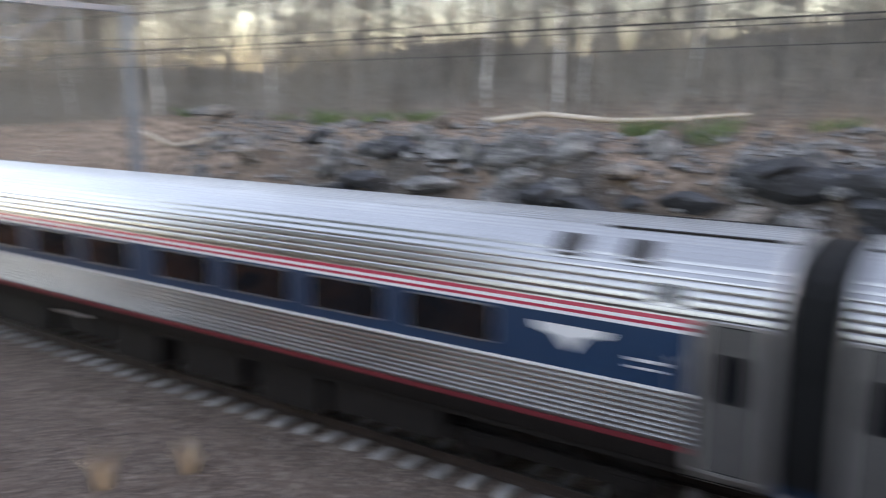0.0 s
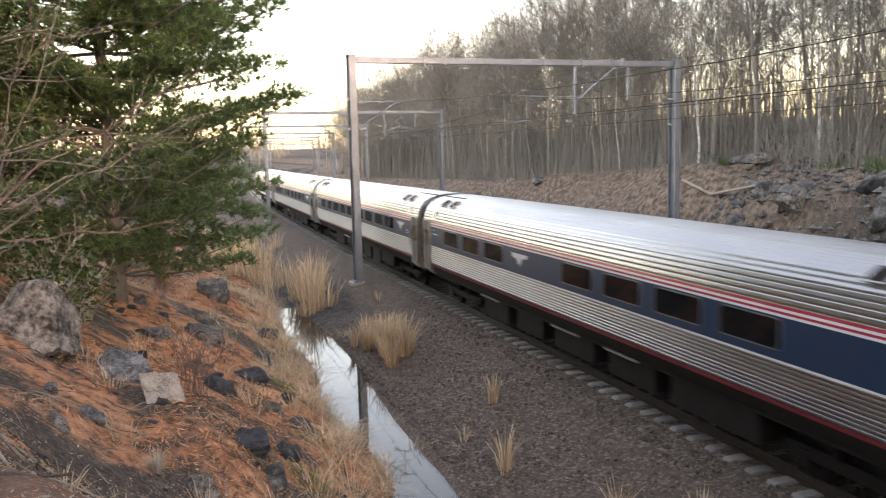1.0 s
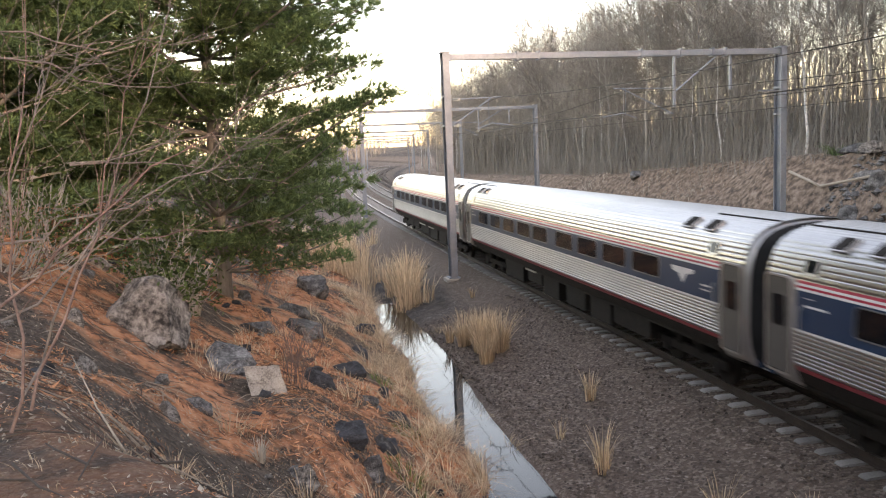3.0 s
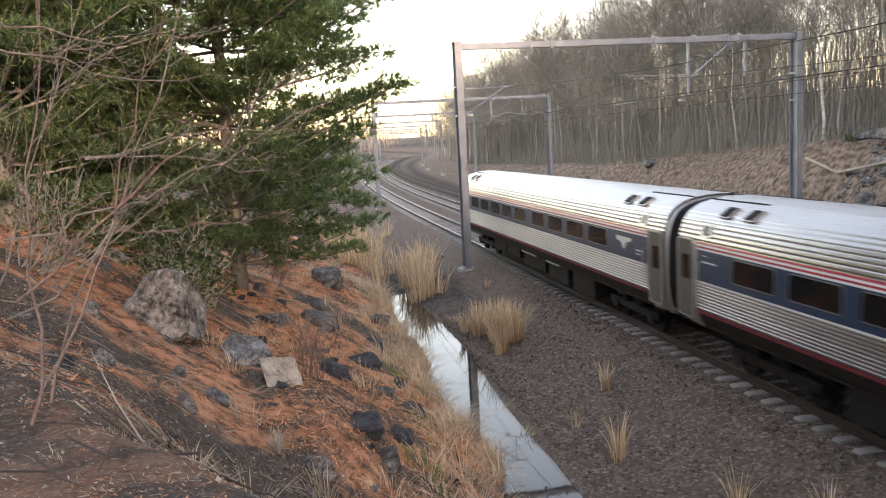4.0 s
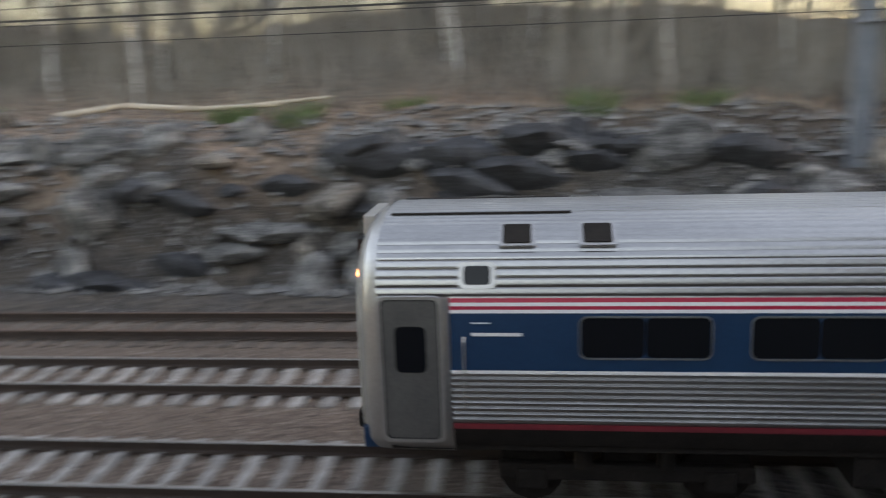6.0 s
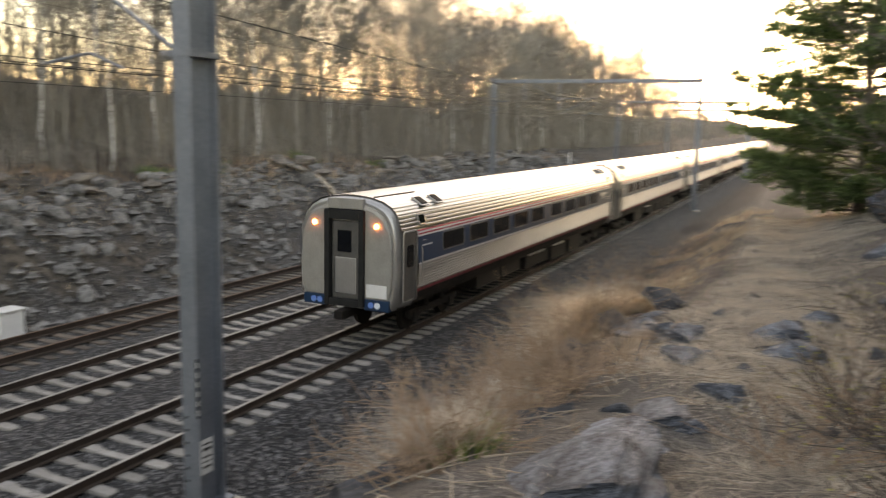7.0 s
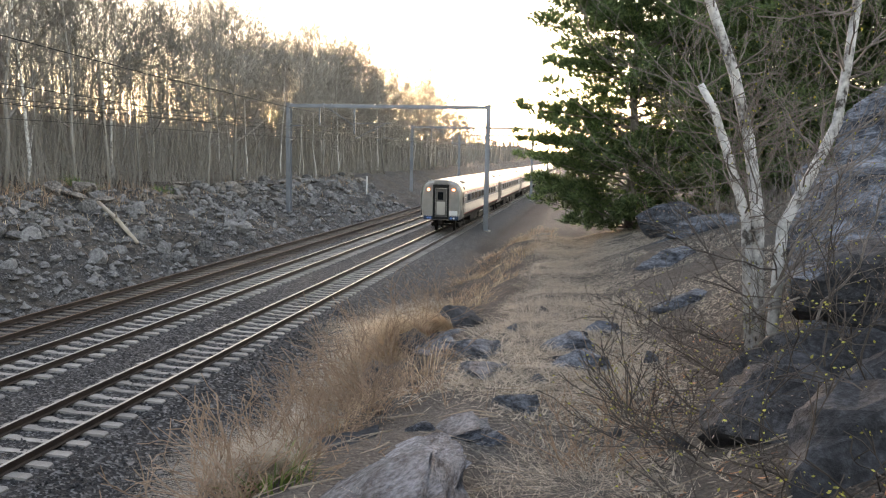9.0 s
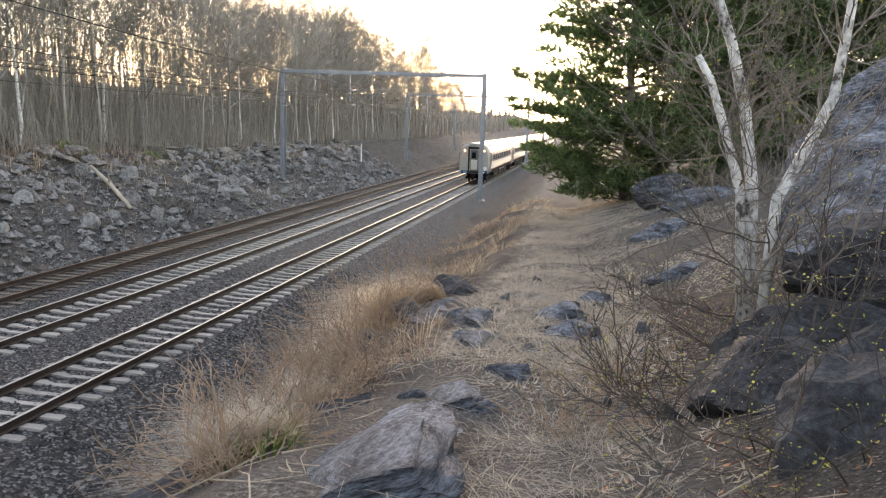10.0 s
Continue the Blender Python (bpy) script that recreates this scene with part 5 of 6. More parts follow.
grass_field("green_shoots", "fresh green grass shoots", np.array([(-16.0, 2.4), (-12.6, 2.2), (-45, 3.2), (5.30, 1.80), (5.40, 1.86), (-13.2, 1.9), (-20, 2.4)]), 60, 0.3, 0.3, (0.2, 0.9), 0.014, M_GREENGRASS, 9, "green grass")
litter("pine_litter", "orange-brown pine needles and dead leaves on the bank", -46, -6.5, -9, 3.9, 90000, 0.085, M_DEADLEAF, 11, lambda x, y: vnoise(x, y, 3.0) + 0.6 * vnoise(x, y, 1.0) + 0.3 * vnoise(x, y, 0.4) > 0.02 + 0.6 * np.clip((x + 12) / 4, 0, 1), 0.4)
def sticks(name, label, x0, x1, y0, y1, n, seed, mat, length=0.5):
    rs = np.random.RandomState(seed)
    bm = bmesh.new()
    for _ in range(n):
        x, y, a, L = rs.uniform(x0, x1), rs.uniform(y0, y1), rs.uniform(0, 6.28), length * rs.uniform(0.4, 1.8)
        pts = []
        for f in (-0.5, 0.0, 0.5):
            px, py = x + math.cos(a) * L * f + rs.normal(0, 0.03), y + math.sin(a) * L * f + rs.normal(0, 0.03)
            pts.append((px, py, ground_z(px, py) + 0.03 + abs(rs.normal(0, 0.03))))
        r = rs.uniform(0.003, 0.009)
        tube(bm, pts, [r, r * 0.8, r * 0.4], 4, False)
    return tagged(new(name, mesh_of(name, bm, mat)), label, "twigs", kind="stuff")


sticks("fallen_twigs", "pale fallen twigs strewn over the bank", -22, -4.6, -7, 2.6, 560, 41, M_LOGPALE, 0.36)
sticks("dark_twigs", "dark fallen twigs tangled over the bank", -18, -3.8, -6, 2.8, 700, 43, M_TWIGDARK, 0.4)
sticks("path_twigs", "pale fallen twigs strewn under the bushes", 2.5, 13, -5, 2.0, 260, 42, M_LOGPALE, 0.4)
litter("straw_litter", "flattened straw on the path", 4.8, 45, -5, 2.4, 48000, 0.085, M_GRASSPALE, 12, lambda x, y: (vnoise(x, y, 2.0) + 0.6 * vnoise(x, y, 0.7) > -0.15) & (y < np.interp(x, XS, CREST) + 0.3 - 0.9 * (x < 9.5)) & ((y > -1.5) | (x > 14)), 0.28)
litter("leaf_litter", "curled dead leaves under the bushes", 2.6, 14, -6, -0.5, 1500, 0.035, M_DEADLEAF, 13)
litter("bark_litter", "pale scraps of bark and straw on dark soil", -16, -3.6, -6, 2.8, 7000, 0.022, M_GRASSPALE, 14, lambda x, y: vnoise(x, y, 1.6) > -0.4, 0.5)
litter("soil_crumbs", "brown leaf scraps and crumbs on dark soil", -11, -3.0, -5, 2.0, 30000, 0.014, M_DEADLEAF, 15, lambda x, y: vnoise(x, y, 1.1) + 0.5 * vnoise(x, y, 0.3) > -0.1, 0.7)
litter("bark_chips", "pale chips of bark and curled dead leaves on dark soil", -12, -3.6, -5, 2.4, 2200, 0.026, M_GRASSPALE, 17, None, 1.3)
litter("fine_needles", "thin fallen pine needles matted on the bank", -34, -7, -8, 3.6, 120000, 0.06, M_GRASSRUST, 16, lambda x, y: vnoise(x, y, 2.2) + 0.6 * vnoise(x, y, 0.7) > -0.05, 0.16)


def lone_tuft(x, y, h, n, seed, mat=M_GRASS, label="upright tuft of dry straw grass on the ballast"):
    rs = np.random.RandomState(seed)
    a = rs.uniform(0, 6.283, n)
    r = 0.16 * h * np.sqrt(rs.rand(n))
    b = np.stack([np.cos(a) * r, np.sin(a) * r, np.zeros(n) - 0.03], -1)
    me = blades_mesh("grass_tuft", b, a, h * rs.uniform(0.5, 1.1, n), rs.uniform(0.05, 0.55, n), 0.018 * rs.uniform(0.6, 1.3, n), mat, rs)
    ob = tagged(new("grass_tuft", me), label, "grass tuft", "tufts on the ballast")
    ob.location = (x, y, ground_z(x, y))


for i, (x, y, h, n) in enumerate([(-26.0, 6.6, 1.65, 260), (-25.4, 7.1, 1.6, 240), (-27.2, 6.3, 1.4, 200), (-26.8, 7.0, 1.4, 180), (-24.6, 6.4, 1.3, 150), (-28.0, 5.95, 0.9, 70), (-19.1, 7.69, 0.85, 70), (-15.4, 6.45, 1.05, 60), (-15.1, 6.3, 0.5, 25), (-12.2, 7.3, 0.95, 50), (-11.1, 8.25, 0.75, 40), (-17.4, 6.25, 0.6, 18), (-39.5, 6.6, 0.9, 60), (-34.0, 8.3, 0.6, 30)]):
    lone_tuft(x, y, h, n, 100 + i)


lone_tuft(-19.8, -2.0, 0.95, 130, 91, M_GRASSPALE, "bleached grass tuft on the needle bank")
lone_tuft(-11.2, -0.4, 0.4, 60, 92, M_GRASSPALE, "bleached grass tuft on the needle bank")

# ---- ditch water ----
def make_water():
    xs = np.arange(-37.5, 3, 0.5)
    left = np.interp(xs, [-39, -31, -27, -20, -15, -8, 3], [4.6, 4.2, 4.8, 4.0, 4.1, 4.1, 4.4]) + 0.12 * vnoise(xs, 0 * xs, 1.3)
    right = np.interp(xs, [-39, -29, -23, -17, -13, -8, 3], [5.0, 5.6, 5.5, 5.4, 5.3, 5.3, 5.3]) + 0.1 * vnoise(xs, 0 * xs + 9, 0.9)
    bm = bmesh.new()
    a = [bm.verts.new((x, y, -1.22)) for x, y in zip(xs, left - 0.6)]
    b = [bm.verts.new((x, y, -1.22)) for x, y in zip(xs, right + 0.8)]
    for k in range(len(xs) - 1):
        bm.faces.new((a[k], a[k + 1], b[k + 1], b[k]))
    tagged(new("water", mesh_of("water", bm, M_WATER)), "still ditch water reflecting the pale sky", "water", kind="structure")


make_water()

# ---- rocks ----
def rock_mesh(seed, mat, flat=1.0, cuts=18, level=4):
    """A broken stone: a ball cut by planes, with bedding ridges and pits."""
    rnd = random.Random(seed)
    bm = bmesh.new()
    bmesh.ops.create_icosphere(bm, subdivisions=level, radius=1.0)
    planes = []
    for _ in range(cuts):
        n = Vector((rnd.gauss(0, 1), rnd.gauss(0, 1), rnd.gauss(0, 0.8))).normalized()
        planes.append((n, rnd.uniform(0.46, 0.76)))
    off = Vector((seed * 3.1, seed * 1.7, 0))
    bed = Vector((rnd.gauss(0, 0.4), rnd.gauss(0, 0.4), 1)).normalized()
    for v in bm.verts:
        p = v.co.copy()
        for n, d in planes:
            s = p.dot(n) - d
            if s > 0:
                p -= n * s
        q = p + bed * (p.dot(bed) * 3.5)
        p *= 1.25 + 0.12 * noise.noise(p * 2.0 + off) + 0.1 * noise.noise(q * 2.6 + off) + 0.05 * noise.noise(q * 7 + off)
        v.co = Vector((p.x, p.y * 0.85, p.z * flat))
    return mesh_of("rock", bm, mat)


STONES = (("grey", M_ROCK), ("tan", M_ROCKTAN), ("dark", M_ROCKDARK), ("blue", M_ROCKBLUE))
ROCKS = {k: [rock_mesh(10 * i + s, m, fl) for s, fl in enumerate((0.75, 0.55, 0.9, 0.4))] for i, (k, m) in enumerate(STONES)}
FAR_ROCKS = {k: [rock_mesh(10 * i + s + 50, m, fl, 12, 2) for s, fl in enumerate((0.75, 0.55, 0.9, 0.4))] for i, (k, m) in enumerate(STONES)}


def rock(kind, i, x, y, size, turn, label, sink=0.25, tilt=0.0, z=None, group="", stretch=(1, 1, 1)):
    ob = new("rock", (FAR_ROCKS if y > 20 or size < 0.22 else ROCKS)[kind][i % 4])
    z = ground_z(x, y) if z is None else z
    ob.matrix_world = Matrix.Translation((x, y, z + size * (0.35 - sink))) @ Matrix.Rotation(turn, 4, "Z") @ Matrix.Rotation(tilt, 4, "Y") @ Matrix.Diagonal((size * stretch[0], size * stretch[1], size * stretch[2], 1))
    return tagged(ob, label, "rock", group)


BANK = "rocks on the needle bank"
for kd, i, x, y, s, tn, tl, lb in [
        ("tan", 2, -15.5, -2.4, 0.9, 0.9, 0.45, "large lichen-mottled boulder on pine needles"),
        ("grey", 3, -15.7, -1.1, 0.75, 0.2, 0.25, "grey ledge rock half buried in needles"),
        ("tan", 2, -13.7, -3.2, 0.2, 0.5, 0, "small pale stone on the bank"),
        ("tan", 3, -22.4, -3.0, 0.5, 2.0, 0.5, "tan slab stone under the pine"),
        ("dark", 1, -19.9, 1.6, 0.44, 0.8, 0.2, "dark wet rock at the ditch edge"),
        ("grey", 0, -12.6, 1.3, 0.31, 0.1, 0.1, "grey rock at the ditch edge"),
        ("dark", 3, -28.0, 2.9, 0.61, 2.2, 0.1, "dark wet rock at the ditch edge"),
        ("grey", 2, -31.5, 1.3, 0.7, 1.4, 0.2, "grey rock among dead ferns"),
        ("dark", 0, -24.0, 2.3, 0.41, 0.7, 0.1, "dark wet rock at the ditch edge"),
        ("dark", 2, -17.0, 2.4, 0.34, 0.3, 0.1, "dark wet rock at the ditch edge"),
        ("grey", 1, -26.0, 0.5, 0.55, 1.9, 0.2, "grey rock among dead ferns"),
        ("grey", 3, -20.5, -0.6, 0.6, 2.7, 0.2, "grey ledge rock half buried in needles"),
        ("dark", 0, -16.9, 0.75, 0.4, 1.1, 0.1, "dark rock behind a rusty clump of stems"),
        ("dark", 1, -13.3, 1.05, 0.42, 0.4, 0.1, "dark rock breaking through the needles"),
        ("grey", 3, -22.8, 0.7, 0.7, 0.9, 0.3, "grey ledge rock half buried in needles"),
        ("dark", 3, -14.0, 1.7, 0.41, 2.4, 0.1, "dark wet rock at the ditch edge")]:
    rock(kd, i, x, y, s, tn, lb, tilt=tl, group=BANK)
M_SANDSTONE = tinted(mottled("pale_weathered_stone", [(0.38, (0.12, 0.1, 0.08)), (0.5, (0.36, 0.31, 0.26)), (0.66, (0.52, 0.46, 0.39))], 3, 20, 0.9, 0, 0.8, 0.03), 0.1)


def split_block(x, y, size, turn, tilt, label):
    """A flat block split off the ledge: a slab with broken corners and worn edges."""
    bm = bmesh.new()
    box(bm, -0.62, 0.62, -0.5, 0.5, -0.22, 0.22)
    rnd = random.Random(12)
    for v in bm.verts:
        v.co += Vector((rnd.uniform(-0.24, 0.24), rnd.uniform(-0.2, 0.2), rnd.uniform(-0.1, 0.1)))
    bmesh.ops.subdivide_edges(bm, edges=bm.edges[:], cuts=5, use_grid_fill=True)
    for v in bm.verts:
        v.co += Vector((1, 0.6, 0.8)) * 0.035 * noise.noise(v.co * 4.0) + v.co * 0.05 * noise.noise(v.co * 9.0)
    ob = new("rock", mesh_of("rock", bm, M_SANDSTONE))
    ob.matrix_world = Matrix.Translation((x, y, ground_z(x, y) + 0.16 * size)) @ Matrix.Rotation(turn, 4, "Z") @ Matrix.Rotation(tilt, 4, "Y") @ Matrix.Diagonal((size, size, size, 1))
    tagged(ob, label, "rock", BANK)


split_block(-14.5, -0.32, 0.52, 0.35, 1.0, "pale tilted flat block of split stone on the bank")
PATHR = "rocks beside the path"
for kd, i, x, y, s, tn, tl, lb in [
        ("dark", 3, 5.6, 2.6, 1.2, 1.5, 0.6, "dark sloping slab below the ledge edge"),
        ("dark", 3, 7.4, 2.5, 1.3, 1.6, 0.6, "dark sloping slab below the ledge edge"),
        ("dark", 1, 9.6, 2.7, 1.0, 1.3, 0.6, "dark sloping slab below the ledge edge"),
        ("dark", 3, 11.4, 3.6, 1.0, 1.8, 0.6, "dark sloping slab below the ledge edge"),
                ("blue", 3, 13.2, 0.1, 0.7, 1.4, 0.1, "flat pale rock in the trampled grass"),
        ("blue", 3, 11.2, -0.2, 0.6, 2.0, 0.1, "flat pale rock in the trampled grass"),
        ("blue", 3, 15.4, -0.6, 0.5, 2.4, 0.1, "flat pale rock in the trampled grass"),
        ("blue", 1, 13.6, 1.75, 0.9, 0.25, 0.35, "grey rock step below the path"),
        ("blue", 0, 15.0, 2.2, 0.9, 1.0, 0.3, "grey rock step below the path"),
        ("dark", 2, 16.6, 2.8, 1.1, 0.4, 0.1, "dark rock step below the path"),
        ("dark", 0, 18.6, 3.1, 1.1, 1.0, 0.3, "dark rock step below the path"),
        ("dark", 2, 21.0, 3.2, 1.0, 2.0, 0.2, "dark rock step below the path"),
                ("blue", 3, 24.5, -2.6, 1.3, 0.2, 0.1, "flat grey boulder beside the path"),
        ("blue", 1, 29.5, -4.6, 1.4, 2.0, 0.1, "rounded grey boulder beside the path"),
        ("blue", 3, 17.5, -2.3, 0.8, 0.7, 0.1, "flat grey boulder beside the path")]:
    rock(kd, i, x, y, s, tn, lb, sink=0.8 if "sloping" in lb and "dark" not in lb else 0.6 if "slab" in lb else 0.85 if "step" in lb else 0.5, tilt=tl, group=PATHR)
for kd, i, x, y, z, s, tn, tl, st, lb in [
        ("blue", 3, 4.35, 0.98, 3.86, 1.0, 1.4, 0.3, (0.8, 1.35, 0.45), "long sloping grey slab at the edge of the ledge"),
        ("blue", 1, 5.9, 1.1, 3.5, 0.95, 1.3, 0.36, (0.85, 1.35, 0.4), "sloping grey slab at the edge of the ledge"),
        ("blue", 3, 7.3, 1.05, 3.2, 0.9, 1.45, 0.36, (0.85, 1.2, 0.5), "sloping grey slab at the edge of the ledge"),
        ("blue", 0, 6.6, 1.75, 2.95, 0.7, 1.2, 0.5, (0.8, 1.5, 0.5), "sloping grey slab at the edge of the ledge"),
        ("blue", 0, 8.5, 0.35, 3.32, 0.3, 0.4, 0.1, (1.0, 0.9, 0.95), "pale knob of rock at the path edge"),
        ("blue", 0, 10.6, 1.05, 3.02, 0.6, 0.1, 0.25, (1.6, 0.75, 0.75), "grey rock face breaking the path edge"),
        ("blue", 0, 12.3, 1.35, 2.9, 0.55, 0.3, 0.2, (1.5, 0.8, 0.9), "grey rock face breaking the path edge"),
        ("dark", 2, 16.3, 2.4, 2.55, 0.62, 0.3, 0.1, (1, 1, 1), "dark upright rock at the foot of the path edge"),
        ("blue", 0, 33.0, -3.6, 3.7, 1.25, 1.0, 0.1, (1.0, 1.0, 1.0), "rounded grey boulder beside the path"),
        ("blue", 3, 30.0, -3.3, 3.05, 1.0, 0.6, 0.1, (1, 1, 0.9), "flat grey boulder beside the path"),
        # near-black stone here: shade below bushes and birches is put into the colour
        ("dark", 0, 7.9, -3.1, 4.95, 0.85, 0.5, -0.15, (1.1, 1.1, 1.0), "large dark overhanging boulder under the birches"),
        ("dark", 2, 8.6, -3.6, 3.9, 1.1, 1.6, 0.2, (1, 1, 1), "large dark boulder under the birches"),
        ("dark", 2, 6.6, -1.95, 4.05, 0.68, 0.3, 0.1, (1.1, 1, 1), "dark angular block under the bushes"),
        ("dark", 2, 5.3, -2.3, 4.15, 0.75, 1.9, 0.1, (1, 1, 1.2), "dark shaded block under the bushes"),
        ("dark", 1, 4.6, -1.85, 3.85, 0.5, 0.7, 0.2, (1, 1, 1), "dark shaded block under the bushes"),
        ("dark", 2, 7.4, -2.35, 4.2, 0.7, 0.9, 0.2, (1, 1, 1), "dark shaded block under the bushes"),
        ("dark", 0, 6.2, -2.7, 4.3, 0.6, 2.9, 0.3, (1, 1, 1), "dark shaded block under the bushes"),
        ("blue", 0, 11.5, -4.6, 4.9, 1.9, 2.2, 0.2, (1, 1, 1.2), "great grey outcrop on the hillside"),
        ("blue", 2, 13.5, -5.4, 5.2, 2.2, 0.9, 0.1, (1, 1, 1), "great grey outcrop on the hillside"),
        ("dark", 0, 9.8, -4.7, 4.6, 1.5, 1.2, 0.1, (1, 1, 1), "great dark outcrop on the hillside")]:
    rock(kd, i, x, y, s, tn, lb, sink=0.35, tilt=tl, z=z, group=PATHR, stretch=st)


def far_rocks():
    rnd = random.Random(4)
    for i in range(70):
        x = rnd.uniform(-44, 18)
        f = rnd.random() ** 1.3
        y = np.interp(x, FX, FOOT) + (np.interp(x, FX, FCREST) - np.interp(x, FX, FOOT)) * f * 0.75 + 0.2
        s = rnd.uniform(0.4, 1.0) * (1.5 if f < 0.4 and x > -36 else 0.9)
        kd = rnd.choice(["grey", "grey", "grey", "dark", "tan"])
        rock(kd, rnd.randrange(4), x, y + float(bend(x)), s, rnd.uniform(0, 6.28), {"grey": "grey blasted rock in the cutting wall", "dark": "dark blasted rock in the cutting wall", "tan": "tan blasted rock in the cutting wall"}[kd], 0.3, rnd.uniform(-0.3, 0.3), group="rocks of the far cutting")
    for i in range(85):
        x = rnd.uniform(-31, 16)
        y = np.interp(x, FX, FOOT) + rnd.uniform(0.0, 2.6)
        kd = rnd.choice(["grey", "dark", "dark"])
        rock(kd, rnd.randrange(3), x, y, rnd.uniform(0.55, 1.05), rnd.uniform(-0.4, 0.4), "great blasted block in the cutting wall", 0.35, rnd.uniform(-0.2, 0.2), group="rocks of the far cutting", stretch=(rnd.uniform(1.2, 2.2), 1, rnd.uniform(0.7, 1.1)))
    # broken rock of the rubble slope, joined: past counting
    V, F, o = [], [], 0
    src = []
    for me in FAR_ROCKS["grey"] + FAR_ROCKS["dark"] + FAR_ROCKS["tan"]:
        v = np.empty(len(me.vertices) * 3)
        me.vertices.foreach_get("co", v)
        src.append((v.reshape(-1, 3), [tuple(q.vertices) for q in me.polygons]))
    for i in range(520):
        x = rnd.uniform(18, 105)
        f = rnd.random() ** 0.7
        y = np.interp(x, FX, FOOT) + (np.interp(x, FX, FCREST) - np.interp(x, FX, FOOT)) * f
        s = rnd.uniform(0.18, 0.45) * (1.6 if rnd.random() < 0.15 else 1)
        v, fc = src[(0, 1, 2, 4, 6, 8, 10)[i % 7]]
        R = (Matrix.Rotation(rnd.uniform(0, 6.28), 3, "Z") @ Matrix.Rotation(rnd.uniform(-0.4, 0.4), 3, "Y"))
        V.append(v @ np.array(R).T * s * np.array((rnd.uniform(0.8, 1.7), 1, 1)) + (x, y, ground_z(x, y) + 0.05 * s))
        F += [tuple(q + o for q in t) for t in fc]
        o += len(v)
    me = bpy.data.meshes.new("broken_rock")
    me.from_pydata(np.concatenate(V).tolist(), [], F)
    me.materials.append(M_RUBBLE)
    tagged(new("broken_rock", me), "broken grey and tan rock strewn over the rubble slope", "broken rock", kind="stuff")
    for i in range(60):
        x = rnd.uniform(20, 110)
        y = np.interp(x, FX, FCREST) + rnd.uniform(-1.8, 0.8)
        rock("tan" if rnd.random() < 0.6 else "grey", rnd.randrange(4), x, y + float(bend(x)), rnd.uniform(0.28, 0.8), rnd.uniform(0, 6.28), "pale broken rock along the crest", 0.15, rnd.uniform(-0.3, 0.3), group="boulders on the crest", stretch=(rnd.uniform(1, 1.9), 1, 0.8))
    for x, y, s, kd in ((-21.3, 30.6, 0.8, "tan"), (-40.7, 34.4, 1.0, "tan"), (-38.5, 35.2, 0.9, "tan"), (-43.5, 35.0, 0.9, "grey"), (-70.0, 33.2, 0.9, "grey"), (-33.0, 30.0, 1.1, "tan"), (-46.5, 36.5, 0.8, "tan"), (-19, 32.6, 0.6, "tan"), (-11.6, 27.6, 0.8, "tan"), (39.65, 31.2, 0.5, "tan"), (45.5, 31.2, 0.9, "tan"), (68.0, 31.9, 1.0, "tan")):
        rock(kd, rnd.randrange(4), x, y, s, rnd.uniform(0, 6.28), "pale boulder on the crest of the cutting", 0.15, group="boulders on the crest")
    # small rubble that nobody could count
    bm = bmesh.new()
    vs, fs = [], []
    octa = [(1, 0, 0), (-1, 0, 0), (0, 1, 0), (0, -1, 0), (0, 0, 1), (0, 0, -1)]
    faces = [(0, 2, 4), (2, 1, 4), (1, 3, 4), (3, 0, 4), (2, 0, 5), (1, 2, 5), (3, 1, 5), (0, 3, 5)]
    bm.free()
    rs = np.random.RandomState(2)
    n = 11000
    x = rs.uniform(-42, 100, n)
    f = rs.rand(n)
    y = np.interp(x, FX, FOOT) - 0.8 + (np.interp(x, FX, FCREST) - np.interp(x, FX, FOOT) + 1.2) * f + bend(x)
    z = land(x, y)
    s = 0.05 + 0.28 * rs.rand(n) ** 3
    for k in range(n):
        o = len(vs)
        a = rs.uniform(0, 6.28)
        ca, sa = math.cos(a), math.sin(a)
        for p in octa:
            q = [p[j] * s[k] * rs.uniform(0.6, 1.3) for j in range(3)]
            vs.append((x[k] + q[0] * ca - q[1] * sa, y[k] + q[0] * sa + q[1] * ca, z[k] + q[2] * 0.7 + s[k] * 0.2))
        fs += [tuple(o + j for j in t) for t in faces]
    me = bpy.data.meshes.new("rubble")
    me.from_pydata(vs, [], fs)
    me.materials.append(M_RUBBLE)
    tagged(new("rubble", me), "loose grey and tan rubble on the far slopes", "rubble", kind="stuff")
    # ballast stones lying proud on the near shoulder
    vs, fs = [], []
    n = 24000
    x, y = rs.uniform(-32, 32, n), 5.5 + 15 * rs.rand(n) ** 1.5
    z = land(x, y)
    s = 0.025 + 0.035 * rs.rand(n)
    for k in range(n):
        o = len(vs)
        for p in octa:
            vs.append((x[k] + p[0] * s[k] * rs.uniform(0.6, 1.3), y[k] + p[1] * s[k] * rs.uniform(0.6, 1.3), z[k] + p[2] * s[k] * 0.7 + 0.008))
        fs += [tuple(o + j for j in t) for t in faces]
    me = bpy.data.meshes.new("ballast_stones")
    me.from_pydata(vs, [], fs)
    me.materials.append(M_BALLAST)
    me.materials.append(M_BALLASTBACKLIT)
    # stones towards the sun get the darker copy: their shadowed sides as colour
    me.polygons.foreach_set("material_index", np.repeat((x + 4 * vnoise(x, y, 2.0) > 3).astype(int), len(faces)).tolist())
    tagged(new("ballast_stones", me), "crushed brown ballast stones, coloured dark grey where backlit", "ballast", kind="stuff")


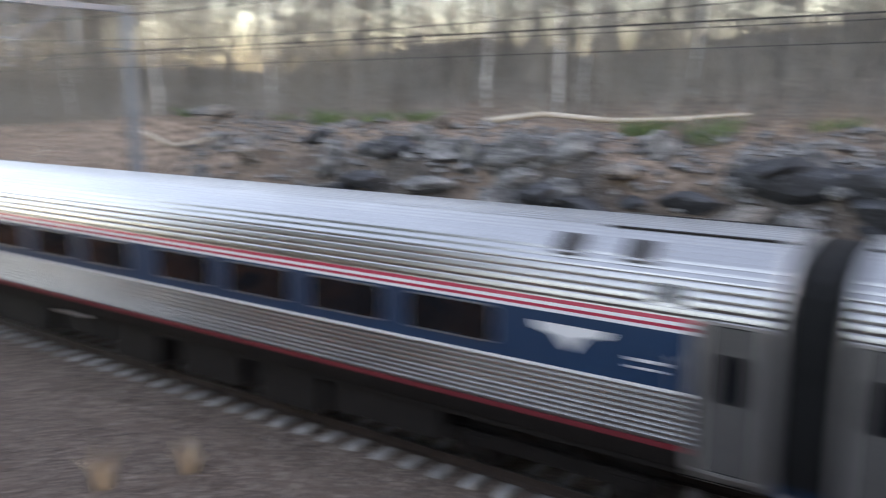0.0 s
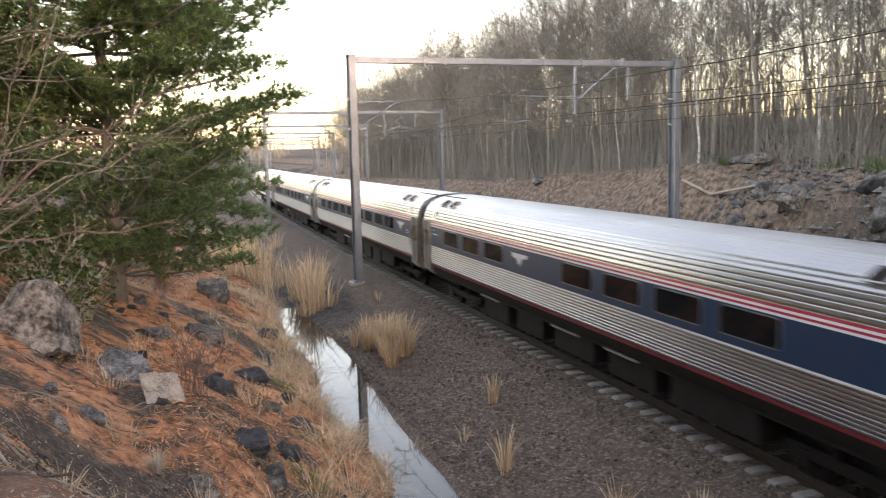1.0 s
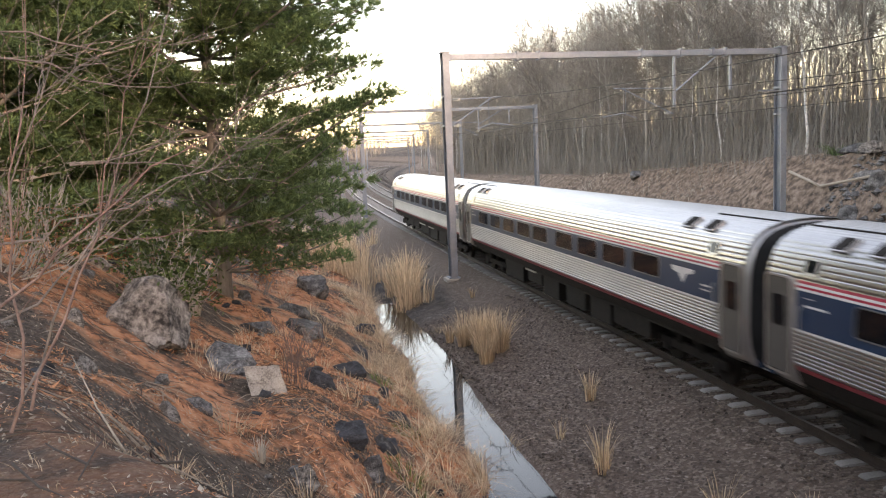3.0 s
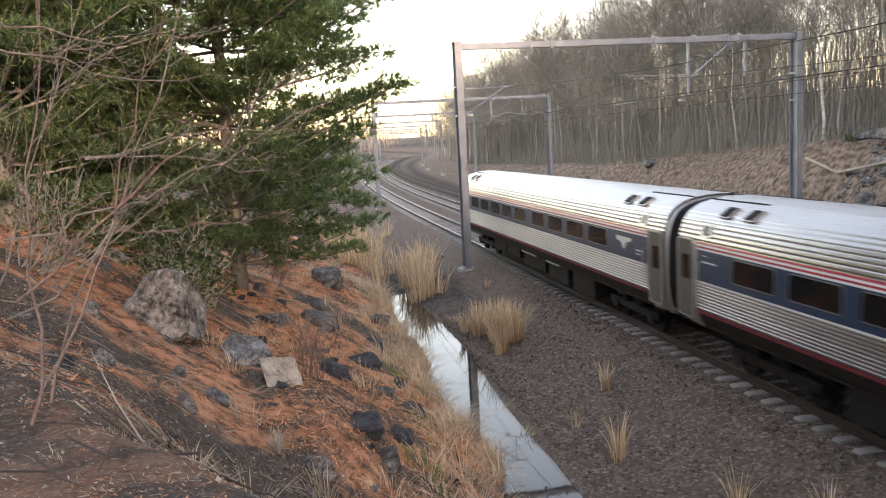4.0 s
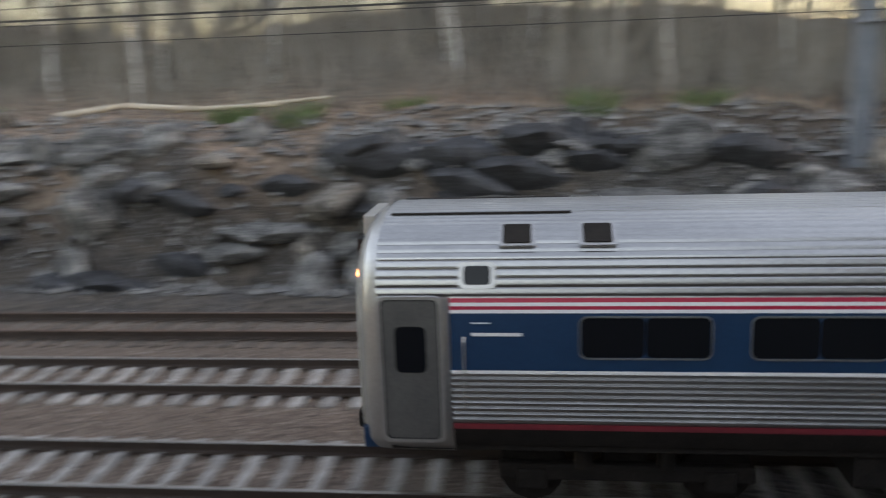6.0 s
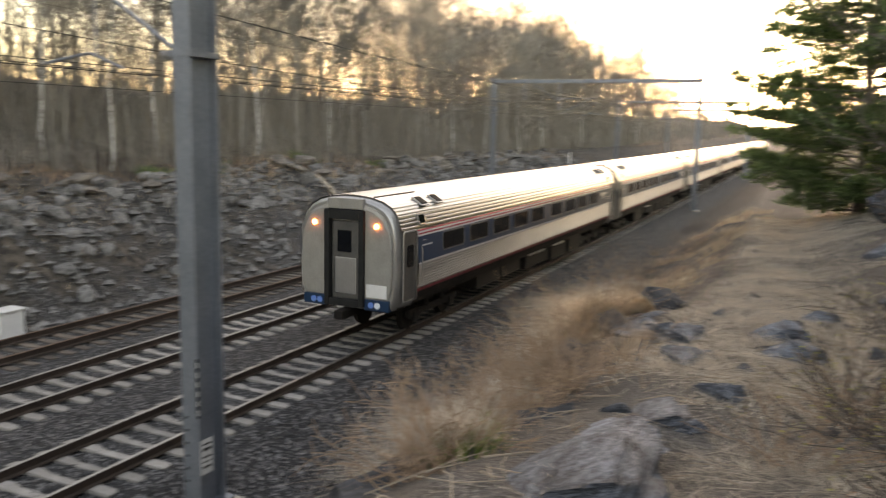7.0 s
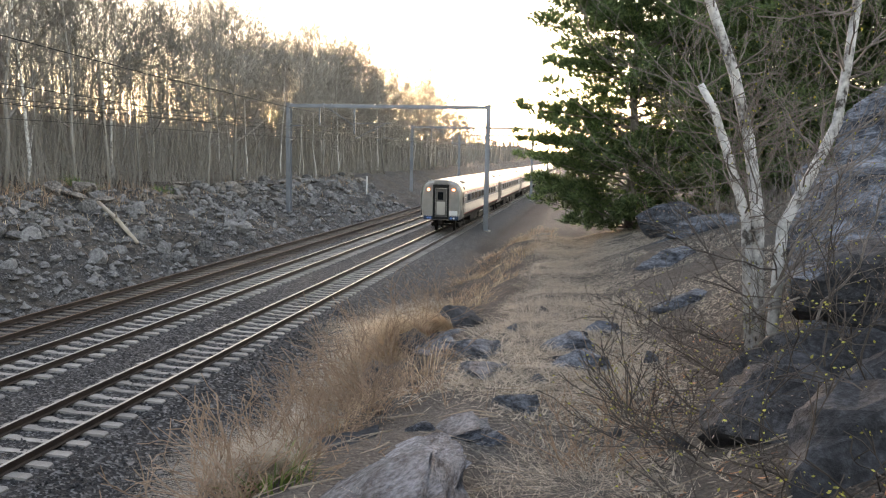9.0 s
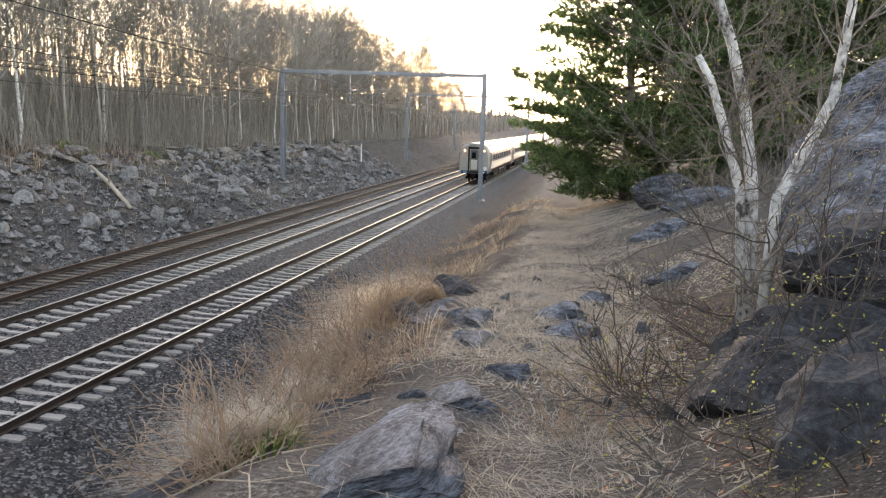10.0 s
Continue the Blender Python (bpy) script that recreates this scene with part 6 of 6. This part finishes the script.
def island_stone(name, dark, light, rough=0.9):
    m = material(name, rough, 0.0, light)
    geo = m.node_tree.nodes.new("ShaderNodeNewGeometry")
    c = ramp(m, geo.outputs["Random Per Island"], [(0.0, dark), (0.8, light), (1.0, tuple(min(1, v * 1.25) for v in light))])
    g = noise_tex(m, coords(m), 7, 7, 0.75)
    link(m, mix(m, 0.65, c, ramp(m, g, [(0.38, dark), (0.62, light)])), bsdf(m).inputs["Base Color"])
    bump(m, g, 0.9, 0.05)
    return m


M_RUBBLE = island_stone("mixed_rubble", (0.012, 0.012, 0.0125), (0.3, 0.292, 0.285))
M_BALLASTBACKLIT = island_stone("backlit_crushed_ballast", (0.008, 0.0085, 0.0095), (0.06, 0.062, 0.067))
M_BALLAST = island_stone("crushed_ballast", (0.035, 0.027, 0.022), (0.18, 0.14, 0.114))
far_rocks()

# ---- loose things along the line ----
def make_log(pts, r, label):
    bm = bmesh.new()
    tube(bm, pts, [r * (1 - 0.12 * i) for i in range(len(pts))], 8)
    rnd = random.Random(len(pts))
    for p in pts[1:-1]:
        d = Vector((rnd.uniform(-1, 1), rnd.uniform(-1, 0.2), rnd.uniform(0.1, 0.8))).normalized()
        tube(bm, [p, Vector(p) + d * 0.5, Vector(p) + d * 0.9 + Vector((0, 0, 0.1))], [r * 0.4, r * 0.25, r * 0.1], 5)
    tagged(new("fallen_log", mesh_of("fallen_log", bm, M_LOG, True)), label, "fallen log")


M_LOG = mottled("bleached_wood", [(0.3, (0.3, 0.25, 0.2)), (0.7, (0.58, 0.51, 0.42))], 2, 20, 0.9, 0, 0.5, 0.02)


def on_land(x, y, up):
    return (x, y, ground_z(x, y) + up)


make_log([on_land(-19.5, 31.5, 0.25), on_land(-16.5, 31.3, 0.45), on_land(-13.5, 31.6, 0.5), on_land(-10.0, 31.4, 0.6)], 0.14, "long bleached fallen trunk on the crest")
make_log([on_land(-15.0, 32.2, 0.3), on_land(-11.5, 31.9, 0.45), on_land(-8.0, 31.2, 0.6)], 0.1, "bleached fallen trunk on the crest")
make_log([on_land(44.9, 29.6, 0.2), on_land(43.8, 27.7, 0.2), on_land(42.6, 25.6, 0.15)], 0.15, "fallen trunk lying down the rubble slope")
make_log([on_land(-22.6, -3.5, 0.12), on_land(-22.2, -3.1, 0.12), on_land(-21.8, -2.7, 0.1)], 0.13, "short tan length of cut log on the needles")
make_log([on_land(-5.2, -1.05, 0.02), on_land(-5.1, -0.96, 0.03), on_land(-4.95, -0.88, 0.02)], 0.022, "scrap of white birch branch on dark soil")
make_log([on_land(-47.0, 33.0, 0.1), on_land(-43.0, 32.3, 0.3), on_land(-38.0, 31.8, 0.3)], 0.1, "bleached fallen trunk on the bench")
cab = thing("lineside_cabinet", "white lineside equipment cabinet beside the siding", "equipment cabinet", m=pose(16.2, 21.6, -0.95))
part("cabinet_body", slab(-0.38, 0.38, -0.28, 0.28, 0.35, 1.15, bevel=0.03), M_WHITE, cab)
part("cabinet_lid", slab(-0.43, 0.43, -0.33, 0.33, 1.15, 1.21, bevel=0.02), M_WHITE, cab)
for s in (-1, 1):
    part("leg", slab(s * 0.3 - 0.05, s * 0.3 + 0.05, -0.05, 0.05, -0.1, 0.35), M_GALV, cab)
rock("tan", 3, -44.2, 8.05, 0.5, 0.2, "flat white stone lying on wet gravel", 0.3)


M_BRAMBLE = mottled("dead_bramble_stem", [(0.3, (0.14, 0.085, 0.055)), (0.7, (0.5, 0.35, 0.24))], 3, 30, 0.8, 0, 0.2, 0.004)
# ---- bare branches close to the camera, birches, bushes ----
def stick_shrub(name, label, x, y, seed, stems, length, r, heads, depth, mat, least, bud=None, leaves=None, leaf_n=0, leaf_size=0.05, lift=0.0, category="shrub", wander=0.2, up=0.1, sides=5, shrink=0.66, fork=(2, 3)):
    rnd = random.Random(seed)
    bm = bmesh.new()
    tips = []
    z = ground_z(x, y) + lift
    t = thing(name, label, category, m=Matrix.Translation((x, y, z)))
    for k in range(stems):
        d = Vector(heads[k % len(heads)]) + Vector((rnd.uniform(-0.2, 0.2), rnd.uniform(-0.2, 0.2), rnd.uniform(-0.15, 0.15)))
        grow(rnd, bm, Vector((rnd.uniform(-0.25, 0.25), rnd.uniform(-0.25, 0.25), -0.1)), d.normalized(), length * rnd.uniform(0.75, 1.15), r * rnd.uniform(0.6, 1.1), depth, sides, up, wander, fork, tips, shrink, least)
    part("twig_crown", bm, mat, t)
    if bud:
        bb = bmesh.new()
        for p, d in tips:
            for q in (p, p - d * 0.12):
                tube(bb, [q, q + d * 0.012, q + d * 0.03], [0.003, 0.007, 0.001], 4)
        tagged(part("budding", bb, bud, t), "small pointed buds", kind="stuff")
    if leaves:
        lb = bmesh.new()
        for _ in range(leaf_n):
            p, d = tips[rnd.randrange(len(tips))]
            q = p + Vector((rnd.gauss(0, 1), rnd.gauss(0, 1), rnd.gauss(0, 1))) * leaf_size * 1.4
            u = Vector((rnd.gauss(0, 1), rnd.gauss(0, 1), rnd.gauss(0, 0.6))).normalized()
            w = u.orthogonal().normalized() * 0.35
            L = leaf_size * rnd.uniform(0.7, 1.3)
            vs = [lb.verts.new(q + a) for a in (Vector(), u * L * 0.5 + w * L, u * L * 1.15, u * L * 0.5 - w * L)]
            lb.faces.new(vs)
        part("foliage", lb, leaves, t)
    return t


def arching_shrub(name, label, base, limbs, seed, r=0.0075, twigs=4, mat=M_BRANCHRED):
    """Long arching limbs (start, end, sag) with alternate side twigs, each forking finely and ending in buds."""
    rnd = random.Random(seed)
    base = Vector(base)
    t = thing(name, label, "shrub", m=Matrix.Translation(base))
    bb = bmesh.new()

    def arc(bm, p, q, sag, r0, n=8):
        bow = Vector((rnd.uniform(-0.3, 0.3), rnd.uniform(-0.3, 0.3), 0)) * sag
        side = (q - p).cross(Vector((0, 0, 1)))
        side = side.normalized() if side.length > 1e-6 else Vector((1, 0, 0))
        line = [p.lerp(q, k / n) - (Vector((0, 0, sag)) + bow) * (4 * (k / n) * (1 - k / n)) + Vector((rnd.gauss(0, 1), rnd.gauss(0, 1), rnd.gauss(0, 1))) * (q - p).length * 0.016 * (k > 0) for k in range(n + 1)]
        tube(bm, line, [max(r0 * (1 - 0.75 * k / n), 0.0016) for k in range(n + 1)], 5 if r0 > 0.006 else 4, False)
        return line

    def bud(p, d, k=1.0):
        tube(bb, [p, p + d * 0.008 * k, p + d * 0.024 * k], [0.0016 * k, 0.0032 * k, 0.0008], 4)

    for p, q, sag, k in limbs:
        lb = bmesh.new()
        p, q = Vector(p) - base, Vector(q) - base
        line = arc(lb, p, q, sag, r * k)
        bud(line[-1], (line[-1] - line[-2]).normalized(), 1.6)
        span = (q - p).length
        for i in range(int(twigs * span / 1.2 + 2)):
            f = rnd.uniform(0.2, 1.0)
            j = min(int(f * 8), 7)
            o = line[j].lerp(line[j + 1], f * 8 - j)
            d = (line[j + 1] - line[j]).normalized()
            out = (d + Vector((rnd.gauss(0, 0.45), rnd.gauss(0, 0.45), rnd.gauss(0.1, 0.45)))).normalized()
            ln = span * rnd.uniform(0.16, 0.42) * (1.15 - 0.6 * f)
            tw = arc(lb, o, o + out * ln, rnd.uniform(-0.06, 0.05) * ln, r * k * 0.36, 5)
            bud(tw[-1], (tw[-1] - tw[-2]).normalized())
            for _ in range(rnd.randint(1, 3)):
                m = rnd.randint(1, 4)
                d2 = ((tw[m + 1] - tw[m]).normalized() + Vector((rnd.gauss(0, 0.45), rnd.gauss(0, 0.45), rnd.gauss(0.1, 0.45)))).normalized()
                fine = arc(lb, tw[m], tw[m] + d2 * ln * rnd.uniform(0.25, 0.6), 0.0, 0.0024, 3)
                bud(fine[-1], (fine[-1] - fine[-2]).normalized(), 0.8)
        part("limb", lb, mat, t)
    tagged(part("budding", bb, M_BUD, t), "small pointed buds", kind="stuff")
    return t


# limbs fan out low from one side towards the ditch
arching_shrub("bare_shrub", "spreading reddish bare shrub with buds", (-4.8, -1.45, 4.4), [
    ((-4.75, -1.5, 5.1), (-5.0, -0.16, 6.13), -0.03, 1.3), ((-4.85, -0.95, 5.46), (-4.88, -0.03, 5.48), 0.03, 0.8),
    ((-4.75, -1.5, 4.4), (-5.3, -1.36, 6.8), 0.1, 1.5), ((-4.8, -1.4, 4.5), (-5.37, -0.7, 6.6), 0.05, 1.4)], 5)
arching_shrub("bare_shrub", "thin grey bare shrub fanning over the bank", (-5.4, -1.75, 4.3), [
    ((-5.3, -1.7, 5.4), (-5.74, 0.35, 6.24), 0.12, 1.2), ((-5.36, -1.2, 5.86), (-5.73, 0.17, 5.96), -0.08, 0.9),
    ((-5.36, -1.2, 5.87), (-5.5, 0.05, 5.68), -0.06, 0.9), ((-5.4, -1.7, 4.3), (-5.6, -0.5, 6.9), 0.06, 1.3),
    ((-5.36, -1.75, 4.9), (-5.6, 0.0, 6.3), 0.1, 1.1)], 15, mat=M_TWIGGREY)
arching_shrub("bare_shrub", "thin grey bare shrub at the edge of the bank", (-5.3, -2.1, 4.3), [
    ((-5.15, -1.9, 6.85), (-5.3, -0.3, 6.6), 0.16, 1.1), ((-5.1, -1.9, 6.65), (-5.24, -0.2, 6.3), 0.1, 1.1),
    ((-5.2, -2.0, 4.6), (-5.3, -1.0, 6.9), 0.0, 1.2), ((-4.4, -1.7, 5.9), (-4.25, -0.75, 6.4), 0.02, 0.7),
    ((-5.3, -2.1, 4.3), (-5.2, -1.5, 6.9), 0.0, 1.6)], 25, mat=M_TWIGGREY)
stick_shrub("bare_shrub", "low tangle of thin dark stems on the bank", -9.4, -4.0, 25, 6, 1.2, 0.014, [(0, 0.6, 1), (0, 0.9, 0.5), (0, 0.3, 1)], 3, M_TWIGDARK, 0.003, bud=M_BUD, wander=0.3, up=0.05, fork=(1, 3), shrink=0.68)
stick_shrub("dead_shrub", "clump of rusty dead stems beside a flat stone", -15.1, 0.15, 6, 14, 0.7, 0.01, [(0, 0.2, 1), (0.3, 0, 1), (-0.3, 0.1, 1)], 2, M_BRANCHRED, 0.005, wander=0.12)
stick_shrub("evergreen_shrub", "glossy green broad-leaved shrub under the pine", -17.2, -2.6, 7, 16, 0.9, 0.02, [(0.2, 0.6, 0.8), (0, 1, 0.3), (0, 0.2, 1), (0.5, 0.3, 0.6)], 3, M_TWIG, 0.007, leaves=M_LEAF, leaf_n=1500, leaf_size=0.1)
stick_shrub("evergreen_shrub", "glossy green broad-leaved shrub under the pine", -15.5, -4.6, 17, 14, 0.9, 0.02, [(0.2, 0.6, 0.8), (0, 1, 0.3), (0, 0.2, 1)], 3, M_TWIG, 0.007, leaves=M_LEAF, leaf_n=900, leaf_size=0.1)
stick_shrub("oak_sapling", "small shrub keeping orange dead leaves", -27.0, -0.6, 27, 8, 0.7, 0.015, [(0, 0.2, 1), (0.3, 0.3, 0.8)], 3, M_TWIG, 0.006, leaves=M_DEADLEAF, leaf_n=260, leaf_size=0.11)
for i, (x, y, n, ln) in enumerate([(6.6, -1.4, 5, 0.8), (5.2, -1.7, 4, 0.65), (7.8, -1.9, 5, 0.9), (4.6, -2.0, 4, 0.6), (9.2, -2.2, 6, 0.9), (5.8, -2.6, 5, 0.8), (8.4, -2.6, 5, 0.9)]):
    stick_shrub("budding_bush", "dark sprawling bush with a few young yellow-green leaves", x, y, 50 + i, n, ln, 0.009, [(-0.6, 0.9, 0.5), (-0.3, 0.5, 0.9), (-0.9, 0.3, 0.4), (0, 1.0, 0.3), (-0.5, -0.6, 0.6)], 3, M_TWIGDARK, 0.0035, leaves=M_LEAFYOUNG, leaf_n=170, leaf_size=0.018, wander=0.38, up=-0.04)
for i, (x, y, n, ln) in enumerate([(7.6, 2.5, 16, 0.35), (6.4, 2.1, 14, 0.35), (4.9, 2.0, 10, 0.3), (5.6, 2.2, 12, 0.3), (5.2, 1.9, 12, 0.35), (9.0, 2.0, 16, 0.5), (10.4, 2.6, 18, 0.6), (11.8, 2.9, 18, 0.6), (13.4, 3.0, 18, 0.6), (8.4, 2.6, 16, 0.4), (9.8, 2.9, 18, 0.45), (11.2, 3.5, 18, 0.5), (12.8, 3.6, 18, 0.5), (15.2, 4.8, 16, 0.6), (17.0, 5.4, 16, 0.6), (19.2, 3.4, 16, 0.7), (22.0, 3.6, 16, 0.7), (6.6, -0.5, 12, 0.3), (8.2, -0.9, 12, 0.35)]):
    stick_shrub("dead_shrub", "tangled rusty bramble of dead arching stems", x, y, 80 + i, n + 8, ln * 1.5, 0.011, [(-0.8, 0.6, 0.5), (0.6, 0.8, 0.6), (-0.4, -0.7, 0.6), (0.7, -0.5, 0.5), (0, 0.3, 1)], 2, M_BRAMBLE, 0.0035, wander=0.45, up=-0.06, sides=4)


def birch(label, line, r, seed):
    """A white-barked trunk along a few points, with thin branches."""
    rnd = random.Random(seed)
    pts = [Vector(p) for p in line]
    t = thing("birch_tree", label, "tree", group="white birches", m=Matrix.Translation(pts[0]))
    loc = [p - pts[0] for p in pts]
    part("trunk", tube(bmesh.new(), loc, [r * 1.12 * (1.0 - 0.4 * i / (len(loc) - 1)) for i in range(len(loc))], 10), M_BIRCH, t, "white peeling birch trunk", True)
    bm, tips = bmesh.new(), []
    for i in range(1, len(loc)):
        for _ in range(7):
            q = loc[i - 1].lerp(loc[i], rnd.random())
            d = Vector((rnd.uniform(-1, 1), rnd.uniform(-1, 1), rnd.uniform(0.0, 0.9))).normalized()
            grow(rnd, bm, q, d, rnd.uniform(0.5, 1.0), 0.012, 3, 4, 0.0, 0.32, (2, 3), tips, 0.68, 0.0028)
    part("twig_crown", bm, M_TWIGGREY, t)
    lb = bmesh.new()
    for _ in range(240):
        p, d = tips[rnd.randrange(len(tips))]
        u = Vector((rnd.gauss(0, 1), rnd.gauss(0, 1), rnd.gauss(0, 1) - 0.5)).normalized()
        w = u.orthogonal().normalized() * 0.35
        L = rnd.uniform(0.018, 0.034)
        lb.faces.new([lb.verts.new(p + a) for a in (Vector(), u * L * 0.5 + w * L, u * L * 1.1, u * L * 0.5 - w * L)])
    part("foliage", lb, M_LEAFYOUNG, t)


birch("broken leaning white birch stem", [(9.26, -2.19, 3.41), (9.34, -2.03, 5.39), (9.39, -1.82, 6.06), (9.4, -1.62, 6.61), (9.4, -1.47, 6.86)], 0.055, 3)
birch("tall white birch beside dark boulders", [(9.24, -2.25, 3.45), (9.32, -2.14, 5.46), (9.36, -2.01, 6.25), (9.35, -1.81, 6.97), (9.28, -1.5, 7.74), (9.11, -1.31, 8.57)], 0.066, 4)
birch("leaning white birch beside dark boulders", [(8.75, -2.23, 3.6), (8.77, -2.29, 5.38), (8.74, -2.54, 5.97), (8.69, -2.71, 6.42), (8.63, -2.75, 7.01), (8.53, -2.77, 7.64), (8.37, -2.77, 8.32)], 0.055, 5)

# grey limbs arching round the birch stems
arching_shrub("bare_shrub", "tangled pale grey bare shrub round the birch stems", (8.25, -2.10, 3.60), [
    ((8.50, -2.09, 4.55), (7.89, -2.90, 6.31), -0.15, 1.5),
    ((8.40, -2.33, 4.98), (7.61, -3.07, 5.64), -0.10, 1.0),
    ((8.48, -2.01, 4.55), (8.82, -1.47, 6.00), 0.00, 1.0),
    ((7.95, -2.30, 4.78), (7.42, -1.56, 4.87), 0.12, 1.1),
    ((8.32, -2.07, 4.75), (8.23, -2.75, 6.00), 0.15, 1.3),
    ((7.53, -2.36, 4.65), (7.25, -2.88, 6.20), 0.10, 1.2)], 61, 0.012, 11, M_TWIGGREY)
arching_shrub("bare_shrub", "sprawling dark bare shrub over shaded rocks", (7.45, -2.10, 3.70), [
    ((7.65, -1.91, 4.59), (8.94, -0.99, 5.98), 0.05, 1.0),
    ((8.37, -2.17, 4.98), (8.02, -0.86, 5.50), 0.10, 0.9),
    ((6.86, -2.27, 4.40), (7.30, -2.38, 5.77), 0.10, 1.2),
    ((6.97, -1.66, 4.52), (6.63, -0.51, 4.93), 0.10, 1.0),
    ((6.84, -1.98, 4.58), (5.81, -1.27, 4.09), -0.05, 0.8),
    ((6.27, -2.35, 4.48), (6.51, -2.64, 5.69), 0.00, 1.0)], 62, 0.01, 11, M_TWIGDARK)

post = thing("marker_post", "slim white lineside marker post", "marker post", m=pose(97.0, 27.5, ground_z(97.0, 27.5)))
part("post", slab(-0.09, 0.09, -0.06, 0.06, -0.3, 2.2, bevel=0.02), M_WHITE, post)
for k, (x, y, s) in enumerate(((-19.3, -3.9, 0.3), (-12.0, -1.2, 0.22), (-10.5, -2.4, 0.18), (-17.5, 0.6, 0.3), (-22.5, 0.8, 0.35), (-25.0, -1.0, 0.35), (-11.2, 0.2, 0.25), (-8.6, -1.4, 0.14), (-13.0, -1.9, 0.16))):
    rock("grey" if k % 2 else "tan", k, x, y, s, k * 1.3, "small broken stone on the needle bank", 0.2, 0.3, group=BANK)
_rk = random.Random(66)
for k in range(46):
    x, y = _rk.uniform(-24, -9), _rk.uniform(-4.5, 3.2)
    rock(_rk.choice(["grey", "dark", "dark", "tan"]), k, x, y, _rk.uniform(0.06, 0.2) * (1.5 if y > 1.5 else 1), _rk.uniform(0, 6.28), "broken stone bedded in the needle bank", 0.42, _rk.uniform(-0.4, 0.4), group=BANK)
for k in range(26):
    x, y = _rk.uniform(6.5, 19), _rk.uniform(-1.4, 1.2)
    rock(_rk.choice(["blue", "blue", "dark"]), k, x, y, _rk.uniform(0.06, 0.2), _rk.uniform(0, 6.28), "small blue-grey stone bedded in the trampled straw", 0.4, _rk.uniform(-0.3, 0.3), group=PATHR)
for k in range(26):
    x, y = _rk.uniform(8, 20), _rk.uniform(2.2, 5.4)
    rock(_rk.choice(["blue", "dark", "dark"]), k, x, y, _rk.uniform(0.2, 0.55), _rk.uniform(0, 6.28), "dark broken rock below the ledge among dead grass", 0.4, _rk.uniform(-0.3, 0.3), group=PATHR)

motions()
